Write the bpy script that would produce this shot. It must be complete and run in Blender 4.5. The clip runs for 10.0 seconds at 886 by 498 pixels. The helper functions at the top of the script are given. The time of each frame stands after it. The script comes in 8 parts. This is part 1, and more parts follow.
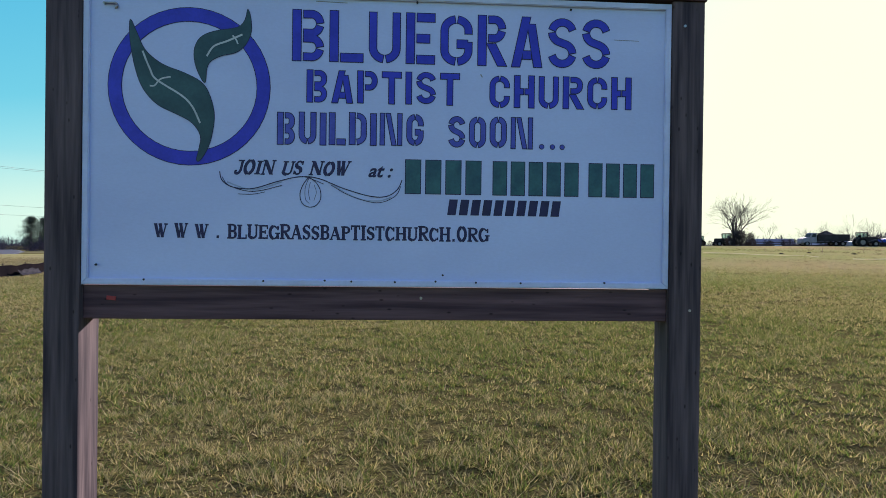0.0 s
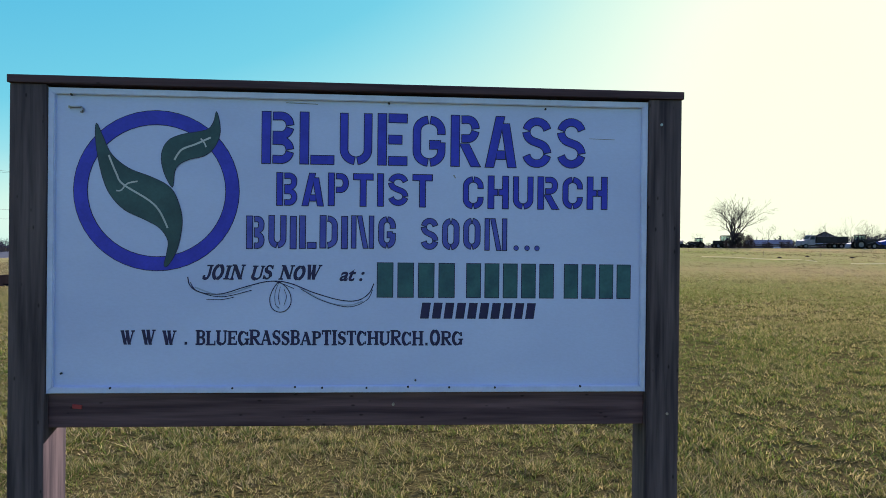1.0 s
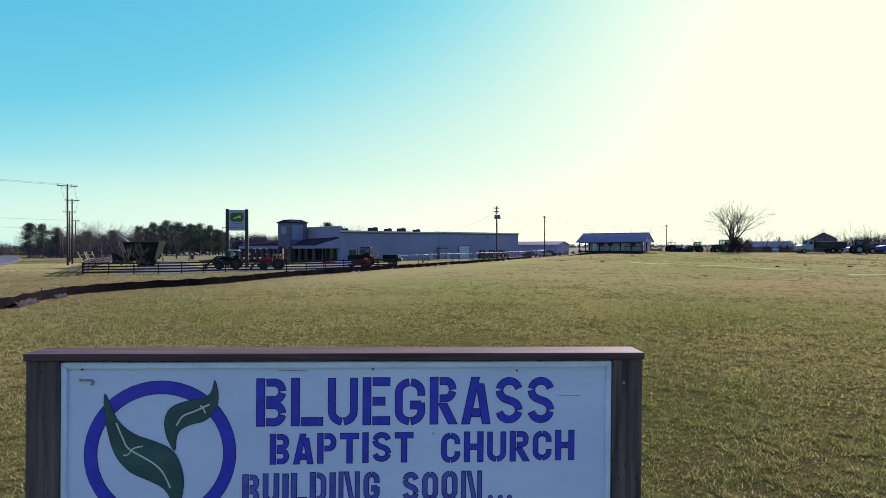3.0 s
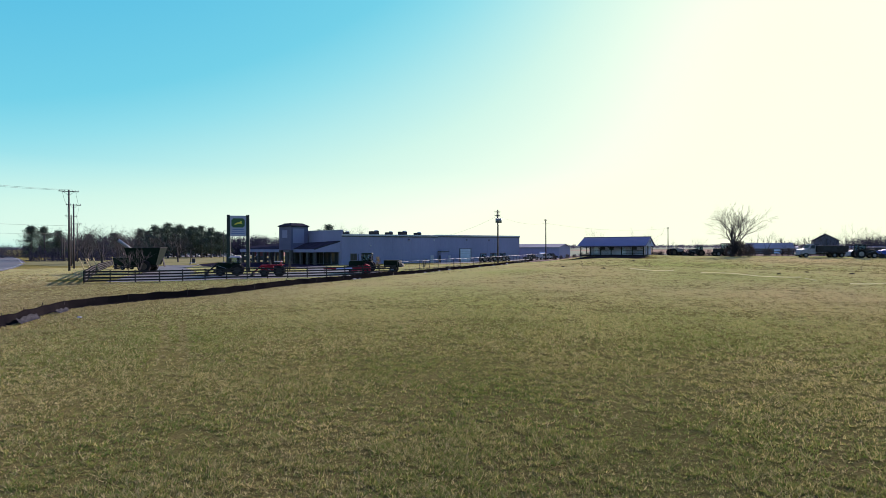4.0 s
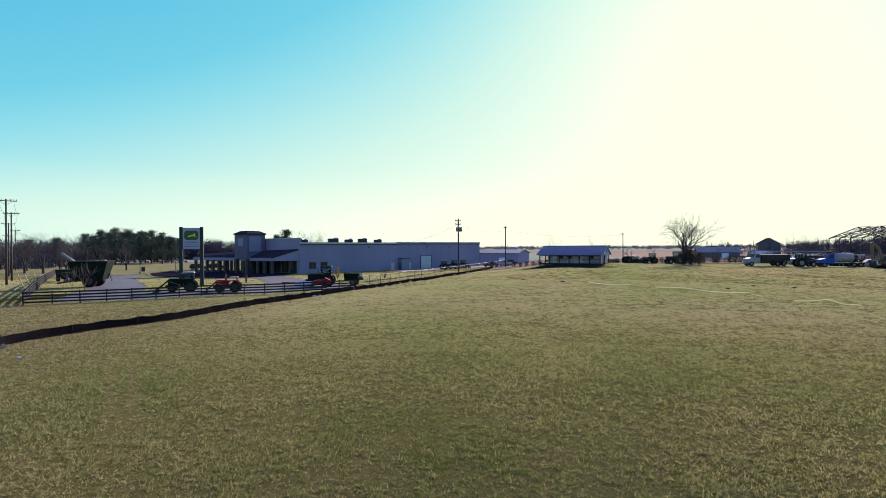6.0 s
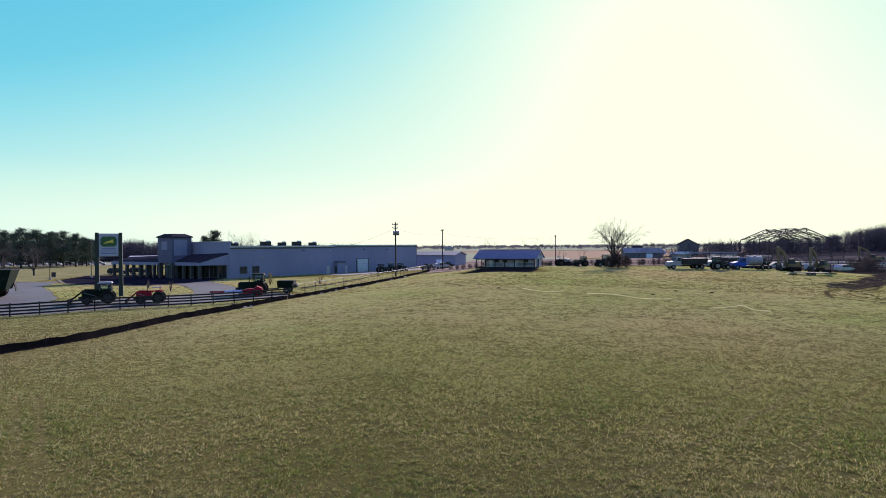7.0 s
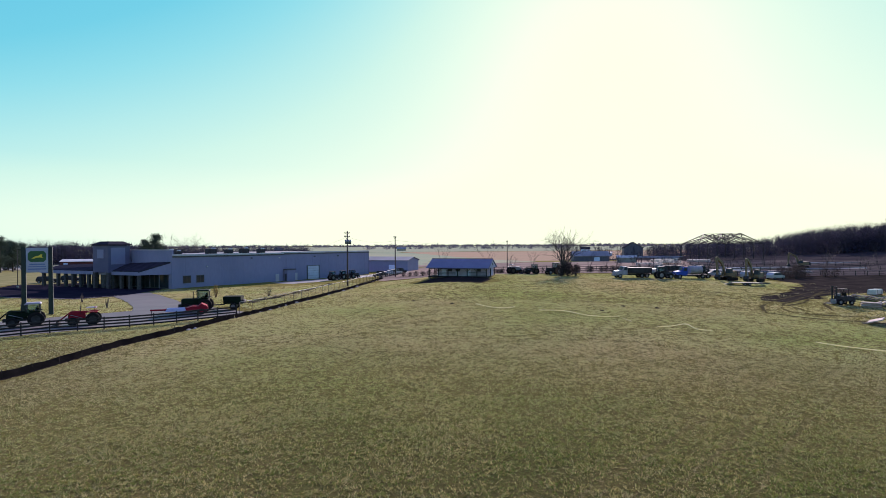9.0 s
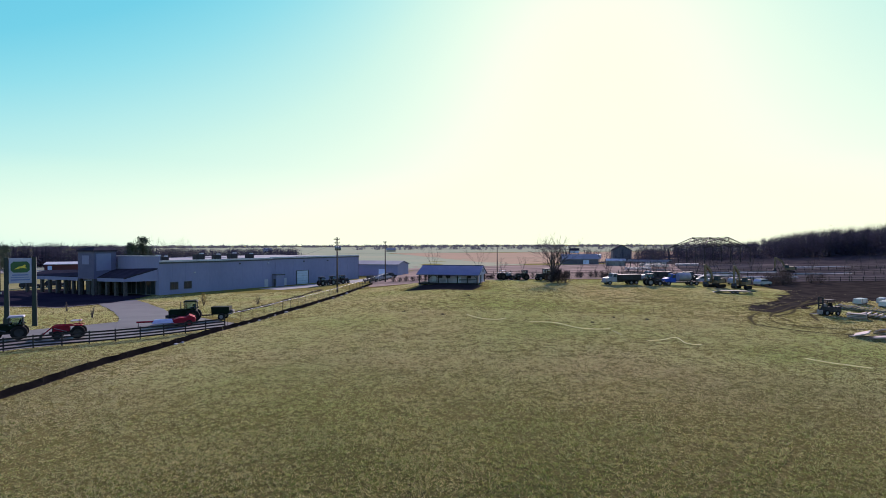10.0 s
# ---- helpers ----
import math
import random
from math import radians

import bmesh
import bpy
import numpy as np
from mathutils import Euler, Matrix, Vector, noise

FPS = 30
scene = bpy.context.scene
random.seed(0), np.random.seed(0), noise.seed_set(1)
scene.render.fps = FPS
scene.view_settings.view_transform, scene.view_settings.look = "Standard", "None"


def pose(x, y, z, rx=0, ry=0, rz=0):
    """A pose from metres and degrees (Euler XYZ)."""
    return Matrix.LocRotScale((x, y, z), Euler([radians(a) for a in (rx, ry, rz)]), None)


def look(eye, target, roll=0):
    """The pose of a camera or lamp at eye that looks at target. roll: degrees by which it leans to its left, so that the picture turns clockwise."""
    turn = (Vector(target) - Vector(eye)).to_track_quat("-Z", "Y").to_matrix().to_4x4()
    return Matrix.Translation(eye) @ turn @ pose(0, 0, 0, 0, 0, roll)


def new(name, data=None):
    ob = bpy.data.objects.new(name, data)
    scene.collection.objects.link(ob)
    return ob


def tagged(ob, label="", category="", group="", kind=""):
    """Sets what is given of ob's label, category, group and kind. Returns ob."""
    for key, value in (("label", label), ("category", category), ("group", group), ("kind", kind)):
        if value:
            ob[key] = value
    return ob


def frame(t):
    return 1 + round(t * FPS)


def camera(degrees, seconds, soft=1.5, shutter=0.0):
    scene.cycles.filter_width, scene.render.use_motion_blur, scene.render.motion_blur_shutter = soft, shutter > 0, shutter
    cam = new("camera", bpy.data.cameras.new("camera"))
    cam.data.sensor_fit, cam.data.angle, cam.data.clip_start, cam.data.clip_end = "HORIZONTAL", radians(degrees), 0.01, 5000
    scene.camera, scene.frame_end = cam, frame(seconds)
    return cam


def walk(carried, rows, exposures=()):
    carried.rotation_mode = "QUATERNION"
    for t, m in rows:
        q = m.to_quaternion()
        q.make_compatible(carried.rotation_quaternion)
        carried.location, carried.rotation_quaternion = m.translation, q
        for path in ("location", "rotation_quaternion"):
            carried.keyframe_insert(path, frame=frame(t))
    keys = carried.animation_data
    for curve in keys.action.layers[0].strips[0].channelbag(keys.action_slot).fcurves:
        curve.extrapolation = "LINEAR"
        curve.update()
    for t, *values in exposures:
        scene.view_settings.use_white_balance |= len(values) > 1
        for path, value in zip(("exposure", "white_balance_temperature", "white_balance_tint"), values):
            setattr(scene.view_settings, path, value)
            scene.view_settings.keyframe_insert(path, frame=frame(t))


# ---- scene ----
cam = camera(79.4, 10.0, soft=0.8)
PATH = [
    (0, (0.000, 0.000, 1.638), (-0.006, 10.000, 1.587), 0.09),
    (0.5, (0.037, 0.027, 1.830), (0.045, 10.027, 1.784), -0.00),
    (1, (0.110, 0.039, 2.066), (0.117, 10.039, 2.028), -0.00),
    (1.5, (0.108, 0.034, 2.316), (0.117, 10.034, 2.274), -0.05),
    (2, (0.085, 0.004, 2.546), (0.091, 10.004, 2.503), -0.02),
    (2.5, (0.132, -0.066, 2.851), (0.144, 9.934, 2.812), -0.05),
    (3, (0.202, -0.156, 3.203), (0.214, 9.844, 3.163), -0.15),
    (4.5, (0.221, -0.111, 4.513), (0.207, 9.889, 4.477), -0.22),
    (5, (0.191, -0.119, 4.942), (0.186, 9.881, 4.912), -0.24),
    (5.2, (0.176, -0.099, 5.114), (0.219, 9.901, 5.095), -0.25),
    (6.3, (0.062, 0.151, 6.237), (1.156, 10.091, 6.202), -0.41),
    (6.5, (0.053, 0.206, 6.458), (1.386, 10.117, 6.420), -0.44),
    (7, (0.071, 0.376, 7.071), (1.977, 10.192, 7.013), -0.40),
    (7.5, (0.041, 0.506, 7.682), (2.317, 10.244, 7.608), -0.36),
    (8, (0.041, 0.611, 8.266), (2.521, 10.298, 8.182), -0.36),
    (8.5, (0.036, 0.734, 8.807), (2.657, 10.384, 8.722), -0.30),
    (9, (0.026, 0.849, 9.407), (2.801, 10.456, 9.319), -0.28),
    (9.5, (0.001, 1.001, 10.114), (2.881, 10.577, 10.023), -0.22),
    (10, (-0.052, 1.135, 10.897), (2.909, 10.686, 10.807), -0.16),
]
walk(cam, [(t, look(eye, target, roll)) for t, eye, target, roll in PATH], exposures=[(0.0, 0.8, 6300, 32), (10.0, 0.8, 6300, 32)])

# ---- light ----
SUN_AZ, SUN_EL = 33.5, 20.0
SKY_STRENGTH = 0.1
world = bpy.data.worlds.new("world")
scene.world = world
world.use_nodes = True
wn, wl = world.node_tree.nodes, world.node_tree.links
sky = wn.new("ShaderNodeTexSky")
sky.sky_type, sky.sun_disc = 'NISHITA', False
sky.sun_elevation, sky.sun_rotation = radians(SUN_EL), radians(SUN_AZ)
sky.altitude, sky.air_density, sky.dust_density, sky.ozone_density = 250.0, 1.0, 0.6, 3.0
# the film's response to the sky: deep blue where it is dim, cyan, pale, then an even creamy white towards the sun
LIMIT = 1.0 / (SKY_STRENGTH * 2 ** 0.8)
grey, log, span, tone, full = wn.new("ShaderNodeRGBToBW"), wn.new("ShaderNodeMath"), wn.new("ShaderNodeMapRange"), wn.new("ShaderNodeValToRGB"), wn.new("ShaderNodeVectorMath")
log.operation, full.operation = 'LOGARITHM', 'SCALE'
log.inputs[1].default_value = 2.0
span.inputs["From Min"].default_value, span.inputs["From Max"].default_value = 0.0, 5.0
full.inputs["Scale"].default_value = LIMIT
TONES = [(0.0, (0.24, 0.27, 0.8)), (0.1, (0.17, 0.34, 0.76)), (0.2, (0.078, 0.547, 0.695)), (0.3, (0.14, 0.66, 0.724)), (0.35, (0.251, 0.762, 0.746)), (0.408, (0.411, 0.863, 0.746)), (0.478, (0.586, 0.962, 0.738)), (0.559, (0.738, 1.029, 0.753)), (0.652, (0.887, 1.118, 0.768)), (0.756, (0.962, 1.139, 0.738))]
tone.color_ramp.interpolation = 'LINEAR'
el = tone.color_ramp.elements
while len(el) < len(TONES):
    el.new(0.5)
for k, (p, c) in enumerate(TONES):
    el[k].position, el[k].color = p, (*c, 1)
wl.new(sky.outputs[0], grey.inputs[0])
wl.new(grey.outputs[0], log.inputs[0])
wl.new(log.outputs[0], span.inputs["Value"])
# pale haze low over the land
coord, split, low, hazy = wn.new("ShaderNodeTexCoord"), wn.new("ShaderNodeSeparateXYZ"), wn.new("ShaderNodeMapRange"), wn.new("ShaderNodeMath")
low.inputs["From Min"].default_value, low.inputs["From Max"].default_value = 0.14, 0.0
low.inputs["To Min"].default_value, low.inputs["To Max"].default_value = 0.0, 0.09
hazy.operation = 'ADD'
wl.new(coord.outputs["Generated"], split.inputs[0])
wl.new(split.outputs["Z"], low.inputs["Value"])
wl.new(span.outputs[0], hazy.inputs[0])
wl.new(low.outputs[0], hazy.inputs[1])
wl.new(hazy.outputs[0], tone.inputs[0])
wl.new(tone.outputs[0], full.inputs[0])
wl.new(full.outputs[0], wn["Background"].inputs[0])
wn["Background"].inputs[1].default_value = SKY_STRENGTH

sun = new("sun", bpy.data.lights.new("sun", 'SUN'))
sun.data.energy, sun.data.angle, sun.data.color = 5.0, radians(0.5), (1.0, 0.93, 0.82)
_az, _el = radians(SUN_AZ), radians(SUN_EL)
sun.matrix_world = look((math.sin(_az) * math.cos(_el) * 60, math.cos(_az) * math.cos(_el) * 60, math.sin(_el) * 60), (0, 0, 0))

# ---- materials ----
def surf(name, c1, c2=None, scale=4.0, rough=0.7, metal=0.0, bump=0.0, spec=0.4, stretch=(1, 1, 1), fine=40.0, grime=0.25, vary=0.0):
    """A surface with blotches between two colours, finer grain over them, and relief."""
    m = bpy.data.materials.new(name)
    m.use_nodes = True
    n, l = m.node_tree.nodes, m.node_tree.links
    b = n["Principled BSDF"]
    c2 = c2 or tuple(v * 0.75 for v in c1)
    co, mp = n.new("ShaderNodeTexCoord"), n.new("ShaderNodeMapping")
    mp.inputs["Scale"].default_value = stretch
    l.new(co.outputs["Object"], mp.inputs[0])
    big, small = n.new("ShaderNodeTexNoise"), n.new("ShaderNodeTexNoise")
    big.inputs["Scale"].default_value, big.inputs["Detail"].default_value = scale, 4
    small.inputs["Scale"].default_value, small.inputs["Detail"].default_value = fine, 3
    for t in (big, small):
        l.new(mp.outputs[0], t.inputs["Vector"])
    ramp = n.new("ShaderNodeValToRGB")
    ramp.color_ramp.elements[0].position, ramp.color_ramp.elements[1].position = 0.35, 0.65
    ramp.color_ramp.elements[0].color, ramp.color_ramp.elements[1].color = (*c1, 1), (*c2, 1)
    l.new(big.outputs["Fac"], ramp.inputs[0])
    mul = n.new("ShaderNodeMix")
    mul.data_type, mul.blend_type = 'RGBA', 'MULTIPLY'
    mul.inputs["Factor"].default_value = grime
    l.new(ramp.outputs[0], mul.inputs["A"])
    l.new(small.outputs["Fac"], mul.inputs["B"])
    last = mul.outputs["Result"]
    if vary:
        info, hs = n.new("ShaderNodeObjectInfo"), n.new("ShaderNodeHueSaturation")
        mr = n.new("ShaderNodeMapRange")
        mr.inputs["To Min"].default_value, mr.inputs["To Max"].default_value = 1 - vary, 1 + vary
        l.new(info.outputs["Random"], mr.inputs["Value"])
        l.new(mr.outputs[0], hs.inputs["Value"])
        l.new(last, hs.inputs["Color"])
        last = hs.outputs[0]
    l.new(last, b.inputs["Base Color"])
    b.inputs["Roughness"].default_value, b.inputs["Metallic"].default_value = rough, metal
    b.inputs["Specular IOR Level"].default_value = spec
    if bump:
        bp = n.new("ShaderNodeBump")
        bp.inputs["Strength"].default_value, bp.inputs["Distance"].default_value = 1.0, bump
        l.new(small.outputs["Fac"], bp.inputs["Height"])
        l.new(bp.outputs[0], b.inputs["Normal"])
    return m


def timber(name, c1, c2, along, scale=9.0, bump=0.0015, rough=0.75):
    """Sawn wood: long grain streaks along one axis and knots."""
    st = [14.0, 14.0, 14.0]
    st["xyz".index(along)] = 0.7
    m = surf(name, c1, c2, scale * 0.25, rough, 0, bump, 0.25, tuple(st), scale * 0.8, 0.55, 0.12)
    n, l = m.node_tree.nodes, m.node_tree.links
    b = n["Principled BSDF"]
    co, vo = n.new("ShaderNodeTexCoord"), n.new("ShaderNodeTexVoronoi")
    mp = n.new("ShaderNodeMapping")
    sq = [5.0, 5.0, 5.0]
    sq["xyz".index(along)] = 2.2
    mp.inputs["Scale"].default_value = sq
    l.new(co.outputs["Object"], mp.inputs[0])
    l.new(mp.outputs[0], vo.inputs["Vector"])
    kr = n.new("ShaderNodeValToRGB")
    kr.color_ramp.elements[0].position, kr.color_ramp.elements[1].position = 0.05, 0.13
    kr.color_ramp.elements[0].color, kr.color_ramp.elements[1].color = (0.25, 0.2, 0.18, 1), (1, 1, 1, 1)
    l.new(vo.outputs["Distance"], kr.inputs[0])
    mix = n.new("ShaderNodeMix")
    mix.data_type, mix.blend_type = 'RGBA', 'MULTIPLY'
    mix.inputs["Factor"].default_value = 0.85
    l.new(b.inputs["Base Color"].links[0].from_socket, mix.inputs["A"])
    l.new(kr.outputs[0], mix.inputs["B"])
    l.new(mix.outputs["Result"], b.inputs["Base Color"])
    return m


def glassy(name, col=(0.02, 0.03, 0.04), rough=0.08):
    m = surf(name, col, col, 2, rough, 0, 0, 0.6, grime=0.1)
    return m


def leafy(name, cols, through_col, patch=0.35, tuft=2.5, own=0.45, light=0.35, share=(0.75, 0.45), upright=0.0):
    """Thin blades and needles: each one takes its own tone, in patches and tufts, and some light comes through."""
    m = bpy.data.materials.new(name)
    m.use_nodes = True
    n, l = m.node_tree.nodes, m.node_tree.links
    n.remove(n["Principled BSDF"])
    geo, ramp, co = n.new("ShaderNodeNewGeometry"), n.new("ShaderNodeValToRGB"), n.new("ShaderNodeTexCoord")
    total = None
    for sc, wt in zip((patch, tuft), share):
        nz, ma = n.new("ShaderNodeTexNoise"), n.new("ShaderNodeMath")
        nz.inputs["Scale"].default_value, nz.inputs["Detail"].default_value = sc, 4
        l.new(co.outputs["Object"], nz.inputs["Vector"])
        ma.operation = 'MULTIPLY_ADD'
        ma.inputs[1].default_value, ma.inputs[2].default_value = wt, -wt / 2
        l.new(nz.outputs["Fac"], ma.inputs[0])
        if total:
            l.new(total, ma.inputs[2])
            ma.inputs[2].default_value = 0
        total = ma.outputs[0]
    ad = n.new("ShaderNodeMath")
    ad.operation = 'MULTIPLY_ADD'
    ad.inputs[1].default_value = own
    l.new(geo.outputs["Random Per Island"], ad.inputs[0])
    l.new(total, ad.inputs[2])
    sh = n.new("ShaderNodeMath")
    sh.operation = 'ADD'
    sh.inputs[1].default_value = 0.5 - own / 2 - 0.225
    l.new(ad.outputs[0], sh.inputs[0])
    el = ramp.color_ramp.elements
    while len(el) < len(cols):
        el.new(0.5)
    for k, c in enumerate(cols):
        el[k].position, el[k].color = 0.2 + 0.6 * k / max(1, len(cols) - 1), (*c, 1)
    l.new(sh.outputs[0], ramp.inputs[0])
    d, t, mx = n.new("ShaderNodeBsdfDiffuse"), n.new("ShaderNodeBsdfTranslucent"), n.new("ShaderNodeMixShader")
    tint = n.new("ShaderNodeMix")
    tint.data_type, tint.blend_type = 'RGBA', 'MULTIPLY'
    tint.inputs["Factor"].default_value = 1.0
    tint.inputs["B"].default_value = (*through_col, 1)
    l.new(ramp.outputs[0], tint.inputs["A"])
    l.new(ramp.outputs[0], d.inputs["Color"])
    l.new(tint.outputs["Result"], t.inputs["Color"])
    if upright:
        # shading normals lean towards straight up, which evens the blades' brightness
        lift, unit = n.new("ShaderNodeMix"), n.new("ShaderNodeVectorMath")
        lift.data_type, unit.operation = 'VECTOR', 'NORMALIZE'
        lift.inputs["Factor"].default_value = upright
        lift.inputs[5].default_value = (0, 0, 1)
        l.new(geo.outputs["Normal"], lift.inputs[4])
        l.new(lift.outputs[1], unit.inputs[0])
        l.new(unit.outputs[0], d.inputs["Normal"])
    mx.inputs[0].default_value = light
    l.new(d.outputs[0], mx.inputs[1])
    l.new(t.outputs[0], mx.inputs[2])
    l.new(mx.outputs[0], n["Material Output"].inputs["Surface"])
    return m


M = {}
M["post_wood"] = timber("treated_post_wood", (0.050, 0.037, 0.045), (0.165, 0.123, 0.125), "z")
M["rail_wood"] = timber("treated_rail_wood", (0.07, 0.038, 0.046), (0.165, 0.095, 0.10), "x")
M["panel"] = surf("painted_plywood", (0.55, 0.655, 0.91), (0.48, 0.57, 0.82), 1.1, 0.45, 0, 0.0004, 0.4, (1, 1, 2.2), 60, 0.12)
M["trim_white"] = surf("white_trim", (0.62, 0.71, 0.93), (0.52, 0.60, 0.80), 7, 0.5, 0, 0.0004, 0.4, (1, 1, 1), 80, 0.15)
M["blue"] = surf("blue_paint", (0.028, 0.04, 0.52), (0.04, 0.055, 0.64), 14, 0.5, 0, 0, 0.4, fine=90, grime=0.35)
M["mid_blue"] = surf("mid_blue_paint", (0.065, 0.085, 0.50), (0.10, 0.13, 0.58), 16, 0.5, 0, 0, 0.4, fine=90, grime=0.4)
M["navy"] = surf("navy_line", (0.012, 0.014, 0.07), (0.02, 0.02, 0.10), 20, 0.5, fine=90)
M["leaf_paint"] = surf("leaf_green_paint", (0.016, 0.075, 0.09), (0.03, 0.115, 0.125), 9, 0.5, fine=90, grime=0.4)
M["teal"] = surf("teal_paint", (0.015, 0.10, 0.13), (0.03, 0.16, 0.17), 15, 0.5, fine=90, grime=0.4)
M["vein"] = surf("pale_paint", (0.55, 0.62, 0.62), (0.45, 0.52, 0.52), 15, 0.5)
M["wash"] = surf("thin_blue_wash", (0.40, 0.50, 0.66), (0.30, 0.40, 0.60), 25, 0.5, fine=120)
M["zinc"] = surf("zinc_steel", (0.5, 0.5, 0.5), (0.35, 0.35, 0.36), 30, 0.35, 0.9)
M["red_tag"] = surf("red_tag", (0.45, 0.05, 0.05), (0.35, 0.04, 0.04), 30, 0.6)
M["black"] = surf("black_rubber", (0.012, 0.012, 0.014), (0.022, 0.02, 0.02), 8, 0.95, spec=0.06, fine=30)
M["silt"] = surf("silt_fabric", (0.008, 0.007, 0.009), (0.014, 0.012, 0.013), 0.9, 1.0, 0, 0.01, 0.0, fine=12)
M["fence_dark"] = surf("dark_stained_board", (0.018, 0.016, 0.018), (0.032, 0.028, 0.029), 3, 0.8, 0, 0.002, 0.2, fine=30, vary=0.2)
M["stake"] = surf("stake_wood", (0.32, 0.24, 0.16), (0.22, 0.16, 0.11), 6, 0.85, fine=40, vary=0.15)
M["pale_timber"] = surf("new_timber", (0.55, 0.42, 0.22), (0.45, 0.33, 0.17), 5, 0.8, fine=40)
M["pole_wood"] = surf("pole_wood", (0.075, 0.058, 0.055), (0.05, 0.038, 0.038), 1.5, 0.9, fine=18, stretch=(8, 8, 0.6))
M["wire"] = surf("wire_dark", (0.05, 0.05, 0.055), (0.04, 0.04, 0.04), 5, 0.6)
M["galv"] = surf("galvanised", (0.24, 0.25, 0.27), (0.17, 0.18, 0.20), 6, 0.6, 0.3, fine=40)
M["siding"] = surf("grey_wall_panel", (0.235, 0.24, 0.37), (0.205, 0.21, 0.325), 0.12, 0.7, 0, 0.002, 0.2, (1, 1, 0.4), 2.0, 0.18)
M["siding_trim"] = surf("pale_roof_edge", (0.48, 0.49, 0.52), (0.40, 0.41, 0.44), 0.6, 0.5, 0.1, fine=8)
M["dark_trim"] = surf("dark_roof_trim", (0.05, 0.05, 0.06), (0.08, 0.08, 0.09), 1, 0.5, fine=8)
M["roof_dark"] = surf("dark_metal_roof", (0.03, 0.029, 0.04), (0.045, 0.042, 0.055), 0.7, 1.0, 0.0, spec=0.0, fine=8)
M["roof_pale"] = surf("flat_roof_membrane", (0.30, 0.29, 0.31), (0.24, 0.23, 0.25), 0.15, 0.9, spec=0.1, fine=3)
M["roof_blue"] = surf("blue_grey_metal_roof", (0.15, 0.155, 0.25), (0.17, 0.175, 0.275), 0.5, 0.75, 0.0, spec=0.1, fine=5)
M["door_pale"] = surf("pale_blue_door", (0.50, 0.57, 0.66), (0.44, 0.50, 0.60), 1, 0.6, fine=8)
M["stone"] = surf("stone_pier", (0.085, 0.075, 0.075), (0.05, 0.045, 0.047), 2.5, 0.9, 0, 0.01, fine=9)
M["glass"] = glassy("dark_glazing")
M["cab_glass"] = surf("cab_glazing", (0.04, 0.055, 0.065), (0.03, 0.04, 0.05), 2, 0.5, spec=0.12)
M["clear_glass"] = surf("clear_cab_glass", (0.62, 0.74, 0.74), (0.58, 0.70, 0.70), 2, 0.05, spec=0.5, grime=0.1)
M["clear_glass"].node_tree.nodes["Principled BSDF"].inputs["Transmission Weight"].default_value = 0.95
M["clear_glass"].node_tree.nodes["Principled BSDF"].inputs["IOR"].default_value = 1.08
M["asphalt"] = surf("worn_asphalt", (0.15, 0.131, 0.128), (0.118, 0.103, 0.102), 0.25, 0.65, 0, 0.004, 0.22, fine=12, grime=0.3)
M["concrete"] = surf("concrete", (0.30, 0.29, 0.27), (0.23, 0.22, 0.21), 0.6, 0.95, spec=0.05, fine=8)
M["line_paint"] = surf("worn_line_paint", (0.6, 0.6, 0.6), (0.45, 0.45, 0.45), 1.0, 0.9, spec=0.1, fine=9)
M["dirt"] = surf("bare_dirt", (0.027, 0.023, 0.022), (0.05, 0.042, 0.036), 0.35, 1.0, 0, 0.02, 0.0, fine=5, grime=0.5)
M["straw_field"] = surf("tan_stubble", (0.44, 0.30, 0.205), (0.38, 0.29, 0.19), 0.02, 0.95, spec=0.0, fine=0.6, grime=0.35)
M["green_field"] = surf("far_pasture", (0.29, 0.335, 0.225), (0.36, 0.355, 0.235), 0.012, 0.95, spec=0.0, fine=0.4, grime=0.3)
M["rough_field"] = surf("rough_dry_ground", (0.40, 0.30, 0.24), (0.22, 0.17, 0.145), 0.06, 0.95, spec=0.0, fine=0.9, grime=0.5)
M["trailer_bed"] = surf("worn_trailer_boards", (0.15, 0.13, 0.085), (0.09, 0.078, 0.055), 2, 0.9, fine=14, stretch=(0.4, 5, 1))
M["dry_lawn"] = surf("dry_winter_lawn", (0.30, 0.265, 0.13), (0.20, 0.20, 0.085), 0.25, 1.0, 0, 0.03, 0.0, fine=3.5, grime=0.4)
M["machine_tan"] = surf("worn_tan_machine_paint", (0.23, 0.165, 0.085), (0.12, 0.09, 0.055), 3, 0.7, fine=12)
# yard ground with the hill's and wood's shade in its dark tones
M["yard_mud"] = surf("yard_shade_brown", (0.050, 0.044, 0.046), (0.125, 0.105, 0.100), 0.05, 0.95, 0, 0.01, 0.0, (0.5, 1.6, 1), 0.8, 0.5)
# tower walls: the wall panels' grey at roughly 0.6 of its strength
M["tower_clad"] = surf("tower_grey", (0.15, 0.145, 0.225), (0.12, 0.117, 0.19), 0.3, 0.8, spec=0.1, fine=4)
# forecourt asphalt, near black because the building's shadow is in the colour
M["shaded_asphalt"] = surf("shaded_asphalt", (0.016, 0.015, 0.024), (0.024, 0.022, 0.032), 0.2, 1.0, 0, 0.003, 0.0, fine=12)
# bare earth darkened to hold the pavilion roof's shadow
M["shadow_soil"] = surf("roof_shadow_soil", (0.02, 0.017, 0.018), (0.03, 0.025, 0.024), 0.6, 1.0, 0, 0.01, 0.0, fine=6)
M["green_metal"] = surf("green_machine_paint", (0.004, 0.012, 0.008), (0.006, 0.016, 0.010), 2, 0.8, spec=0.1, fine=12)
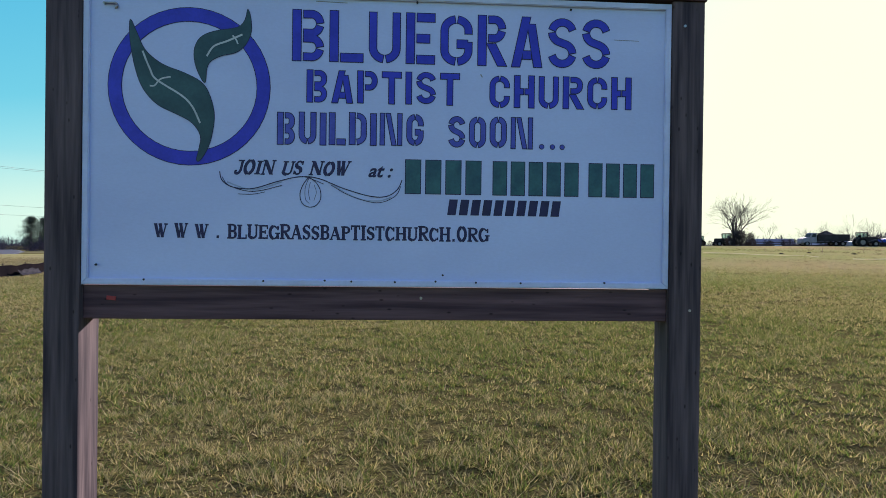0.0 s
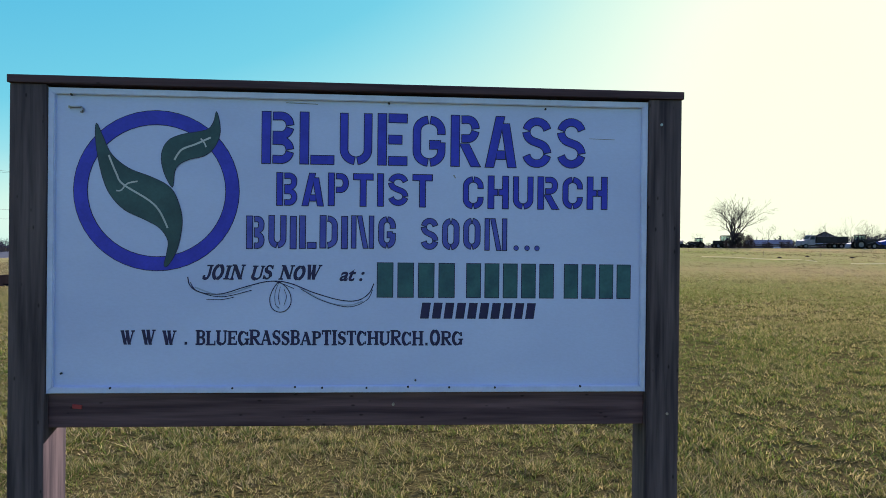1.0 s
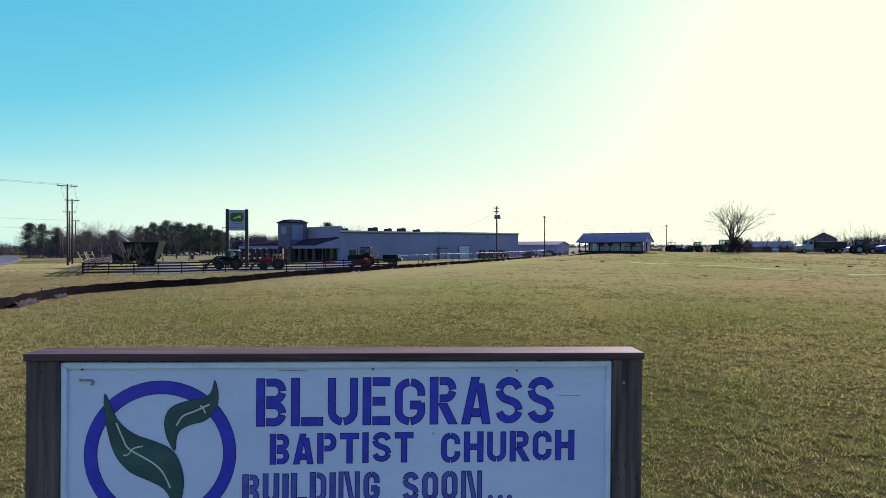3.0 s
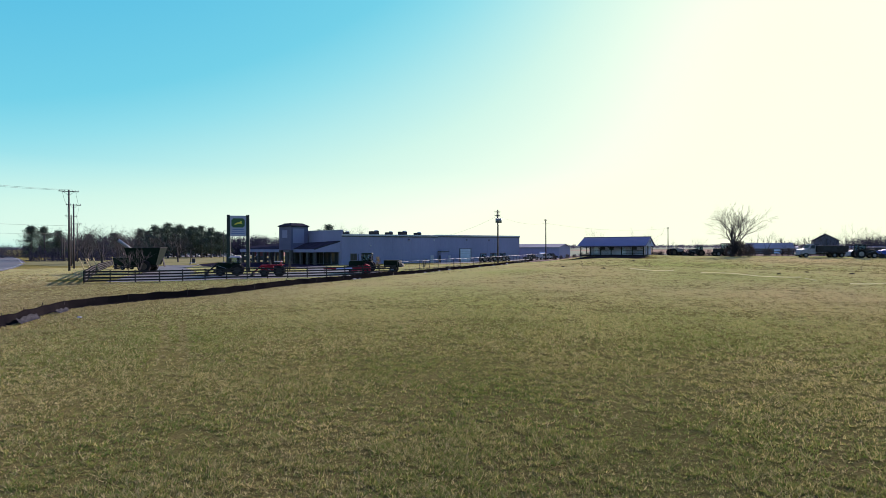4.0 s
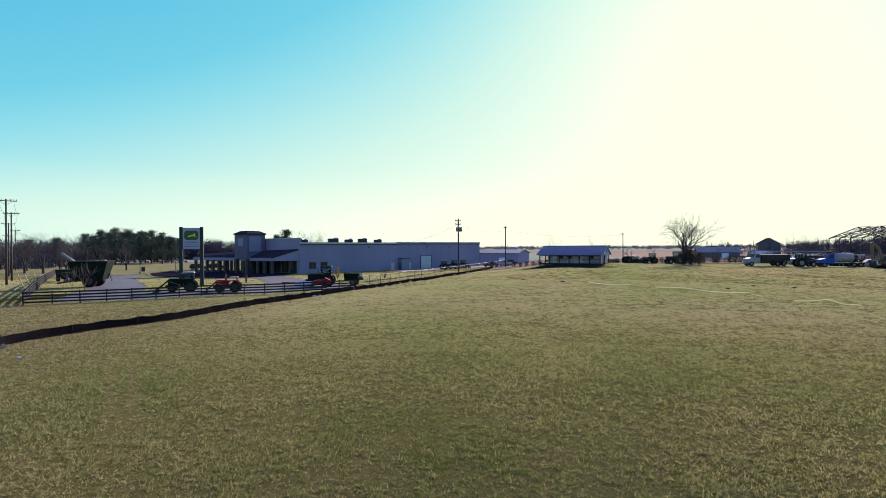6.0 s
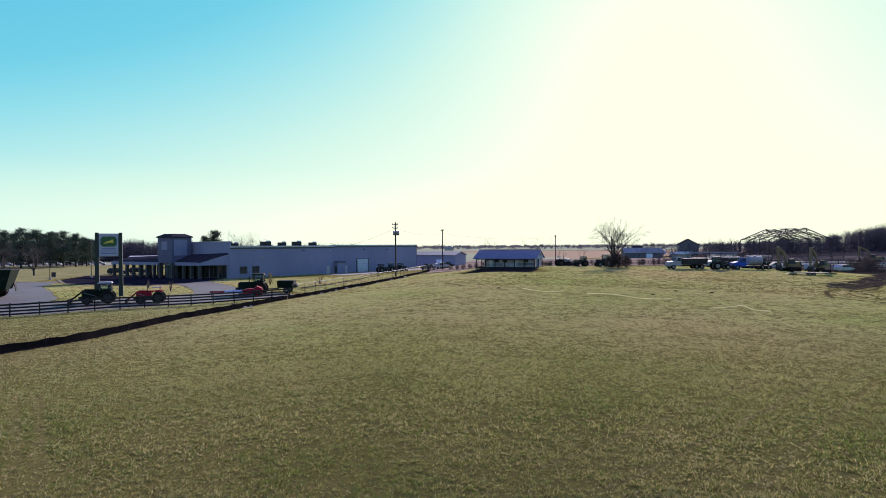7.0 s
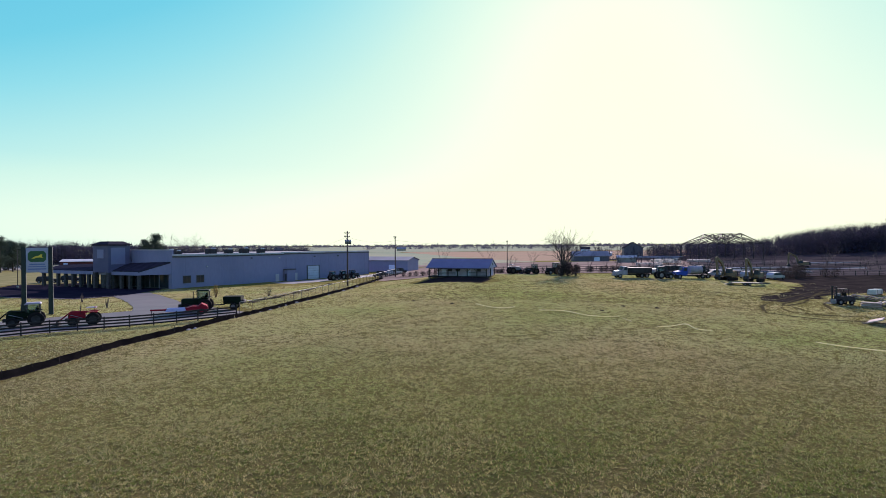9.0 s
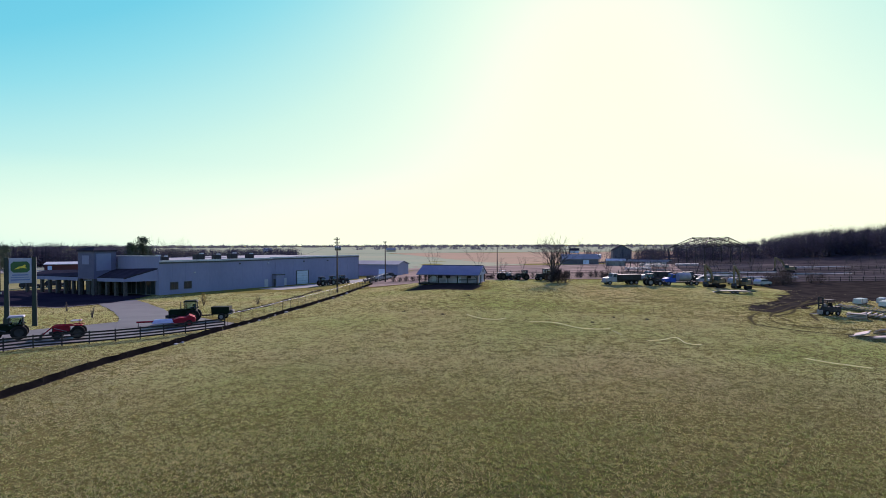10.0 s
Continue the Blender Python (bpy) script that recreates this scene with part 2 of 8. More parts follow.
M["yellow_metal"] = surf("yellow_machine_paint", (0.075, 0.05, 0.034), (0.045, 0.034, 0.026), 3, 0.85, fine=12)
M["red_metal"] = surf("red_machine_paint", (0.30, 0.008, 0.026), (0.24, 0.010, 0.024), 2, 0.6, spec=0.15, fine=12)
M["white_metal"] = surf("white_vehicle_paint", (0.34, 0.34, 0.38), (0.27, 0.27, 0.30), 2, 0.65, spec=0.12, fine=12)
M["silver_metal"] = surf("silver_vehicle_paint", (0.45, 0.47, 0.50), (0.40, 0.42, 0.44), 2, 0.35, 0.3, fine=12)
M["blue_metal"] = surf("blue_vehicle_paint", (0.03, 0.09, 0.42), (0.03, 0.08, 0.36), 2, 0.7, spec=0.1, fine=12)
M["dark_metal"] = surf("dark_steel", (0.05, 0.05, 0.055), (0.035, 0.033, 0.033), 2, 0.8, 0.0, spec=0.12, fine=12)
M["grey_metal"] = surf("grey_steel", (0.28, 0.28, 0.30), (0.2, 0.2, 0.21), 2, 0.5, 0.3, fine=12)
M["rusty"] = surf("rusted_frame", (0.022, 0.02, 0.026), (0.035, 0.028, 0.03), 1.5, 0.8, fine=10)
M["barn_black"] = surf("black_barn_board", (0.10, 0.10, 0.135), (0.125, 0.12, 0.15), 0.5, 0.85, fine=6, stretch=(3, 3, 0.3))
M["barn_red"] = surf("red_barn_board", (0.13, 0.03, 0.03), (0.10, 0.025, 0.025), 0.5, 0.85, fine=6)
M["white_roof"] = surf("white_metal_roof", (0.50, 0.51, 0.53), (0.41, 0.42, 0.44), 0.4, 0.8, spec=0.08, fine=5)
M["tan_wall"] = surf("tan_wall", (0.45, 0.38, 0.28), (0.40, 0.33, 0.25), 0.4, 0.8, fine=5)
M["stone_slab"] = surf("pale_stone_slab", (0.52, 0.43, 0.38), (0.38, 0.31, 0.275), 1.5, 0.95, spec=0.05, fine=10, vary=0.15)
M["rope"] = leafy("pale_translucent_hose", [(0.82, 0.78, 0.58), (0.9, 0.86, 0.66)], (1, 1, 0.9), 0.5, 3.0, 0.2, 0.6)
M["track"] = surf("pressed_muddy_grass", (0.06, 0.05, 0.03), (0.10, 0.085, 0.042), 1.2, 1.0, 0, 0.02, 0.0, fine=6, grime=0.4)
M["bark"] = surf("grey_bark", (0.06, 0.05, 0.05), (0.04, 0.034, 0.036), 3, 0.9, fine=25, stretch=(3, 3, 0.6))
# blue of distant haze is put into the far bark's base colour
M["far_bark"] = surf("far_haze_bark", (0.040, 0.042, 0.062), (0.028, 0.029, 0.043), 0.3, 0.95, spec=0.1, fine=3)
M["leaf_litter"] = surf("leaf_litter", (0.052, 0.045, 0.047), (0.036, 0.032, 0.036), 0.1, 0.95, spec=0.0, fine=2)
M["pine"] = leafy("pine_needles", [(0.042, 0.058, 0.054), (0.062, 0.082, 0.070), (0.085, 0.105, 0.080)], (0.9, 1.0, 0.7), 0.35, 2.5, 0.45, 0.15)
M["brush"] = leafy("winter_brush", [(0.033, 0.030, 0.035), (0.05, 0.045, 0.05), (0.072, 0.063, 0.064)], (1, 0.9, 0.7))
# far and horizon brush carry a blue haze tint in their colours
M["far_brush"] = leafy("far_haze_undergrowth", [(0.034, 0.037, 0.060), (0.042, 0.044, 0.068), (0.050, 0.050, 0.073)], (1, 0.9, 0.9))
M["horizon_brush"] = leafy("horizon_haze_trees", [(0.085, 0.09, 0.125), (0.11, 0.11, 0.14), (0.13, 0.125, 0.145)], (1, 0.95, 0.95))
M["sapling"] = leafy("dry_shrub_leaves", [(0.14, 0.10, 0.04), (0.25, 0.19, 0.08), (0.12, 0.13, 0.05)], (1.1, 1, 0.6))
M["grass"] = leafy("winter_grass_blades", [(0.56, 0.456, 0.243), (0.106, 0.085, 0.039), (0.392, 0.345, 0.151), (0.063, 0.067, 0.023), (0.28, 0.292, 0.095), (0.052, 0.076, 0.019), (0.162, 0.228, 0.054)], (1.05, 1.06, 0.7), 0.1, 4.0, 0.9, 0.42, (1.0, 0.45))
M["grass_dull"] = leafy("dull_brown_grass", [(0.34, 0.265, 0.145), (0.20, 0.165, 0.085), (0.30, 0.25, 0.125), (0.18, 0.165, 0.075), (0.25, 0.235, 0.10)], (1.08, 1.03, 0.75), 0.05, 3.2, 0.4, 0.36, (0.9, 0.5), 0.6)
M["grass_straw"] = leafy("worn_straw_blades", [(0.50, 0.41, 0.25), (0.20, 0.16, 0.08), (0.44, 0.37, 0.21), (0.24, 0.24, 0.09)], (1.05, 1.05, 0.75), 0.14, 0.9, 0.8, 0.42, (0.6, 0.4))
# far tufts: brighter colours than the near blades, standing for low backlight
M["grass_far_lit"] = leafy("far_lit_winter_grass", [(0.60, 0.49, 0.275), (0.465, 0.415, 0.22), (0.55, 0.505, 0.255), (0.43, 0.43, 0.20), (0.485, 0.50, 0.22), (0.355, 0.415, 0.15), (0.39, 0.47, 0.16)], (1.08, 1.06, 0.74), 0.04, 3.2, 0.25, 0.36, (1.35, 0.42), 0.75)
# for the added flaps that stand for the silt fence's folded fabric
M["plastic"] = surf("folded_flap_grey", (0.05, 0.048, 0.055), (0.02, 0.02, 0.024), 6.0, 0.9, spec=0.03, fine=14)
M["sign_face"] = surf("dealer_sign_face", (0.31, 0.34, 0.45), (0.27, 0.30, 0.40), 1, 0.5, fine=10)
M["post_green"] = surf("dark_green_post", (0.010, 0.022, 0.020), (0.014, 0.028, 0.024), 2, 0.7)
M["lilac_board"] = surf("shaded_pale_board", (0.44, 0.43, 0.60), (0.37, 0.36, 0.52), 1, 0.7, fine=8)
M["sign_green"] = surf("sign_green", (0.015, 0.09, 0.03), (0.012, 0.075, 0.025), 2, 0.5)
M["sign_yellow"] = surf("sign_yellow", (0.70, 0.58, 0.05), (0.62, 0.5, 0.05), 2, 0.5)
M["sign_bar"] = surf("sign_lettering", (0.10, 0.15, 0.32), (0.12, 0.17, 0.34), 2, 0.5)
M["water_dark"] = surf("dark_panel", (0.02, 0.025, 0.05), (0.03, 0.035, 0.06), 2, 0.5)


def lawn_material():
    m = bpy.data.materials.new("winter_lawn")
    m.use_nodes = True
    n, l = m.node_tree.nodes, m.node_tree.links
    b = n["Principled BSDF"]
    b.inputs["Roughness"].default_value, b.inputs["Specular IOR Level"].default_value = 1.0, 0.0
    b.inputs["Sheen Weight"].default_value, b.inputs["Sheen Roughness"].default_value = 0.34, 0.35
    b.inputs["Sheen Tint"].default_value = (0.60, 0.50, 0.18, 1)
    co = n.new("ShaderNodeTexCoord")
    fac = []
    for sc, st in ((0.05, (1, 1, 1)), (0.35, (1, 1, 1)), (3.0, (1, 1, 1)), (22.0, (1, 1, 1)), (5.5, (1, 1.6, 1))):
        mp, t = n.new("ShaderNodeMapping"), n.new("ShaderNodeTexNoise")
        mp.inputs["Scale"].default_value = st
        t.inputs["Scale"].default_value, t.inputs["Detail"].default_value = sc, 5
        l.new(co.outputs["Object"], mp.inputs[0])
        l.new(mp.outputs[0], t.inputs["Vector"])
        fac.append(t)
    mixv = n.new("ShaderNodeMath")
    mixv.operation = 'ADD'
    l.new(fac[0].outputs["Fac"], mixv.inputs[0])
    l.new(fac[1].outputs["Fac"], mixv.inputs[1])
    mix2 = n.new("ShaderNodeMath")
    mix2.operation = 'MULTIPLY_ADD'
    mix2.inputs[1].default_value = 0.5
    l.new(mixv.outputs[0], mix2.inputs[0])
    half = n.new("ShaderNodeMath")
    half.operation = 'MULTIPLY_ADD'
    half.inputs[1].default_value, half.inputs[2].default_value = 0.6, -0.3
    l.new(fac[2].outputs["Fac"], half.inputs[0])
    l.new(half.outputs[0], mix2.inputs[2])
    ramp = n.new("ShaderNodeValToRGB")
    e = ramp.color_ramp.elements
    e[0].position, e[0].color = 0.36, (0.102, 0.081, 0.035, 1)
    e[1].position, e[1].color = 0.64, (0.062, 0.067, 0.023, 1)
    k = e.new(0.5)
    k.color = (0.083, 0.074, 0.028, 1)
    l.new(mix2.outputs[0], ramp.inputs[0])
    dk = n.new("ShaderNodeMix")
    dk.data_type, dk.blend_type = 'RGBA', 'MULTIPLY'
    dk.inputs["Factor"].default_value = 0.85
    cr = n.new("ShaderNodeValToRGB")
    cr.color_ramp.elements[0].position, cr.color_ramp.elements[1].position = 0.35, 0.6
    cr.color_ramp.elements[0].color = (0.30, 0.30, 0.31, 1)
    l.new(fac[3].outputs["Fac"], cr.inputs[0])
    l.new(ramp.outputs[0], dk.inputs["A"])
    l.new(cr.outputs[0], dk.inputs["B"])
    tuft, tr = n.new("ShaderNodeMix"), n.new("ShaderNodeValToRGB")
    tuft.data_type, tuft.blend_type = 'RGBA', 'MULTIPLY'
    tuft.inputs["Factor"].default_value = 0.8
    tr.color_ramp.elements[0].position, tr.color_ramp.elements[1].position = 0.40, 0.56
    tr.color_ramp.elements[0].color, tr.color_ramp.elements[1].color = (0.5, 0.5, 0.5, 1), (1.12, 1.12, 1.12, 1)
    l.new(fac[4].outputs["Fac"], tr.inputs[0])
    l.new(dk.outputs["Result"], tuft.inputs["A"])
    l.new(tr.outputs[0], tuft.inputs["B"])
    l.new(tuft.outputs["Result"], b.inputs["Base Color"])
    bp = n.new("ShaderNodeBump")
    bp.inputs["Distance"].default_value = 0.06
    l.new(fac[3].outputs["Fac"], bp.inputs["Height"])
    l.new(bp.outputs[0], b.inputs["Normal"])
    return m


M["lawn"] = lawn_material()


# ---- building helpers ----
def root(name, m, label, category, group="", kind=""):
    ob = new(name)
    ob.matrix_world = m
    ob.empty_display_size = 0.2
    return tagged(ob, label, category, group, kind)


def mesh_of(name, bm, material):
    me = bpy.data.meshes.new(name)
    bm.normal_update()
    bm.to_mesh(me)
    bm.free()
    for k in material if isinstance(material, (list, tuple)) else (material,):
        me.materials.append(k)
    return me


def part(name, bm, material, parent, label="", m=None, kind=""):
    ob = new(name, mesh_of(name, bm, material) if isinstance(bm, bmesh.types.BMesh) else bm)
    ob.parent = parent
    if m is not None:
        ob.matrix_local = m
    return tagged(ob, label, kind=kind)


def solid(name, bm, material, m=None, label="", category="", group="", kind=""):
    ob = new(name, mesh_of(name, bm, material) if isinstance(bm, bmesh.types.BMesh) else bm)
    if m is not None:
        ob.matrix_world = m
    return tagged(ob, label, category, group, kind)


BOX = ((0, 2, 3, 1), (4, 5, 7, 6), (0, 1, 5, 4), (2, 6, 7, 3), (0, 4, 6, 2), (1, 3, 7, 5))


def tb(bm, c, s, top=(1, 1), shift=(0, 0), rot=(0, 0, 0), bev=0.0, mi=0):
    """A box round c of size s; its top may be scaled and shifted, the whole turned, its edges rounded."""
    r = Euler([radians(a) for a in rot]).to_matrix()
    v = []
    for z in (-0.5, 0.5):
        kx, ky = top if z > 0 else (1, 1)
        dx, dy = shift if z > 0 else (0, 0)
        for y in (-0.5, 0.5):
            for x in (-0.5, 0.5):
                v.append(bm.verts.new(Vector(c) + r @ Vector((x * s[0] * kx + dx, y * s[1] * ky + dy, z * s[2]))))
    fs = [bm.faces.new([v[i] for i in f]) for f in BOX]
    for f in fs:
        f.material_index = mi
    if bev:
        bmesh.ops.bevel(bm, geom=list({e for f in fs for e in f.edges}), offset=bev, segments=2, affect='EDGES', profile=0.6)
    return bm


def cy(bm, p0, p1, r0, r1=None, n=8, caps=True, mi=0):
    p0, p1 = Vector(p0), Vector(p1)
    r1 = r0 if r1 is None else r1
    d = (p1 - p0).normalized()
    a = d.orthogonal().normalized()
    b = d.cross(a)
    rings = []
    for p, r in ((p0, r0), (p1, r1)):
        rings.append([bm.verts.new(p + (a * math.cos(2 * math.pi * k / n) + b * math.sin(2 * math.pi * k / n)) * r) for k in range(n)])
    for k in range(n):
        f = bm.faces.new((rings[0][k], rings[0][(k + 1) % n], rings[1][(k + 1) % n], rings[1][k]))
        f.material_index, f.smooth = mi, True
    if caps:
        bm.faces.new(rings[0][::-1]).material_index = mi
        bm.faces.new(rings[1]).material_index = mi
    return bm


def prism(bm, pts, d0, d1, axis="y", mi=0):
    """A flat outline (pairs) pushed from d0 to d1 along an axis."""
    put = {"y": lambda p, d: (p[0], d, p[1]), "x": lambda p, d: (d, p[0], p[1]), "z": lambda p, d: (p[0], p[1], d)}[axis]
    lo, hi = [bm.verts.new(put(p, d0)) for p in pts], [bm.verts.new(put(p, d1)) for p in pts]
    fs = [bm.faces.new(lo), bm.faces.new(hi[::-1])]
    for k in range(len(pts)):
        j = (k + 1) % len(pts)
        fs.append(bm.faces.new((lo[k], hi[k], hi[j], lo[j])))
    for f in fs:
        f.material_index = mi
    bmesh.ops.recalc_face_normals(bm, faces=fs)
    return bm


def bm_new():
    return bmesh.new()


def tube(bm, pts, r, n=6, mi=0):
    for a, b in zip(pts, pts[1:]):
        cy(bm, a, b, r, r, n, True, mi)
    return bm


def step(a, b, v):
    t = np.clip((v - a) / (b - a), 0, 1)
    return t * t * (3 - 2 * t)


FENCE_P, FENCE_D = (-6.5, 74.0), (0.391, 0.921)


def ground_z(x, y):
    """Height of the land: a lawn that swells to the right of the boundary, and a wooded rise far off."""
    x, y = np.asarray(x, float), np.asarray(y, float)
    s = (x - FENCE_P[0]) * FENCE_D[1] - (y - FENCE_P[1]) * FENCE_D[0]
    z = 0.15 * step(20, 60, y) * (1 - step(150, 260, y))
    z = z + 1.55 * step(0, 26, s) * step(28, 105, y) * (1 - step(78, 122, x)) * (1 - step(122, 190, y))
    z = z + 0.75 * np.exp(-((x - 39) / 11) ** 2 - ((y - 119) / 9) ** 2)
    z = z - 0.45 * step(0, 20, -s) * step(85, 125, y) * (1 - step(300, 500, y))
    z = z + 14.0 * np.exp(-((x - 410) / 130) ** 2 - ((y - 180) / 130) ** 2)
    return z + 0.05 * np.sin(x * 0.31 + 1.3) * np.sin(y * 0.23 + 0.4) * step(8, 30, np.hypot(x, y))


def gz(x, y):
    return float(ground_z(x, y))


def at(x, y, turn=0.0, up=0.0):
    return pose(x, y, gz(x, y) + up, 0, 0, turn)


def sheet(name, xs, ys, zf, material, m=None, **tags):
    """A grid of land."""
    X, Y = np.meshgrid(xs, ys)
    Z = zf(X, Y)
    co = np.stack([X, Y, Z], -1).reshape(-1, 3)
    nx, ny = len(xs), len(ys)
    i = np.arange(nx * ny).reshape(ny, nx)
    q = np.stack([i[:-1, :-1], i[:-1, 1:], i[1:, 1:], i[1:, :-1]], -1).reshape(-1, 4)
    me = bpy.data.meshes.new(name)
    me.from_pydata(co.tolist(), [], q.tolist())
    me.polygons.foreach_set("use_smooth", np.ones(len(q), bool))
    me.materials.append(material)
    return tagged(new(name, me), **tags)


def ribbon(name, line, width, material, lift=0.03, ragged=0.0, cuts=6, **tags):
    """A strip of ground along a line of (x, y), draped on the land."""
    pts, rng = [], random.Random(5)
    for (x0, y0), (x1, y1) in zip(line, line[1:]):
        k = max(1, int(math.hypot(x1 - x0, y1 - y0) / (2.5 if callable(width) else max(2.5, width / 14))))
        pts += [(x0 + (x1 - x0) * j / k, y0 + (y1 - y0) * j / k) for j in range(k)]
    pts.append(line[-1])
    bm, rows = bm_new(), []
    for k, (x, y) in enumerate(pts):
        a, b = pts[max(0, k - 1)], pts[min(len(pts) - 1, k + 1)]
        d = Vector((b[0] - a[0], b[1] - a[1])).normalized()
        w = width if not callable(width) else width(k / (len(pts) - 1))
        row = []
        for c in range(cuts + 1):
            o = (c / cuts - 0.5) * w + (rng.uniform(-ragged, ragged) if c in (0, cuts) else 0)
            px, py = x - d.y * o, y + d.x * o
            row.append(bm.verts.new((px, py, gz(px, py) + lift)))
        rows.append(row)
    for r0, r1 in zip(rows, rows[1:]):
        for c in range(cuts):
            f = bm.faces.new((r0[c], r1[c], r1[c + 1], r0[c + 1]))
            f.smooth = True
    bmesh.ops.recalc_face_normals(bm, faces=bm.faces)
    for f in bm.faces:
        if f.normal.z < 0:
            f.normal_flip()
    return solid(name, bm, material, **tags)


# ---- land ----
def spaced(*spans):
    out = []
    for a, b, d in spans:
        out += list(np.arange(a, b, d))
    return np.array(out + [spans[-1][1]])


sheet("ground", spaced((-4000, -600, 200), (-600, -150, 25), (-150, -40, 5), (-40, 60, 2), (60, 160, 5), (160, 600, 20), (600, 4000, 200)),
      spaced((-400, -40, 30), (-40, 140, 2), (140, 300, 8), (300, 700, 25), (700, 4600, 150)),
      ground_z, M["lawn"], label="winter lawn of mixed green and tan grass", category="lawn", kind="structure")
ribbon("road", [(-38, 8), (-57, 50), (-81, 88.5), (-107.3, 125.6), (-127.5, 153.8), (-180.7, 218.9), (-253, 303), (-330, 390)], 11.5, M["asphalt"], 0.04, label="grey asphalt road that curves away past the lots", category="road", kind="structure")
ribbon("road_line", [(-33.6, 10), (-52.8, 51), (-77.2, 91.1), (-103.2, 128.4), (-123.5, 156.6), (-177, 221.9), (-249.6, 306.4)], 0.18, M["line_paint"], 0.055, label="white edge line painted on the road", category="road line", kind="structure")
ribbon("far_field", [(122, 445), (560, 425)], 370.0, M["straw_field"], 0.12, 8, 20, label="tan stubble field beyond the yards", category="field", kind="structure")
ribbon("far_pasture", [(-420, 1560), (1560, 1560)], 1860.0, M["green_field"], 0.25, 15, 24, label="pale green pasture far beyond the buildings", category="field", kind="structure")
ribbon("yard_field", [(34, 197), (80, 188), (160, 176), (270, 164)], 130.0, M["rough_field"], 0.05, 2, 30, label="tan rough ground of the machinery yard", category="yard", kind="structure")
# strip reaches past the trees, so its dark colour stands for their shade
ribbon("woodland_floor", [(222, 300), (258, 250), (330, 150), (420, 20)], 150.0, M["leaf_litter"], 0.15, 4, 20, label="brown leaf litter under the bare woods, widened to darken the shaded yard edge", category="ground", kind="structure")
ribbon("yard_dirt", [(68.5, 61.8), (74, 64.8), (80, 67.5), (92, 73.5), (106, 80), (122, 85), (160, 86)], lambda t: 3.0 + 22 * min(1.0, t * 1.15), M["dirt"], 0.03, 1.6, 16, label="dark churned dirt of the yard's edge", category="dirt", kind="structure")
TRACKS = (([(96, 76), (78.2, 67), (69.5, 63.4), (61.8, 58.5), (57.8, 54.2), (58.5, 51.2), (60.7, 47.8), (64, 45.5)], 0.5), ([(92, 71), (76, 64.4), (67.5, 60.2), (62.6, 56.2), (61.4, 53.4), (63.2, 50.6), (68, 47.4)], 0.5),
          ([(90, 72), (78, 64.6), (71, 60), (66.4, 58.6), (64.4, 54.5)], 0.55), ([(92, 69), (80, 62.5), (73, 58.5), (68, 53.6)], 0.5), ([(98, 73), (86, 64), (78, 60.6)], 0.6), ([(95, 79), (82, 71.4), (73, 68.6), (64, 66.2)], 0.45),
          ([(37.2, 94.2), (48.4, 84.7), (63.8, 77.3), (71.5, 70.5)], 0.22))
for pts, w in TRACKS:
    ribbon("wheel_track", pts, w * 0.65, M["track"], 0.04, 0.16, 3, label="dark muddy wheel track worn into the lawn", category="wheel track", group="wheel tracks", kind="structure")


def patch(name, outline, material, lift=0.04, every=5.0, **tags):
    """A paved area inside an outline of (x, y), draped on the land."""
    bm = bm_new()
    f = bm.faces.new([bm.verts.new((x, y, 0)) for x, y in outline])
    f.normal_update()
    if f.normal.z < 0:
        f.normal_flip()
    for k, axis in ((0, (1, 0, 0)), (1, (0, 1, 0))):
        lo, hi = min(p[k] for p in outline), max(p[k] for p in outline)
        c = lo + every
        while c < hi:
            bmesh.ops.bisect_plane(bm, geom=bm.verts[:] + bm.edges[:] + bm.faces[:], plane_co=tuple(c * a for a in axis), plane_no=axis)
            c += every
    for v in bm.verts:
        v.co.z = gz(v.co.x, v.co.y) + lift
    return solid(name, bm, material, **tags)


patch("near_pasture", [(-330, 420), (-90, 268), (-20, 246), (62, 236), (124, 254), (126, 640), (-330, 640)], M["green_field"], 0.10, 20.0, label="pale winter pasture behind the sheds", category="field", kind="structure")
# real dirt; its far reach towards the fence stands for tree shade
patch("churned_dirt", [(86, 71.5), (93, 78), (103, 88), (112, 102), (117, 116.5), (150, 107.5), (205, 98), (205, 66), (150, 60), (120, 68), (104, 69.5), (93, 68)], M["dirt"], 0.045, 4.0, label="wide dark churned dirt, run on over tree shade at the yard's end", category="dirt", kind="structure")
# dark patch painted where the hill and wood shade the yard
patch("yard_mud", [(116, 117), (150, 107), (205, 97), (270, 74), (340, 50), (352, 140), (320, 205), (268, 246), (215, 240), (176, 206), (150, 172), (128, 140)], M["yard_mud"], 0.12, 8.0, label="rutted ground of the machinery yard, hill and wood shade in its colour", category="yard", kind="structure")


# ---- painted church sign ----
SIGN = pose(-0.268, 2.215, 0.0, 0, 0, 3.0) @ pose(0, 0, 0, 0, 0.62, 0)
church_sign = root("church_sign", SIGN, "hand-painted white plywood church sign on two brown timber posts", "sign")
PW, PH, PZ = 2.44, 1.222, 1.468      # panel width, height and lower edge
PT = 0.14                           # timber posts


def board_part(name, bm, mat, label=""):
    return part(name, bm, mat, church_sign, label)


for sx in (-1, 1):
    bm = bm_new()
    tb(bm, (sx * (PW / 2 + PT / 2), 0.07, (PZ + PH + 0.009 - 0.25) / 2), (PT, PT, PZ + PH + 0.009 + 0.25), bev=0.006)
    board_part("post", bm, M["post_wood"], "brown treated timber post with knots")
bm = tb(bm_new(), (0, 0.075, PZ - 0.072), (PW, 0.10, 0.138), bev=0.005)
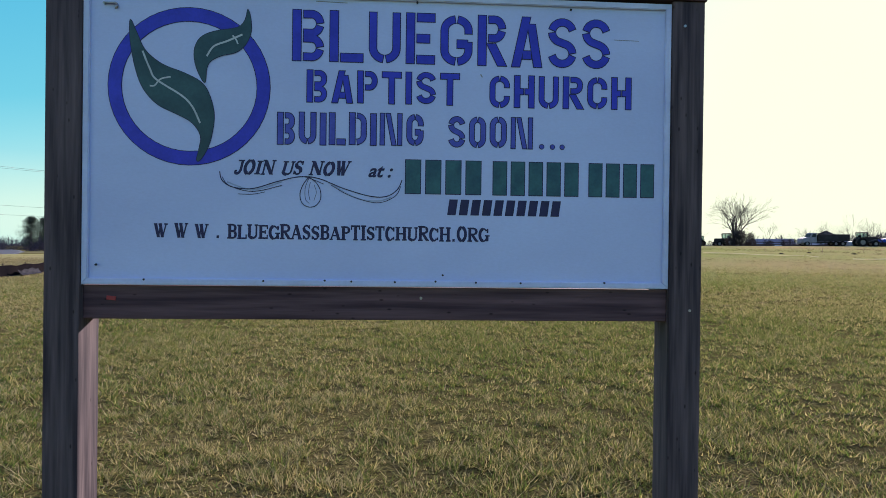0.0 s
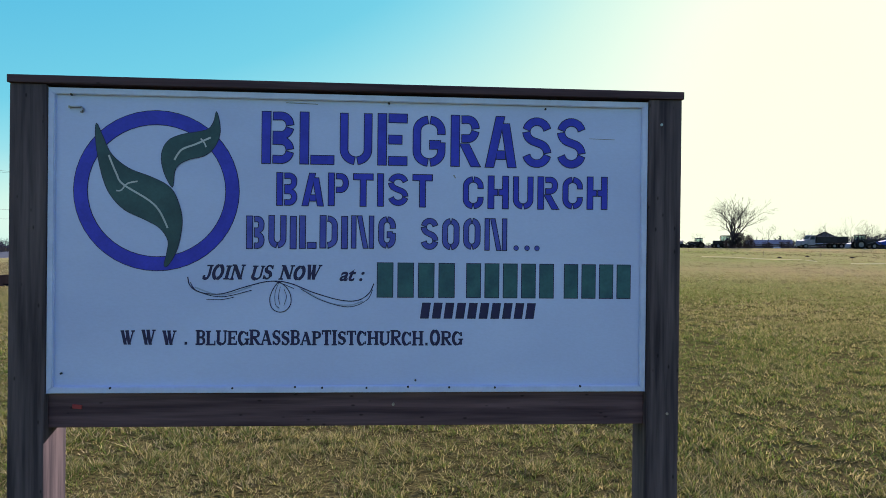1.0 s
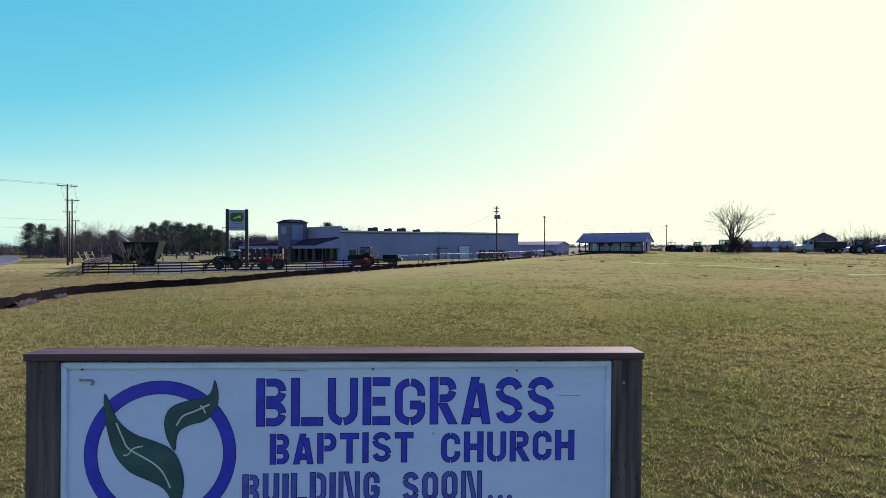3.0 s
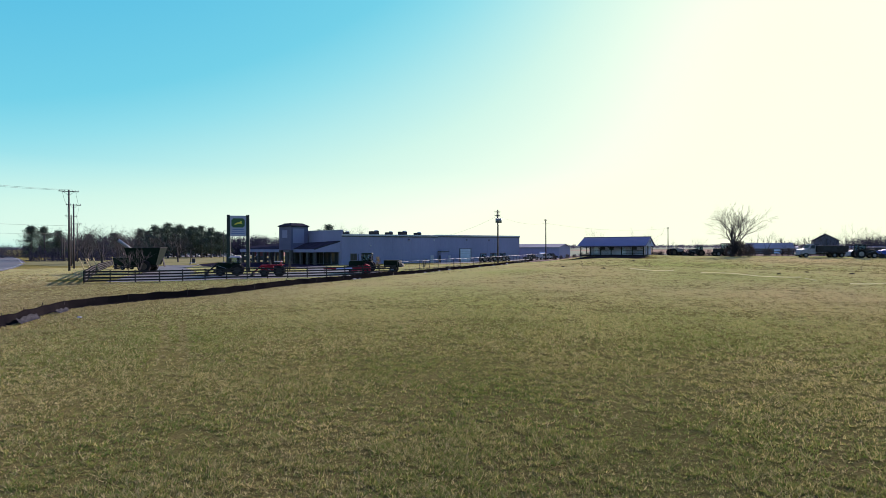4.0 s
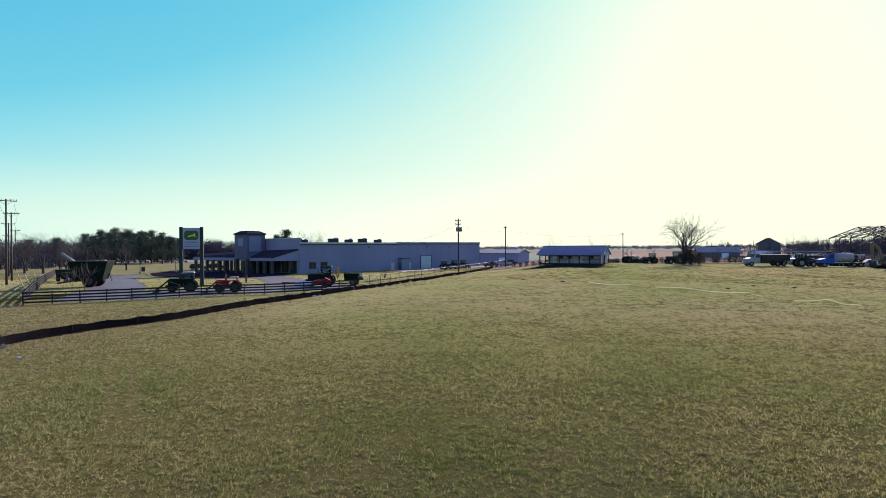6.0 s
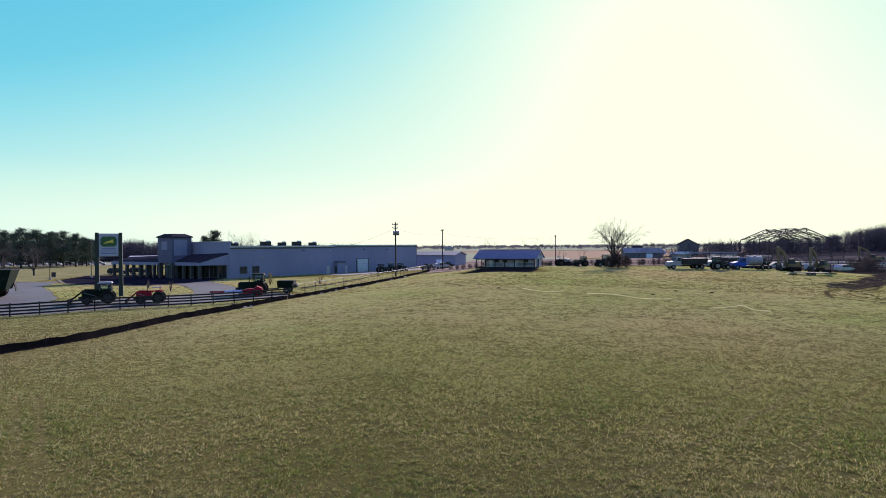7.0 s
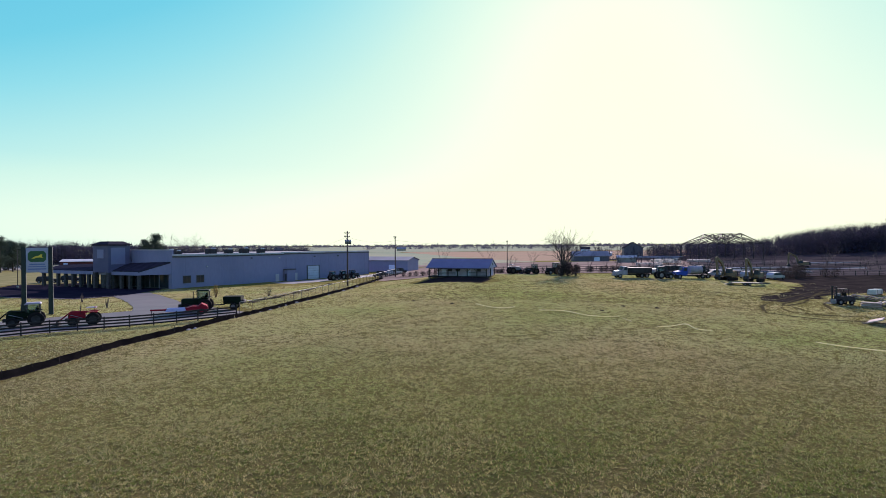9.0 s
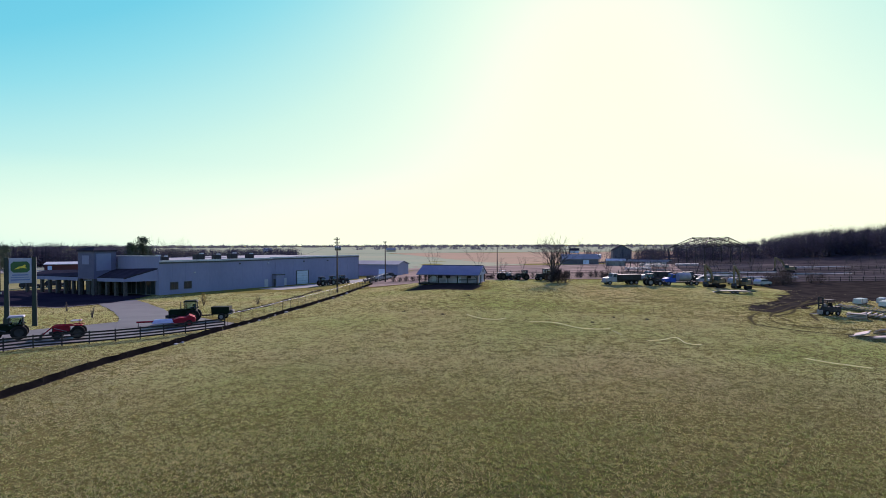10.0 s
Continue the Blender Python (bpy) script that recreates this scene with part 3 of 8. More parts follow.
lower_rail = board_part("lower_rail", bm, M["rail_wood"], "brown timber rail under the panel")
bm = tb(bm_new(), (0, 0.068, PZ + PH + 0.026), (PW + 2 * PT + 0.012, 0.152, 0.032), bev=0.004)
cap_board = board_part("cap_board", bm, M["rail_wood"], "brown timber cap board along the top")
bm = tb(bm_new(), (0, 0.030, PZ + PH / 2), (PW, 0.02, PH), bev=0.001)
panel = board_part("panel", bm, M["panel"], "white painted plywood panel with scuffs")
bm = tb(bm_new(), (0, 0.0725, PZ + PH - 0.040), (PW, 0.055, 0.097), bev=0.003)
board_part("upper_rail", bm, M["rail_wood"], "timber rail behind the panel's top")

TW = 0.028                          # mitred white moulding
for k, (a, b, c, d) in enumerate((((0, 0), (PW, 0), (PW - TW, TW), (TW, TW)), ((0, PH), (TW, PH - TW), (PW - TW, PH - TW), (PW, PH)),
                                  ((0, 0), (TW, TW), (TW, PH - TW), (0, PH)), ((PW, 0), (PW, PH), (PW - TW, PH - TW), (PW - TW, TW)))):
    bm, ins = bm_new(), 0.0012
    cx, cz = sum(p[0] for p in (a, b, c, d)) / 4, sum(p[1] for p in (a, b, c, d)) / 4
    pts = [(p[0] + ins * (1 if p[0] < cx else -1) * (k > 1) - PW / 2, p[1] + ins * (1 if p[1] < cz else -1) * (k < 2) + PZ) for p in (a, b, c, d)]
    prism(bm, pts, 0.008, 0.0215, "y")
    bmesh.ops.bevel(bm, geom=[e for e in bm.edges if all(v.co.y < 0.0085 for v in e.verts)], offset=0.003, segments=2, affect='EDGES')
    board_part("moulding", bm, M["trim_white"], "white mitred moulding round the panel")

FACE = 0.0196                       # front of the panel


def put(u, v, lift):
    return (u - PW / 2, FACE - lift, v * 1.018 + PZ)


def outset(pts, d):
    """The outline moved outwards by d."""
    area = sum(a[0] * b[1] - b[0] * a[1] for a, b in zip(pts, pts[1:] + pts[:1]))
    pts = pts if area > 0 else pts[::-1]
    out = []
    for k, p in enumerate(pts):
        a, b = Vector(pts[k - 1]), Vector(pts[(k + 1) % len(pts)])
        p = Vector(p)
        e0, e1 = (p - a), (b - p)
        if e0.length < 1e-6 or e1.length < 1e-6:
            out.append(tuple(p))
            continue
        n0, n1 = Vector((e0.y, -e0.x)).normalized(), Vector((e1.y, -e1.x)).normalized()
        n = n0 + n1
        n = n.normalized() / max(0.45, n.normalized().dot(n0)) if n.length > 1e-4 else n0
        out.append(tuple(p + n * d))
    return out


def band(path, w):
    """The outline of a stroke of width w along a path."""
    left, right = [], []
    for k, p in enumerate(path):
        a, b = Vector(path[max(0, k - 1)]), Vector(path[min(len(path) - 1, k + 1)])
        d = (b - a).normalized()
        n = Vector((-d.y, d.x)) * w / 2
        left.append(tuple(Vector(p) + n))
        right.append(tuple(Vector(p) - n))
    return left + right[::-1]


def flat(bm, pts, lift, mi):
    f = bm.faces.new([bm.verts.new(put(u, v, lift)) for u, v in pts])
    f.material_index = mi
    f.normal_update()
    if f.normal.y > 0:
        f.normal_flip()


def arc(cx, cy_, rx, ry, a0, a1, n=9):
    return [(cx + rx * math.cos(radians(a0 + (a1 - a0) * k / n)), cy_ + ry * math.sin(radians(a0 + (a1 - a0) * k / n))) for k in range(n + 1)]


def stencil(ch, w, s, g):
    """Strokes of a stencil capital, w wide and 1 high, with bridges of width g."""
    h = s / 2
    stem = [(h, 0), (h, 1)]
    ru = 0.30
    if ch in "BRP":
        bx_, cyu, ry = w * 0.60, 0.735, 0.265 - h * 0.95
        if ch == "P":
            cyu, ry = 0.70, 0.30 - h
        top = [(s + g, 1 - h)] + arc(bx_, cyu, w - bx_ - h, ry, 90, 4, 7)
        low = arc(bx_, cyu, w - bx_ - h, ry, -14 if ch != "P" else 4, -90, 7) + [(s + g, cyu - ry)]
        if ch == "P":
            return [stem, top + low[1:]]
        if s > 0.17 and ch == "R":
            return [stem, top[:-1] + low[1:], [(w * 0.47, 0.44), (w - h * 0.9, 0)]]
        if s > 0.17:
            c2, r2 = 0.262, 0.262 - h * 0.95
            return [stem, top[:-1] + low[1:], [(s + g, c2 + r2)] + arc(bx_, c2, w - bx_ - h, r2, 90, -90, 12) + [(s + g, h)]]
        if ch == "R":
            return [stem, top, low, [(w * 0.47, 0.44), (w - h * 0.9, 0)]]
        c2, r2 = 0.262, 0.262 - h * 0.95
        return [stem, top, low, [(s + g, c2 + r2)] + arc(bx_, c2, w - bx_ - h, r2, 90, 6, 7), arc(bx_, c2, w - bx_ - h, r2, -12, -90, 7) + [(s + g, h)]]
    if ch == "L":
        return [stem, [(s + g, h), (w, h)]]
    if ch == "E":
        return [stem, [(s + g, 1 - h), (w, 1 - h)], [(s + g, 0.5), (w * 0.82, 0.5)], [(s + g, h), (w, h)]]
    if ch == "U":
        return [[(h, 1)] + arc(w / 2, ru, w / 2 - h, ru - h, 180, 262), arc(w / 2, ru, w / 2 - h, ru - h, 278, 360) + [(w - h, 1)]]
    if ch in "GC":
        left = arc(w / 2, 1 - ru, w / 2 - h, ru - h, 97, 180) + arc(w / 2, ru, w / 2 - h, ru - h, 180, 263)
        top = arc(w / 2, 1 - ru, w / 2 - h, ru - h, 83, 0) + [(w - h, 0.64)]
        low = arc(w / 2, ru, w / 2 - h, ru - h, 277, 360) + [(w - h, 0.36)]
        if ch == "C":
            return [left, top, low]
        return [left, top, low + [(w - h, 0.47)], [(w * 0.52, 0.43), (w - s * 0.6, 0.43)]]
    if ch == "A":
        return [[(h * 1.1, 0), (w / 2 - 0.015, 1)], [(w / 2 + 0.085, 0.86), (w - h * 1.1, 0)], [(w * 0.36, 0.24), (w * 0.64, 0.24)]]
    if ch == "S":
        rx, ry, a, b = w / 2 - h, 0.285 - h, 0.715, 0.285
        return [arc(w / 2, a, rx, ry, 14, 168), arc(w / 2, a, rx, ry, 184, 246, 5) + arc(w / 2, b, rx, ry, 66, 4, 5), arc(w / 2, b, rx, ry, -12, -166)]
    if ch == "T":
        return [[(0, 1 - h), (w, 1 - h)], [(w / 2, 0), (w / 2, 1 - s * 0.8)]]
    if ch == "I":
        return [stem]
    if ch == "H":
        return [stem, [(w - h, 0), (w - h, 1)], [(s * 0.9, 0.5), (w * 0.46, 0.5)], [(w * 0.54, 0.5), (w - s * 0.9, 0.5)]]
    if ch == "D":
        return [stem, [(s + g, 1 - h)] + arc(w * 0.45, 1 - ru, w * 0.55 - h, ru - h, 90, 0) + arc(w * 0.45, ru, w * 0.55 - h, ru - h, 0, -90) + [(s + g, h)]]
    if ch == "O":
        return [arc(w / 2, 1 - ru, w / 2 - h, ru - h, 98, 180) + arc(w / 2, ru, w / 2 - h, ru - h, 180, 262), arc(w / 2, 1 - ru, w / 2 - h, ru - h, 82, 0) + arc(w / 2, ru, w / 2 - h, ru - h, 0, -82)]
    if ch == "N":
        return [stem, [(s + g * 0.6 + h * 0.6, 1), (w - s - g * 0.6 - h * 0.6, 0)], [(w - h, 0), (w - h, 1)]]
    return []


def stroke_outline(path, w):
    """A straight slanting stroke is cut level at its ends; all others are plain bands."""
    (x0, y0), (x1, y1) = path[0], path[-1]
    if len(path) == 2 and abs(y1 - y0) > 0.3 and abs(x1 - x0) > 0.02:
        hw = w / 2 * math.hypot(x1 - x0, y1 - y0) / abs(y1 - y0)
        return [(x0 - hw, y0), (x0 + hw, y0), (x1 + hw, y1), (x1 - hw, y1)]
    return band(path, w)


def line_of_letters(word, u0, u1, v0, v1, fill, edge, rise=0.0, stroke=0.165, spans=None):
    rng = random.Random(len(word) * 7 + 1)
    high = v1 - v0
    wide = {"I": stroke, "N": 0.84, "A": 0.66, "T": 0.6, "L": 0.58, "E": 0.57}
    ws = [wide.get(c, 0.62) for c in word]
    gap = 0.15
    k = (u1 - u0) / (sum(ws) + gap * (len(word) - 1))
    u = u0
    for n_, (c, w) in enumerate(zip(word, ws)):
        if spans:
            u, w = spans[n_], (spans[n_ + 1] - spans[n_] - 0.024) / k
        bm = bm_new()
        dv = rise * (u - u0) / (u1 - u0) + rng.uniform(-0.002, 0.002)
        strokes = stencil(c, w * k / high, stroke, 0.05 if spans else 0.07)
        for j, path in enumerate(strokes):
            pts = [(u + x * high, v0 + dv + y * high) for x, y in stroke_outline(path, stroke * (0.74 if c == "N" else 1.0 if len(path) < 3 else 0.88))]
            flat(bm, outset(pts, 0.0028), 0.0005 + j * 0.00008, 1)
            flat(bm, outset(pts, -0.0008), 0.0011 + j * 0.00008, 0)
        part("letter", bm, (fill, edge), panel)
        u += (w + gap) * k


line_of_letters("BLUEGRASS", 0.836, 2.182, 0.919, 1.126, M["blue"], M["navy"], 0.001, 0.165, (0.836, 0.989, 1.150, 1.306, 1.449, 1.608, 1.750, 1.906, 2.053, 2.199))
line_of_letters("BAPTIST", 0.897, 1.531, 0.752, 0.882, M["blue"], M["navy"], 0.004, 0.178)
line_of_letters("CHURCH", 1.660, 2.269, 0.750, 0.882, M["blue"], M["navy"], 0.004, 0.178)
line_of_letters("BUILDING", 0.778, 1.382, 0.579, 0.708, M["mid_blue"], M["navy"], 0.004, 0.178)
line_of_letters("SOON", 1.487, 1.847, 0.580, 0.708, M["mid_blue"], M["navy"], 0.002, 0.178)
for u in (1.885, 1.931, 1.973):
    bm = bm_new()
    flat(bm, arc(u, 0.590, 0.0115, 0.0115, 0, 340, 17), 0.0005, 1)
    flat(bm, arc(u, 0.590, 0.0085, 0.0085, 0, 340, 17), 0.0011, 0)
    part("full_stop", bm, (M["mid_blue"], M["navy"]), panel)


def writing(name, text, u0, u1, v0, v1, mat, shear=0.0, heavy=0.0, label=""):
    """A line of words in the built-in font, fitted to its box on the panel."""
    cu = bpy.data.curves.new(name, 'FONT')
    cu.body, cu.shear, cu.offset, cu.resolution_u = text, shear, heavy, 4
    ob = new(name, cu)
    bpy.context.view_layer.update()
    me = bpy.data.meshes.new_from_object(ob.evaluated_get(bpy.context.evaluated_depsgraph_get()))
    bpy.data.objects.remove(ob)
    co = np.array([v.co[:] for v in me.vertices])
    lo, hi = co.min(0), co.max(0)
    for v in me.vertices:
        v.co = put(u0 + (v.co.x - lo[0]) / (hi[0] - lo[0]) * (u1 - u0), v0 + (v.co.y - lo[1]) / (hi[1] - lo[1]) * (v1 - v0), 0.0009)
    me.name = name
    me.materials.clear()
    me.materials.append(mat)
    return part(name, me, None, panel, label)


def serif_strokes(ch, w):
    """Strokes (path, width) of a hand-drawn serif capital, w wide and 1 high: thick stems, thin bars, slab serifs."""
    s, th, out = 0.24, 0.10, []
    h = s / 2

    def foot(x, y, half=0.2):
        out.append(([(x - half, y), (x + half, y)], th))

    def stem(x, lo=0.0, hi=1.0, half=0.2):
        out.append(([(x, lo), (x, hi)], s))
        foot(x, 0.05, half)
        foot(x, 0.95, half)

    if ch in "BRPDELTIHF":
        if ch == "T":
            stem(w / 2, half=0.19)
            out.append(([(0, 0.94), (w, 0.94)], th * 1.2))
            out.extend([([(x, 0.70), (x, 0.99)], th) for x in (0.04, w - 0.04)])
            return out
        if ch == "I":
            stem(w / 2, half=0.22)
            return out
        stem(h + 0.06)
    if ch in "BRP":
        out.append(([(s * 0.8, 0.94)] + arc(w * 0.55, 0.73, w * 0.45 - h * 0.9, 0.21, 90, -90, 10) + [(s * 0.8, 0.52)], 0.13))
        out.append((arc(w * 0.55, 0.73, w * 0.45 - h * 0.9, 0.19, 50, -50, 6), s * 0.85))
    if ch == "B":
        out.append(([(s * 0.8, 0.50)] + arc(w * 0.58, 0.28, w * 0.42 - h * 0.7, 0.22, 90, -90, 10) + [(s * 0.8, 0.06)], 0.13))
        out.append((arc(w * 0.58, 0.28, w * 0.42 - h * 0.7, 0.20, 50, -50, 6), s * 0.85))
    if ch == "R":
        out.append(([(w * 0.45, 0.50), (w * 0.90, 0.03)], s * 0.85))
        foot(w * 0.93, 0.05, 0.12)
    if ch == "L":
        out.append(([(s, 0.06), (w, 0.06)], th * 1.2))
        out.append(([(w - 0.04, 0.02), (w - 0.04, 0.32)], th))
    if ch == "E":
        for y, x1 in ((0.94, w), (0.5, w * 0.72), (0.06, w)):
            out.append(([(s * 0.8, y), (x1, y)], th * 1.2))
        for y0, y1, x in ((0.70, 0.98, w - 0.04), (0.36, 0.64, w * 0.72), (0.02, 0.30, w - 0.04)):
            out.append(([(x, y0), (x, y1)], th))
    if ch == "H":
        stem(w - h - 0.06)
        out.append(([(s, 0.5), (w - s, 0.5)], th * 1.2))
    if ch == "U":
        out.append(([(h + 0.05, 0.95), (h + 0.05, 0.3)] + arc(w / 2, 0.3, w / 2 - h, 0.24, 180, 270, 6), s * 0.92))
        out.append((arc(w / 2, 0.3, w / 2 - h, 0.24, 270, 360, 6) + [(w - h, 0.95)], 0.14))
        foot(h + 0.05, 0.95)
        foot(w - h, 0.95, 0.15)
    if ch in "CGO":
        out.append((arc(w / 2, 0.5, w / 2 - h, 0.44, 100, 260, 12), s))
        if ch == "O":
            out.append((arc(w / 2, 0.5, w / 2 - h, 0.44, 80, -80, 12), s))
        out.append((arc(w / 2, 0.5, w / 2 - h, 0.45, 120, 40, 6), 0.12))
        out.append((arc(w / 2, 0.5, w / 2 - h, 0.45, 240, 320, 6), 0.12))
        if ch != "O":
            out.append(([(w - 0.1, 0.66), (w - 0.1, 0.96)], 0.14))
        if ch == "C":
            out.append(([(w - 0.1, 0.10), (w - 0.1, 0.30)], 0.12))
        if ch == "G":
            out.append(([(w - h, 0.04), (w - h, 0.42)], s * 0.9))
            foot(w - h, 0.44, 0.2)
    if ch == "S":
        out.append((arc(w / 2, 0.73, w / 2 - h, 0.21, 20, 180, 8), 0.13))
        out.append((arc(w / 2, 0.73, w / 2 - h, 0.21, 165, 250, 5) + arc(w / 2, 0.28, w / 2 - h, 0.22, 70, -20, 5), s))
        out.append((arc(w / 2, 0.28, w / 2 - h, 0.22, 0, -165, 8), 0.13))
        out.append(([(w - 0.09, 0.70), (w - 0.09, 0.97)], th))
        out.append(([(0.08, 0.04), (0.08, 0.30)], th))
    if ch == "A":
        out.append(([(0.10, 0.04), (w / 2, 0.97)], 0.11))
        out.append(([(w / 2 - 0.02, 0.97), (w - 0.14, 0.04)], s))
        out.append(([(w * 0.28, 0.32), (w * 0.68, 0.32)], th))
        foot(0.10, 0.05, 0.13)
        foot(w - 0.14, 0.05, 0.17)
    if ch == "N":
        out.append(([(0.14, 0.03), (0.14, 0.96)], 0.13))
        out.append(([(0.14, 0.96), (w - 0.14, 0.03)], s))
        out.append(([(w - 0.14, 0.03), (w - 0.14, 0.96)], 0.13))
        foot(0.14, 0.05, 0.16)
        foot(0.10, 0.95, 0.14)
        foot(w - 0.14, 0.95, 0.16)
    if ch == "W":
        a, b, c, d = 0.12, w * 0.34, w * 0.64, w - 0.1
        out.append(([(a, 0.95), (b, 0.03)], s))
        out.append(([(b, 0.03), (w * 0.48, 0.95)], 0.11))
        out.append(([(w * 0.46, 0.95), (c, 0.03)], s))
        out.append(([(c, 0.03), (d, 0.95)], 0.11))
        for x in (a, w * 0.47, d):
            foot(x, 0.95, 0.14)
    if ch == "J":
        out.append(([(w - h, 0.95), (w - h, 0.28)] + arc(w / 2 - 0.02, 0.26, w / 2 - h, 0.20, 0, -150, 8), s * 0.8))
        foot(w - h - 0.08, 0.94, 0.24)
        out.append((arc(0.16, 0.2, 0.05, 0.05, 0, 300, 8), 0.12))
    if ch == ".":
        out.append(([(w / 2 - 0.1, 0.11), (w / 2 + 0.1, 0.11)], 0.2))
    return out


def hand_lettered(text, u0, u1, v0, v1, slant=0.0, seed=1):
    """A line of hand-drawn serif capitals, each a part of the panel."""
    r, high = random.Random(seed), v1 - v0
    wide = {"I": 0.42, ".": 0.40, " ": 0.45, "W": 1.05, "N": 0.92, "H": 0.92, "A": 0.86, "J": 0.62, "O": 0.86, "G": 0.86, "C": 0.8, "U": 0.84, "R": 0.84, "S": 0.66}
    ws = [wide.get(c, 0.74) for c in text]
    k = (u1 - u0) / (sum(ws) + 0.06 * (len(text) - 1))
    u = u0
    for c, w in zip(text, ws):
        if c != " ":
            bm, dv, sw = bm_new(), r.uniform(-0.02, 0.02), r.uniform(0.93, 1.05)
            for j, (path, width) in enumerate(serif_strokes(c, w)):
                pts = [(u + (x + slant * (y - 0.4)) * k, v0 + (y * sw + dv) * high) for x, y in stroke_outline(path, width)]
                flat(bm, pts, 0.0006 + j * 0.00007, 0)
            part("letter", bm, M["navy"], panel)
        u += (w + 0.06) * k


hand_lettered("JOIN US NOW", 0.604, 1.074, 0.452, 0.512, 0.28, 3)
writing("script_line", "at :", 1.154, 1.257, 0.449, 0.497, M["navy"], 0.35, 0.025, "dark slanted lettering")
hand_lettered("W W W . BLUEGRASSBAPTISTCHURCH.ORG", 0.284, 1.663, 0.190, 0.250, 0.0, 9)

# the street address and the town, as plain bars
u = 1.309
for count, u0, u1 in ((4, 1.309, 1.627), (5, 1.679, 2.044), (4, 2.091, 2.373)):
    w = (u1 - u0) / (count + 0.34 * (count - 1))
    for k in range(count):
        bm, a = bm_new(), u0 + k * w * 1.34
        q = [(a, 0.386), (a + w, 0.386), (a + w, 0.524), (a, 0.524)]
        flat(bm, outset(q, 0.0024), 0.0005, 1)
        flat(bm, outset(q, -0.0008), 0.0011, 0)
        part("address_bar", bm, (M["teal"], M["navy"]), panel)
for k in range(10):
    bm, a = bm_new(), 1.486 + k * 0.0489
    q = [(a, 0.299), (a + 0.036, 0.299), (a + 0.045, 0.364), (a + 0.009, 0.364)]
    flat(bm, q, 0.0006, 0)
    part("town_bar", bm, M["navy"], panel)

# emblem: a blue ring with two leaves
CU, CV = 0.421, 0.802
bm = bm_new()
for rx, ry, ix, iy, lift, mi in ((0.3275, 0.3190, 0.2700, 0.2600, 0.0005, 1), (0.3245, 0.3160, 0.2730, 0.2630, 0.0010, 0)):
    o, i_ = arc(CU, CV, rx, ry, 0, 352.5, 47), arc(CU, CV, ix, iy, 0, 352.5, 47)
    for k in range(48):
        j = (k + 1) % 48
        flat(bm, [o[k], o[j], i_[j], i_[k]], lift, mi)
part("emblem_ring", bm, (M["blue"], M["navy"]), panel, "blue painted ring")


def smooth_loop(pts, n=4):
    out = []
    for k in range(len(pts)):
        p0, p1, p2, p3 = (Vector(pts[(k + d) % len(pts)]) for d in (-1, 0, 1, 2))
        for j in range(n):
            t = j / n
            out.append(tuple(0.5 * (2 * p1 + (p2 - p0) * t + (2 * p0 - 5 * p1 + 4 * p2 - p3) * t * t + (3 * p1 - p0 - 3 * p2 + p3) * t ** 3)))
    return out


def smooth_line(pts, n=6):
    ext = [pts[0]] + list(pts) + [pts[-1]]
    out = []
    for k in range(1, len(ext) - 2):
        p0, p1, p2, p3 = (Vector(ext[k + d]) for d in (-1, 0, 1, 2))
        for j in range(n):
            t = j / n
            out.append(tuple(0.5 * (2 * p1 + (p2 - p0) * t + (2 * p0 - 5 * p1 + 4 * p2 - p3) * t * t + (3 * p1 - p0 - 3 * p2 + p3) * t ** 3)))
    return out + [tuple(pts[-1])]


big_leaf = [(0.182, 1.063), (0.182, 0.982), (0.204, 0.868), (0.236, 0.788), (0.294, 0.726), (0.374, 0.688), (0.432, 0.656), (0.466, 0.606), (0.462, 0.555), (0.452, 0.507),
            (0.468, 0.508), (0.499, 0.562), (0.516, 0.630), (0.520, 0.701), (0.497, 0.779), (0.463, 0.823), (0.397, 0.856), (0.309, 0.889), (0.242, 0.943), (0.209, 1.010)]
small_leaf = [(0.653, 1.119), (0.642, 1.078), (0.612, 1.046), (0.516, 1.026), (0.461, 0.998), (0.438, 0.946), (0.447, 0.879), (0.481, 0.818), (0.489, 0.875),
              (0.506, 0.907), (0.55, 0.93), (0.606, 0.944), (0.645, 0.977), (0.667, 1.029), (0.665, 1.081)]
for pts, spine, cross in ((big_leaf, [(0.232, 0.939), (0.262, 0.868), (0.288, 0.826), (0.387, 0.766), (0.432, 0.722), (0.465, 0.655)], [(0.262, 0.800), (0.282, 0.802), (0.305, 0.828), (0.345, 0.838)]),
                          (small_leaf, [(0.489, 0.925), (0.517, 0.966), (0.572, 0.989), (0.632, 1.017)], [(0.592, 1.012), (0.606, 0.996), (0.614, 0.978)])):
    bm, loop = bm_new(), smooth_loop(pts)
    flat(bm, outset(loop, 0.0022), 0.0015, 1)
    flat(bm, outset(loop, -0.0006), 0.0021, 0)
    leaf = part("emblem_leaf", bm, (M["leaf_paint"], M["navy"]), panel, "dark green painted leaf")
    for path, w in ((spine, 0.0075), (cross, 0.006)):
        bm = bm_new()
        line = smooth_line(path)
        for a, b in zip(line, line[1:]):
            flat(bm, band([a, b], w), 0.0026, 0)
        part("leaf_vein", bm, M["vein"], leaf, "pale painted vein")

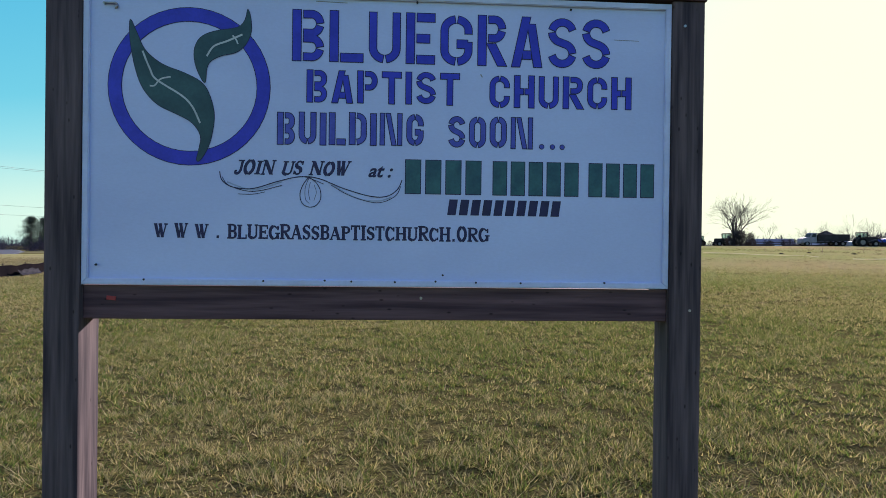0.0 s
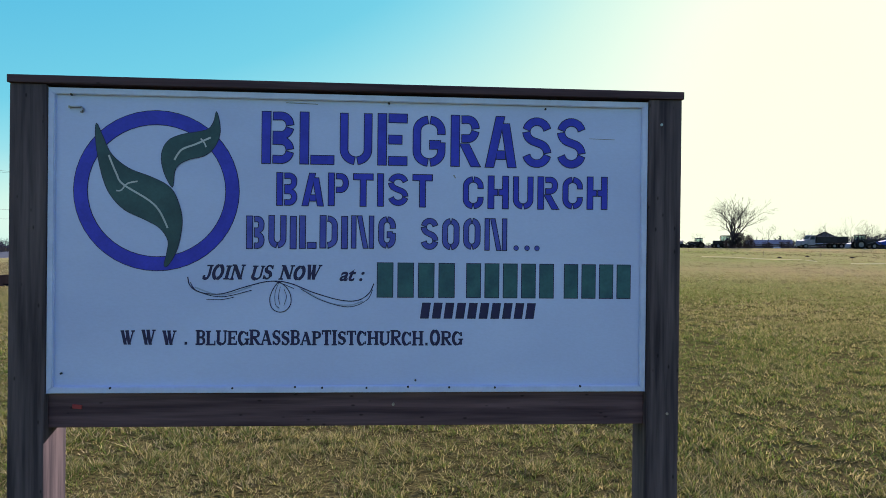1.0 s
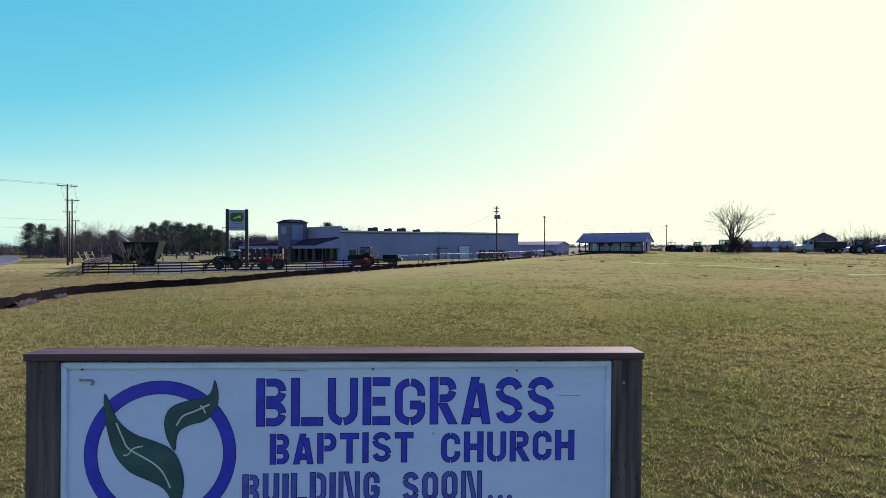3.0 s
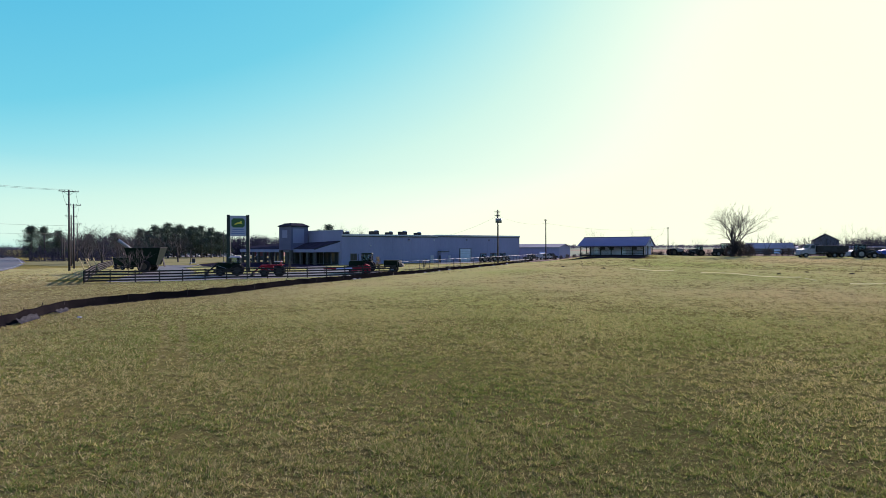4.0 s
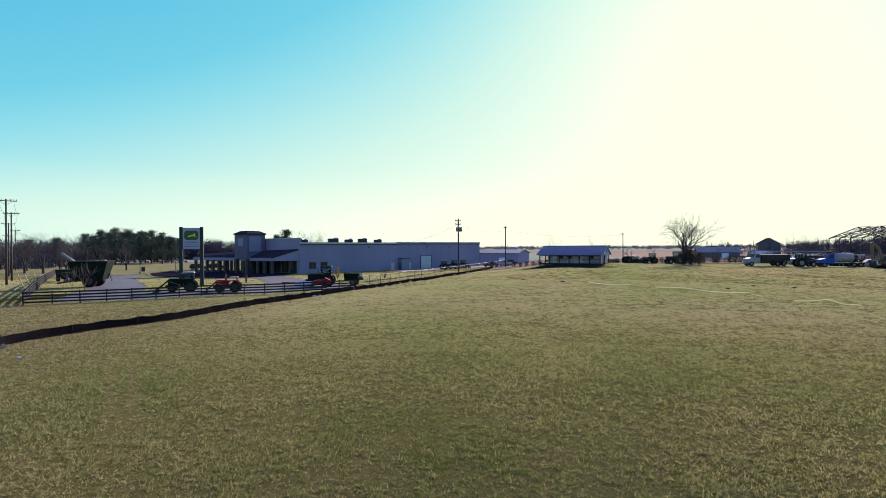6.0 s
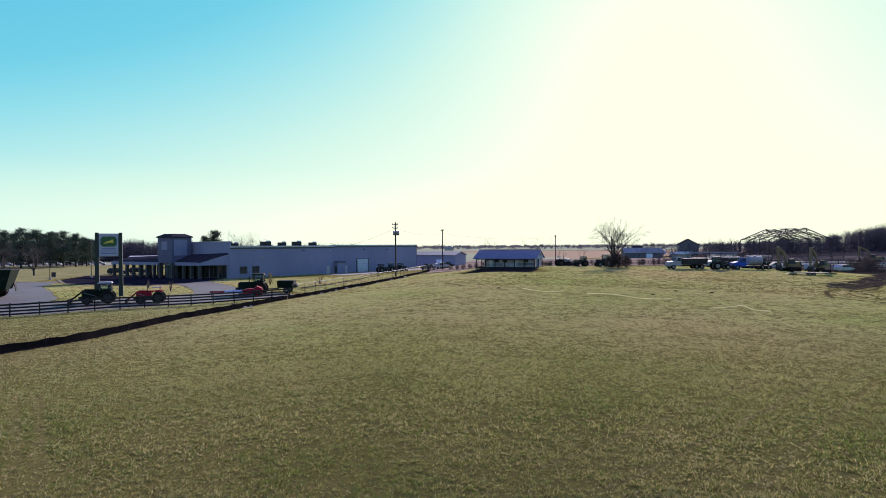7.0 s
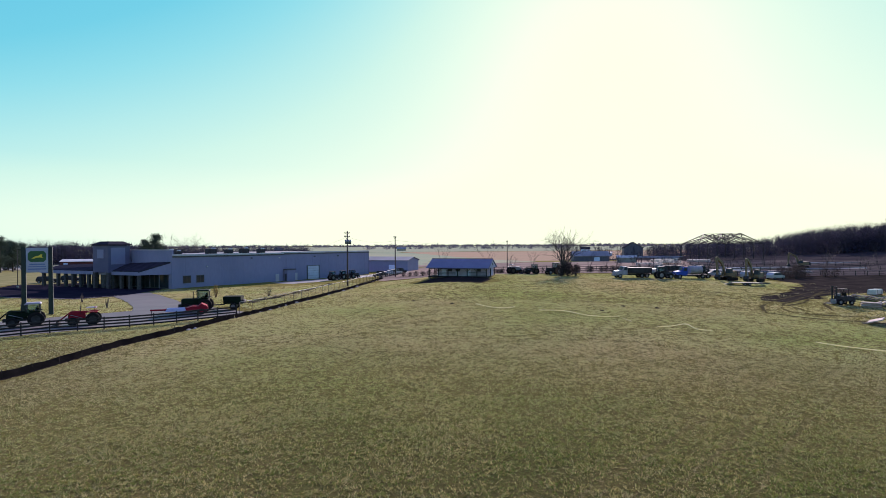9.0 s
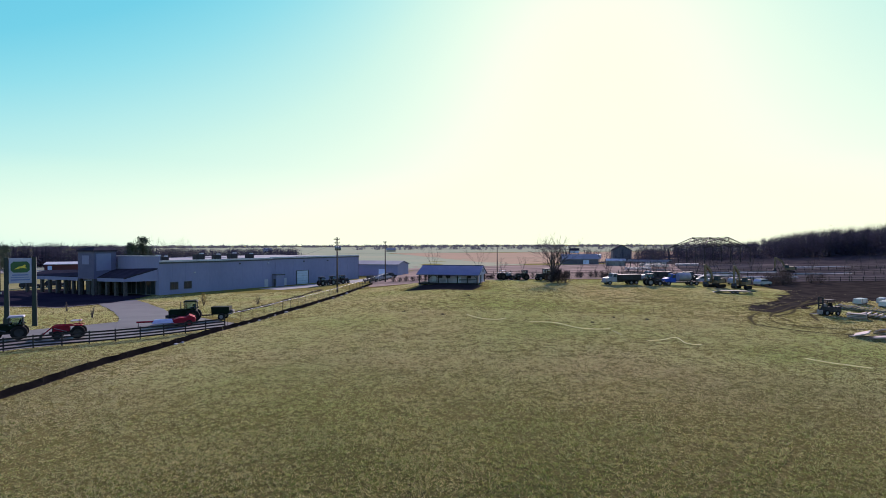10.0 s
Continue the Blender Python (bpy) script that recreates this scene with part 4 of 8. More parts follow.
# pen flourish under the script line
for path, w, mat_, lf in (([(0.545, 0.462), (0.556, 0.425), (0.600, 0.399), (0.68, 0.395), (0.78, 0.425), (0.87, 0.446), (0.95, 0.440), (1.05, 0.402), (1.16, 0.372), (1.23, 0.372), (1.275, 0.400), (1.295, 0.440)], 0.0042, M["navy"], 0.0010),
                      ([(0.555, 0.440), (0.585, 0.405), (0.68, 0.383), (0.80, 0.410)], 0.0032, M["navy"], 0.0009),
                      ([(0.62, 0.372), (0.68, 0.372), (0.73, 0.382)], 0.0028, M["navy"], 0.0008),
                      ([(1.00, 0.415), (1.08, 0.372), (1.19, 0.345), (1.265, 0.372), (1.290, 0.415)], 0.0030, M["navy"], 0.0008),
                      ([(0.99, 0.424), (1.10, 0.365), (1.19, 0.352), (1.25, 0.368)], 0.0060, M["wash"], 0.0006),
                      ([(0.575, 0.420), (0.68, 0.390), (0.80, 0.425)], 0.0060, M["wash"], 0.0006)):
    bm, line = bm_new(), smooth_line(path)
    for a, b in zip(line, line[1:]):
        flat(bm, band([a, b], w), lf, 0)
    part("flourish", bm, mat_, panel)
drop = [(0.908, 0.446), (0.886, 0.415), (0.873, 0.378), (0.880, 0.342), (0.905, 0.324), (0.936, 0.328), (0.957, 0.355), (0.956, 0.393), (0.937, 0.425), (0.908, 0.446)]
for path, w in ((drop, 0.0036), ([(0.908, 0.440), (0.894, 0.400), (0.896, 0.355), (0.912, 0.338)], 0.0022), ([(0.915, 0.425), (0.908, 0.385), (0.914, 0.352)], 0.002), ([(0.930, 0.415), (0.940, 0.385), (0.930, 0.350)], 0.002), ([(0.885, 0.448), (0.925, 0.436), (0.97, 0.418)], 0.0028)):
    bm, line = bm_new(), smooth_line(path, 5)
    for a, b in zip(line, line[1:]):
        flat(bm, band([a, b], w), 0.0012, 0)
    part("flourish_loop", bm, M["navy"], panel)

# scratches, screws, a bent hook and a red tag
for path, w in (([(2.19, 1.045), (2.30, 1.043)], 0.0022), ([(0.93, 1.163), (1.06, 1.160)], 0.003), ([(1.62, 0.885), (1.628, 0.872)], 0.005)):
    bm = bm_new()
    flat(bm, band(path, w), 0.0005, 0)
    part("scratch", bm, M["grey_metal"], panel, "dark scuff on the paint")
for u, v in ((0.25, 0.022), (0.73, 0.02), (0.98, 0.024), (1.09, 0.021), (1.27, 0.02), (1.44, 0.024), (1.47, 0.05), (1.61, 0.021), (1.80, 0.02), (2.16, 0.024), (0.09, 1.172), (1.35, 1.168), (2.0, 1.160), (0.06, 0.08)):
    bm = bm_new()
    x, y, z = put(u, v, 0)
    cy(bm, (x, 0.0065, z), (x, 0.012, z), 0.0045, 0.0045, 8)
    part("screw", bm, M["dark_metal"], panel)
bm = bm_new()
x, y, z = put(0.081, 1.125, 0)
tube(bm, [(x, y - 0.006, z), (x + 0.045, y - 0.006, z + 0.001), (x + 0.052, y - 0.006, z - 0.006), (x + 0.05, y - 0.006, z - 0.017), (x + 0.043, y - 0.006, z - 0.02)], 0.004)
cy(bm, (x, y, z), (x, y - 0.008, z), 0.006, 0.006, 8)
part("hook", bm, M["zinc"], panel, "small bent metal hook")
bm = tb(bm_new(), (-PW / 2 + 0.115, 0.022, PZ - 0.055), (0.036, 0.004, 0.016), rot=(0, 6, 0))
part("staple_tag", bm, M["red_tag"], lower_rail, "torn red tag stapled to the wood")
for x, z in ((0.16, PZ - 0.045), (1.31, PZ - 0.09), (1.272, PZ + 1.125)):
    bm = cy(bm_new(), (x, -0.003, z), (x, 0.006, z), 0.006, 0.006, 8)
    part("bolt", bm, M["zinc"], church_sign, "zinc bolt head")

# ---- fences ----
def along(line, every):
    """Points each so many metres along a line of (x, y), with the heading in degrees."""
    out, left = [], 0.0
    for (x0, y0), (x1, y1) in zip(line, line[1:]):
        d = math.hypot(x1 - x0, y1 - y0)
        t = left
        while t < d:
            out.append((x0 + (x1 - x0) * t / d, y0 + (y1 - y0) * t / d, math.degrees(math.atan2(y1 - y0, x1 - x0))))
            t += every
        left = t - d
    return out


SILT = [(-19.5, 16), (-21.0, 22), (-23.0, 29), (-24.4, 35), (-22.3, 40.2), (-18.9, 46), (-15.2, 55.5), (-11.6, 62.8), (-6.6, 73.0)]
SILT2 = [(-6.6, 73.0), (-1.5, 83.0), (9.2, 106.0), (19.4, 131.0), (24, 142)]


def silt_fence(line, high, seed, label):
    rng = random.Random(seed)
    ob = root("silt_fence", Matrix(), label, "silt fence")
    pts = along(smooth_line(line, 4), 0.5)
    bm, prev = bm_new(), None
    for k, (x, y, a) in enumerate(pts):
        sag = 0.88 + 0.10 * abs(math.cos(k * 0.5 * math.pi / 2.4)) + rng.uniform(-0.06, 0.06)
        lean = 0.02 * math.sin(k * 0.9)
        nx, ny = -math.sin(radians(a)), math.cos(radians(a))
        z = gz(x, y)
        cur = [bm.verts.new((x + nx * o, y + ny * o, z + h)) for o, h in ((-0.14, -0.02), (0.0, 0.10), (0.02 + lean, high * sag * 0.6), (0.05 + lean * 2, high * sag))]
        if prev:
            for j in range(3):
                bm.faces.new((prev[j], cur[j], cur[j + 1], prev[j + 1]))
        prev = cur
    fab = part("fabric", bm, M["silt"], ob, "sagging black fabric")
    so = fab.modifiers.new("thick", 'SOLIDIFY')
    so.thickness = 0.012
    stake = None
    for x, y, a in along(smooth_line(line, 4), 2.4):
        if stake is None:
            stake = mesh_of("stake", tb(bm_new(), (0, 0, 0.33), (0.035, 0.035, 0.8)), M["fence_dark"])
        part("stake", stake, None, ob, "", pose(x - 0.06, y - 0.05, gz(x, y) + rng.uniform(-0.1, 0.05), rng.uniform(-5, 5), rng.uniform(-6, 6), a))
    return ob


silt_fence(SILT, 0.62, 1, "sagging black silt fence on wooden stakes across the lawn")
silt_fence(SILT2, 0.55, 2, "black silt fence at the foot of the wire fence")

rng = random.Random(11)
BITS = [(x + rng.uniform(-0.35, 0.1), y + rng.uniform(-0.2, 0.2), rng.uniform(0.16, 0.5), rng.random() < 0.6) for x, y, a in along(SILT2, 1.9) if rng.random() < 0.85]
for x, y, s, flat_ in (*BITS, (-10.6, 64.6, 0.5, 1), (-10.1, 65.4, 0.35, 0), (-19.5, 46.6, 0.3, 0), (-2.6, 80.6, 0.5, 1), (1.2, 88.4, 0.55, 0), (3.0, 92, 0.4, 1), (7, 101, 0.5, 0), (10.4, 108.3, 0.6, 1), (14.2, 117.4, 0.7, 0), (12.6, 113.6, 0.5, 1), (-20.7, 30.5, 0.25, 0)):
    bm = bm_new()
    bmesh.ops.create_icosphere(bm, subdivisions=2, radius=s * 0.5)
    for v in bm.verts:
        v.co *= 1 + 0.45 * noise.noise(v.co * 4 + Vector((x, y, 0)))
        v.co.z *= 0.45 if flat_ else 0.7
    solid("white_bag", bm, M["white_metal"], at(x, y, rng.uniform(0, 180), s * 0.12), "crumpled white plastic bag caught at the black fence", "bag", "litter along the fence")


def board_fence(line, seed, label):
    ob = root("board_fence", Matrix(), label, "fence", "board fences")
    rng = random.Random(seed)
    posts = along(line, 2.44)
    post = mesh_of("post", tb(bm_new(), (0, 0, 0.68), (0.12, 0.12, 1.5), bev=0.01), M["fence_dark"])
    rail = mesh_of("rail", tb(bm_new(), (0.5, 0, 0), (1.0, 0.04, 0.17)), M["fence_dark"])
    for x, y, a in posts:
        part("post", post, None, ob, "", pose(x, y, gz(x, y), rng.uniform(-1, 1), rng.uniform(-1, 1), a))
    for (x0, y0, a0), (x1, y1, a1) in zip(posts, posts[1:]):
        z0, z1 = gz(x0, y0), gz(x1, y1)
        d = math.hypot(x1 - x0, y1 - y0)
        hd = math.degrees(math.atan2(y1 - y0, x1 - x0))
        for h in (0.28, 0.61, 0.94, 1.27):
            m = pose(x0, y0, z0 + h + rng.uniform(-0.01, 0.01), 0, -math.degrees(math.atan2(z1 - z0, d)), hd) @ pose(0, -0.078, 0) @ Matrix.Diagonal((d, 1, 1, 1))
            part("rail", rail, None, ob, "", m)
    return ob


board_fence([(-39.2, 58.3), (-24.6, 66.9), (-18.0, 68.6), (-12.2, 70.9), (-6.4, 74.4)], 3, "dark four-rail board fence between lawn and machinery lot")
board_fence([(-39.2, 58.3), (-46.3, 70.0), (-57.0, 88.4), (-75, 119), (-86, 139)], 4, "dark four-rail board fence running back beside the lot")


def wire_fence(line, high):
    ob = root("wire_fence", Matrix(), "grey chain-link fence with a bright top rail", "fence")
    pts = along(line, 3.0)
    post = mesh_of("post", cy(bm_new(), (0, 0, -0.1), (0, 0, high + 0.03), 0.03, 0.03, 8), M["dark_metal"])
    rail = mesh_of("top_rail", cy(bm_new(), (0, 0, 0), (1, 0, 0), 0.03, 0.03, 6), M["galv"])
    for x, y, a in pts:
        part("post", post, None, ob, "", pose(x, y, gz(x, y)))
    V, F = [], []
    for (x0, y0, a0), (x1, y1, a1) in zip(pts, pts[1:]):
        z0, z1 = gz(x0, y0), gz(x1, y1)
        d = math.hypot(x1 - x0, y1 - y0)
        hd = math.degrees(math.atan2(y1 - y0, x1 - x0))
        part("top_rail", rail, None, ob, "", pose(x0, y0, z0 + high, 0, -math.degrees(math.atan2(z1 - z0, d)), hd) @ Matrix.Diagonal((d, 1, 1, 1)))
        for sgn in (1, -1):
            for j in range(30):
                s0 = j / 20 - 0.5
                for (ta, ha), (tb_, hb) in (((s0, 0.05), (s0 + high / 3.0, high)),):
                    qa, qb = (ta, ha), (tb_, hb)
                    if sgn < 0:
                        qa, qb = (1 - ta, ha), (1 - tb_, hb)
                    (u0, h0), (u1, h1) = qa, qb
                    if max(u0, u1) < 0 or min(u0, u1) > 1 or min(u0, u1) < -0.02 or max(u0, u1) > 1.02:
                        continue
                    base = len(V)
                    for u_, h_, w in ((u0, h0, 0), (u0, h0, 0.007), (u1, h1, 0.007), (u1, h1, 0)):
                        V.append((x0 + (x1 - x0) * (u_ + w / d), y0 + (y1 - y0) * (u_ + w / d), z0 + (z1 - z0) * u_ + h_))
                    F.append((base, base + 1, base + 2, base + 3))
    me = bpy.data.meshes.new("mesh_wire")
    me.from_pydata(V, [], F)
    me.materials.append(M["galv"])
    part("mesh_wire", me, None, ob, "grey woven wire mesh", kind="stuff")


wire_fence([(-6.2, 74.6), (-1.2, 84.0), (9.4, 106.6), (19.6, 131.4), (31, 160)], 1.85)

# ---- dealership ----
A_, C_, F_ = Vector((-25.2, 133.0)), Vector((25.0, 171.7)), Vector((-53.5, 156.5))
wd = (C_ - A_).normalized()                # along the long wall
inn = Vector((-wd.y, wd.x))                # into the building
fd = (F_ - A_).normalized()                # along the entrance front
fo = Vector((-fd.y, fd.x))                 # out from the entrance front
fo = fo if fo.y < 0 else -fo
GROUND0 = -0.35
dealer = root("dealership_building", Matrix(), "long grey metal-panelled dealership with entrance tower and dark canopy", "building")


def wall(parent, name, p, q, thick, z0, z1, mat, into, label=""):
    pts = [p, q, q + into * thick, p + into * thick]
    return part(name, prism(bm_new(), [tuple(v) for v in pts], z0, z1, "z"), mat, parent, label)


B_ = A_ + wd * 30.0
END = A_ + wd * 63.5
DEEP = 42.0
wall(dealer, "wall", A_, B_, 0.35, GROUND0 - 0.5, 7.0, M["siding"], inn, "grey ribbed wall panels of the front block")
B2, E2 = B_ + inn * 0.6, END + inn * 0.6
wall(dealer, "wall", B2, E2, 0.35, GROUND0 - 0.8, 7.15, M["siding"], inn, "grey ribbed wall panels of the rear block")
wall(dealer, "wall", E2, E2 + inn * DEEP, 0.35, GROUND0 - 0.8, 7.15, M["siding"], -wd, "grey end wall")
T_ = A_ + fd * 17.5
wall(dealer, "wall", A_, T_, 0.35, GROUND0 - 0.5, 8.35, M["siding"], -fo, "grey parapet wall of the entrance front")
T2 = Vector((-42.3, 163.0))
wall(dealer, "wall", T_, T2, 0.35, GROUND0 - 0.5, 7.0, M["siding"], fd * -1.0, "grey side wall")
wall(dealer, "wall", T2, E2 + inn * DEEP, 0.35, GROUND0 - 0.5, 7.1, M["siding"], -inn, "grey rear wall")
roof_poly = [A_ + inn * 0.3, B_ + inn * 0.3, B_ + inn * DEEP, T2, T_ - fo * 0.4]
part("roof", prism(bm_new(), [tuple(v) for v in roof_poly], 6.85, 7.05, "z"), M["roof_pale"], dealer, "pale flat roof")
part("roof", prism(bm_new(), [tuple(v) for v in (B2 + inn * 0.3, E2 + inn * 0.3, E2 + inn * DEEP, B2 + inn * DEEP)], 7.0, 7.2, "z"), M["roof_pale"], dealer, "pale flat roof")
for p, q, z in ((A_, B_, 7.0), (B2, E2, 7.15)):
    o = -inn
    part("gutter", prism(bm_new(), [tuple(v) for v in (p + o * 0.22, q + o * 0.22, q + inn * 0.5, p + inn * 0.5)], z + 0.03, z + 0.42, "z"), M["siding_trim"], dealer, "pale metal roof edge")
    part("eave_trim", prism(bm_new(), [tuple(v) for v in (p + o * 0.12, q + o * 0.12, q + o * 0.003, p + o * 0.003)], z - 0.28, z + 0.02, "z"), M["dark_trim"], dealer, "dark trim under the roof edge")
part("coping", prism(bm_new(), [tuple(v) for v in (A_ + fo * 0.08, T_ + fo * 0.08, T_ - fo * 0.45, A_ - fo * 0.45)], 8.352, 8.52, "z"), M["siding_trim"], dealer, "pale parapet coping")
# panel joints and pilasters
for k in range(1, 21):
    p = (A_ if k < 10 else B2) + wd * (3.0 * k if k < 10 else 3.0 * (k - 10) + 1.5)
    if k >= 10 and (p - E2).dot(wd) > -0.5:
        continue
    pl = [p - inn * 0.02, p + wd * 0.10 - inn * 0.02, p + wd * 0.10 + inn * 0.05, p + inn * 0.05]
    part("panel_joint", prism(bm_new(), [tuple(v) for v in pl], GROUND0 - 0.4, 6.7, "z"), M["siding"], dealer)


def wall_box(name, s, w, z0, z1, out, mat, parent=None, base=A_, lab=""):
    p = base + wd * s
    return part(name, prism(bm_new(), [tuple(v) for v in (p - inn * out, p + wd * w - inn * out, p + wd * w + inn * 0.06, p + inn * 0.06)], z0, z1, "z"), mat, parent or dealer, lab)


for s in (2.4, 5.6):
    f = wall_box("window", s, 1.9, 0.75, 2.5, 0.07, M["dark_trim"], lab="dark framed window")
    for k in (0, 1):
        wall_box("pane", s + 0.1 + k * 0.88, 0.78, 0.87, 2.38, 0.085, M["glass"], f)
door = wall_box("roller_door", 38.4, 4.6, -0.75, 3.6, 0.10, M["dark_trim"], base=A_ + inn * 0.6, lab="pale blue roller door in a dark frame")
for k in range(6):
    wall_box("door_panel", 38.75, 3.9, -0.72 + k * 0.7, -0.06 + k * 0.7, 0.13, M["door_pale"], door, A_ + inn * 0.6)
porch = wall_box("lobby", 30.2, 2.6, -0.6, 2.7, 2.0, M["siding"], base=A_ + inn * 0.6, lab="small projecting door lobby")
wall_box("lobby_roof", 30.0, 3.0, 2.71, 2.95, 2.2, M["dark_trim"], porch, A_ + inn * 0.6)
p = A_ + inn * 0.6 + wd * 30.2
part("door", prism(bm_new(), [tuple(v) for v in (p + inn * -1.8 - wd * 0.05, p - inn * 0.9 - wd * 0.05, p - inn * 0.9 + wd * 0.02, p - inn * 1.8 + wd * 0.02)], -0.55, 1.7, "z"), M["dark_trim"], porch, "dark side door")
for s, b in ((27.5, A_), (34.0, A_ + inn * 0.6)):
    wall_box("side_door", s, 1.1, -0.55, 1.7, 0.06, M["siding_trim"], base=b, lab="pale flush door")
for s, z in ((8.0, 4.3), (20.0, 6.0), (28.5, 5.9), (41.0, 6.0), (50, 6.0)):
    wall_box("wall_lamp", s, 0.35, z, z + 0.3, 0.3, M["siding_trim"] if s in (8.0, 28.5) else M["dark_trim"], base=A_ if s < 30 else A_ + inn * 0.6)
wall_box("meter_box", 32.9, 0.6, 0.0, 1.2, 0.3, M["grey_metal"], base=A_ + inn * 0.6)
# rooftop units
for k, (s, d, w, h) in enumerate(((2.0, 6, 2.6, 1.0), (14.5, 9, 2.4, 1.2), (19.4, 9, 1.8, 1.0), (24, 9, 2.2, 1.2), (30.0, 10, 1.8, 1.0), (5.0, 7.5, 1.4, 0.8))):
    h *= 1.15
    p = A_ + wd * s + inn * d
    u_ = root("rooftop_unit", pose(p.x, p.y, 7.06, 0, 0, math.degrees(math.atan2(wd.y, wd.x))), "grey metal air-handling unit on the flat roof", "rooftop unit", "rooftop units")
    part("housing", tb(bm_new(), (0, 0, h / 2 + 0.12), (w, 1.6, h), bev=0.04), M["dark_metal"], u_)
    part("hood", tb(bm_new(), (w * 0.32, 0, h + 0.26), (w * 0.3, 1.2, 0.26), (0.8, 0.8)), M["siding_trim"], u_)
    part("curb", tb(bm_new(), (0, 0, 0.06), (w * 0.9, 1.4, 0.12)), M["dark_metal"], u_)

# entrance tower
Q = Vector((-39.0, 137.0))
TS = 5.3
tcorn = [Q, Q + fd * TS, Q + fd * TS - fo * TS, Q - fo * TS]
part("tower", prism(bm_new(), [tuple(v) for v in tcorn], 3.4, 9.5, "z"), M["tower_clad"], dealer, "grey square entrance tower")
tc = (tcorn[0] + tcorn[2]) / 2
for v in tcorn:
    p = tc + (v - tc) * 0.88
    part("tower_pier", tb(bm_new(), (p.x, p.y, (GROUND0 - 0.5 + 3.4) / 2), (0.7, 0.7, 3.9 - GROUND0), rot=(0, 0, math.degrees(math.atan2(fd.y, fd.x))), bev=0.03), M["stone"], dealer, "stone-clad tower pier")
# dark block added between the piers in place of the opening's shade
part("tower_lobby", prism(bm_new(), [tuple(tc + (v - tc) * 0.6) for v in tcorn], GROUND0 - 0.4, 3.39, "z"), M["dark_trim"], dealer, "dark block for the shaded opening under the tower")
tcap = [tc + (v - tc) * 1.10 for v in tcorn]
bm = bm_new()
lo = [bm.verts.new((v.x, v.y, 9.504)) for v in tcap]
md = [bm.verts.new((v.x, v.y, 9.75)) for v in tcap]
hi = [bm.verts.new(((tc + (v - tc) * 0.55).x, (tc + (v - tc) * 0.55).y, 10.45)) for v in tcap]
for a, b in ((lo, md), (md, hi)):
    for k in range(4):
        bm.faces.new((a[k], a[(k + 1) % 4], b[(k + 1) % 4], b[k]))
bm.faces.new(lo[::-1])
bm.faces.new(hi)
bmesh.ops.recalc_face_normals(bm, faces=bm.faces)
part("tower_roof", bm, M["roof_dark"], dealer, "low dark hipped tower roof")
for a, b, z0, z1, mt in ((0.30, 0.72, 6.6, 8.6, "siding"),):
    p, q = Q + fd * TS * a, Q + fd * TS * b
    part("tower_window", prism(bm_new(), [tuple(v) for v in (p + fo * 0.05, q + fo * 0.05, q - fo * 0.1, p - fo * 0.1)], z0, z1, "z"), M[mt], dealer, "pale recessed tower panel")
pl = [Q - fo * 0.6 - fd * 0.06, Q - fo * 4.0 - fd * 0.06, Q - fo * 4.0 + fd * 0.1, Q - fo * 0.6 + fd * 0.1]
part("tower_panel", prism(bm_new(), [tuple(v) for v in pl], 5.2, 9.0, "z"), M["siding"], dealer, "recessed grey tower panel")

# canopy and its piers
eave = 5.0
e0, e1 = A_ + fd * 0.5, F_ + fd * 2.5
bm = bm_new()
v = [bm.verts.new((p.x, p.y, z)) for p, z in ((e0, 5.75), (e1, 4.7), (e1 + fo * eave, 3.75), (e0 + fo * eave + fd * 4.0, 3.75))]
w = [bm.verts.new((p.x, p.y, z)) for p, z in ((e0, 5.45), (e1, 4.4), (e1 + fo * eave, 3.45), (e0 + fo * eave + fd * 4.0, 3.45))]
bm.faces.new(v)
bm.faces.new(w[::-1])
for k in range(4):
    bm.faces.new((v[k], w[k], w[(k + 1) % 4], v[(k + 1) % 4]))
bmesh.ops.recalc_face_normals(bm, faces=bm.faces)
part("canopy_roof", bm, M["roof_dark"], dealer, "dark sloping canopy roof")
bm = prism(bm_new(), [tuple(q) for q in (e0 + fd * 4 + fo * (eave + 0.05), e1 + fo * (eave + 0.05), e1 + fo * (eave - 0.5), e0 + fd * 4 + fo * (eave - 0.5))], 2.85, 3.62, "z")
part("canopy_beam", bm, M["siding"], dealer, "grey canopy fascia beam")
bm = bm_new()
v = [bm.verts.new((p.x, p.y, z)) for p, z in ((e0, 5.5), (e0 + fo * eave + fd * 4, 3.5), (e0 + fo * eave + fd * 4, 2.9), (e0, 2.9))]
bm.faces.new(v)
pp = part("canopy_end", bm, M["siding"], dealer, "grey sloping canopy end")
pp.modifiers.new("thick", 'SOLIDIFY').thickness = 0.15
run = (e1 - e0).length - 4.0
for k in range(13):
    p = e0 + fd * (4.3 + (run - 0.8) * k / 12) + fo * (eave - 0.45)
    part("pier", tb(bm_new(), (p.x, p.y, (GROUND0 - 0.3 + 2.85) / 2), (0.62, 0.62, 2.85 - GROUND0 + 0.3), rot=(0, 0, math.degrees(math.atan2(fd.y, fd.x))), bev=0.03), M["stone"], dealer, "stone-clad canopy pier")
for k in range(5):
    p = e1 - fd * (1.0 + 3.6 * k) - fo * 0.3
    part("pier", tb(bm_new(), (p.x, p.y, (GROUND0 - 0.3 + 4.35) / 2), (0.6, 0.6, 4.35 - GROUND0 + 0.3), rot=(0, 0, math.degrees(math.atan2(fd.y, fd.x))), bev=0.03), M["stone"], dealer, "stone-clad canopy pier")
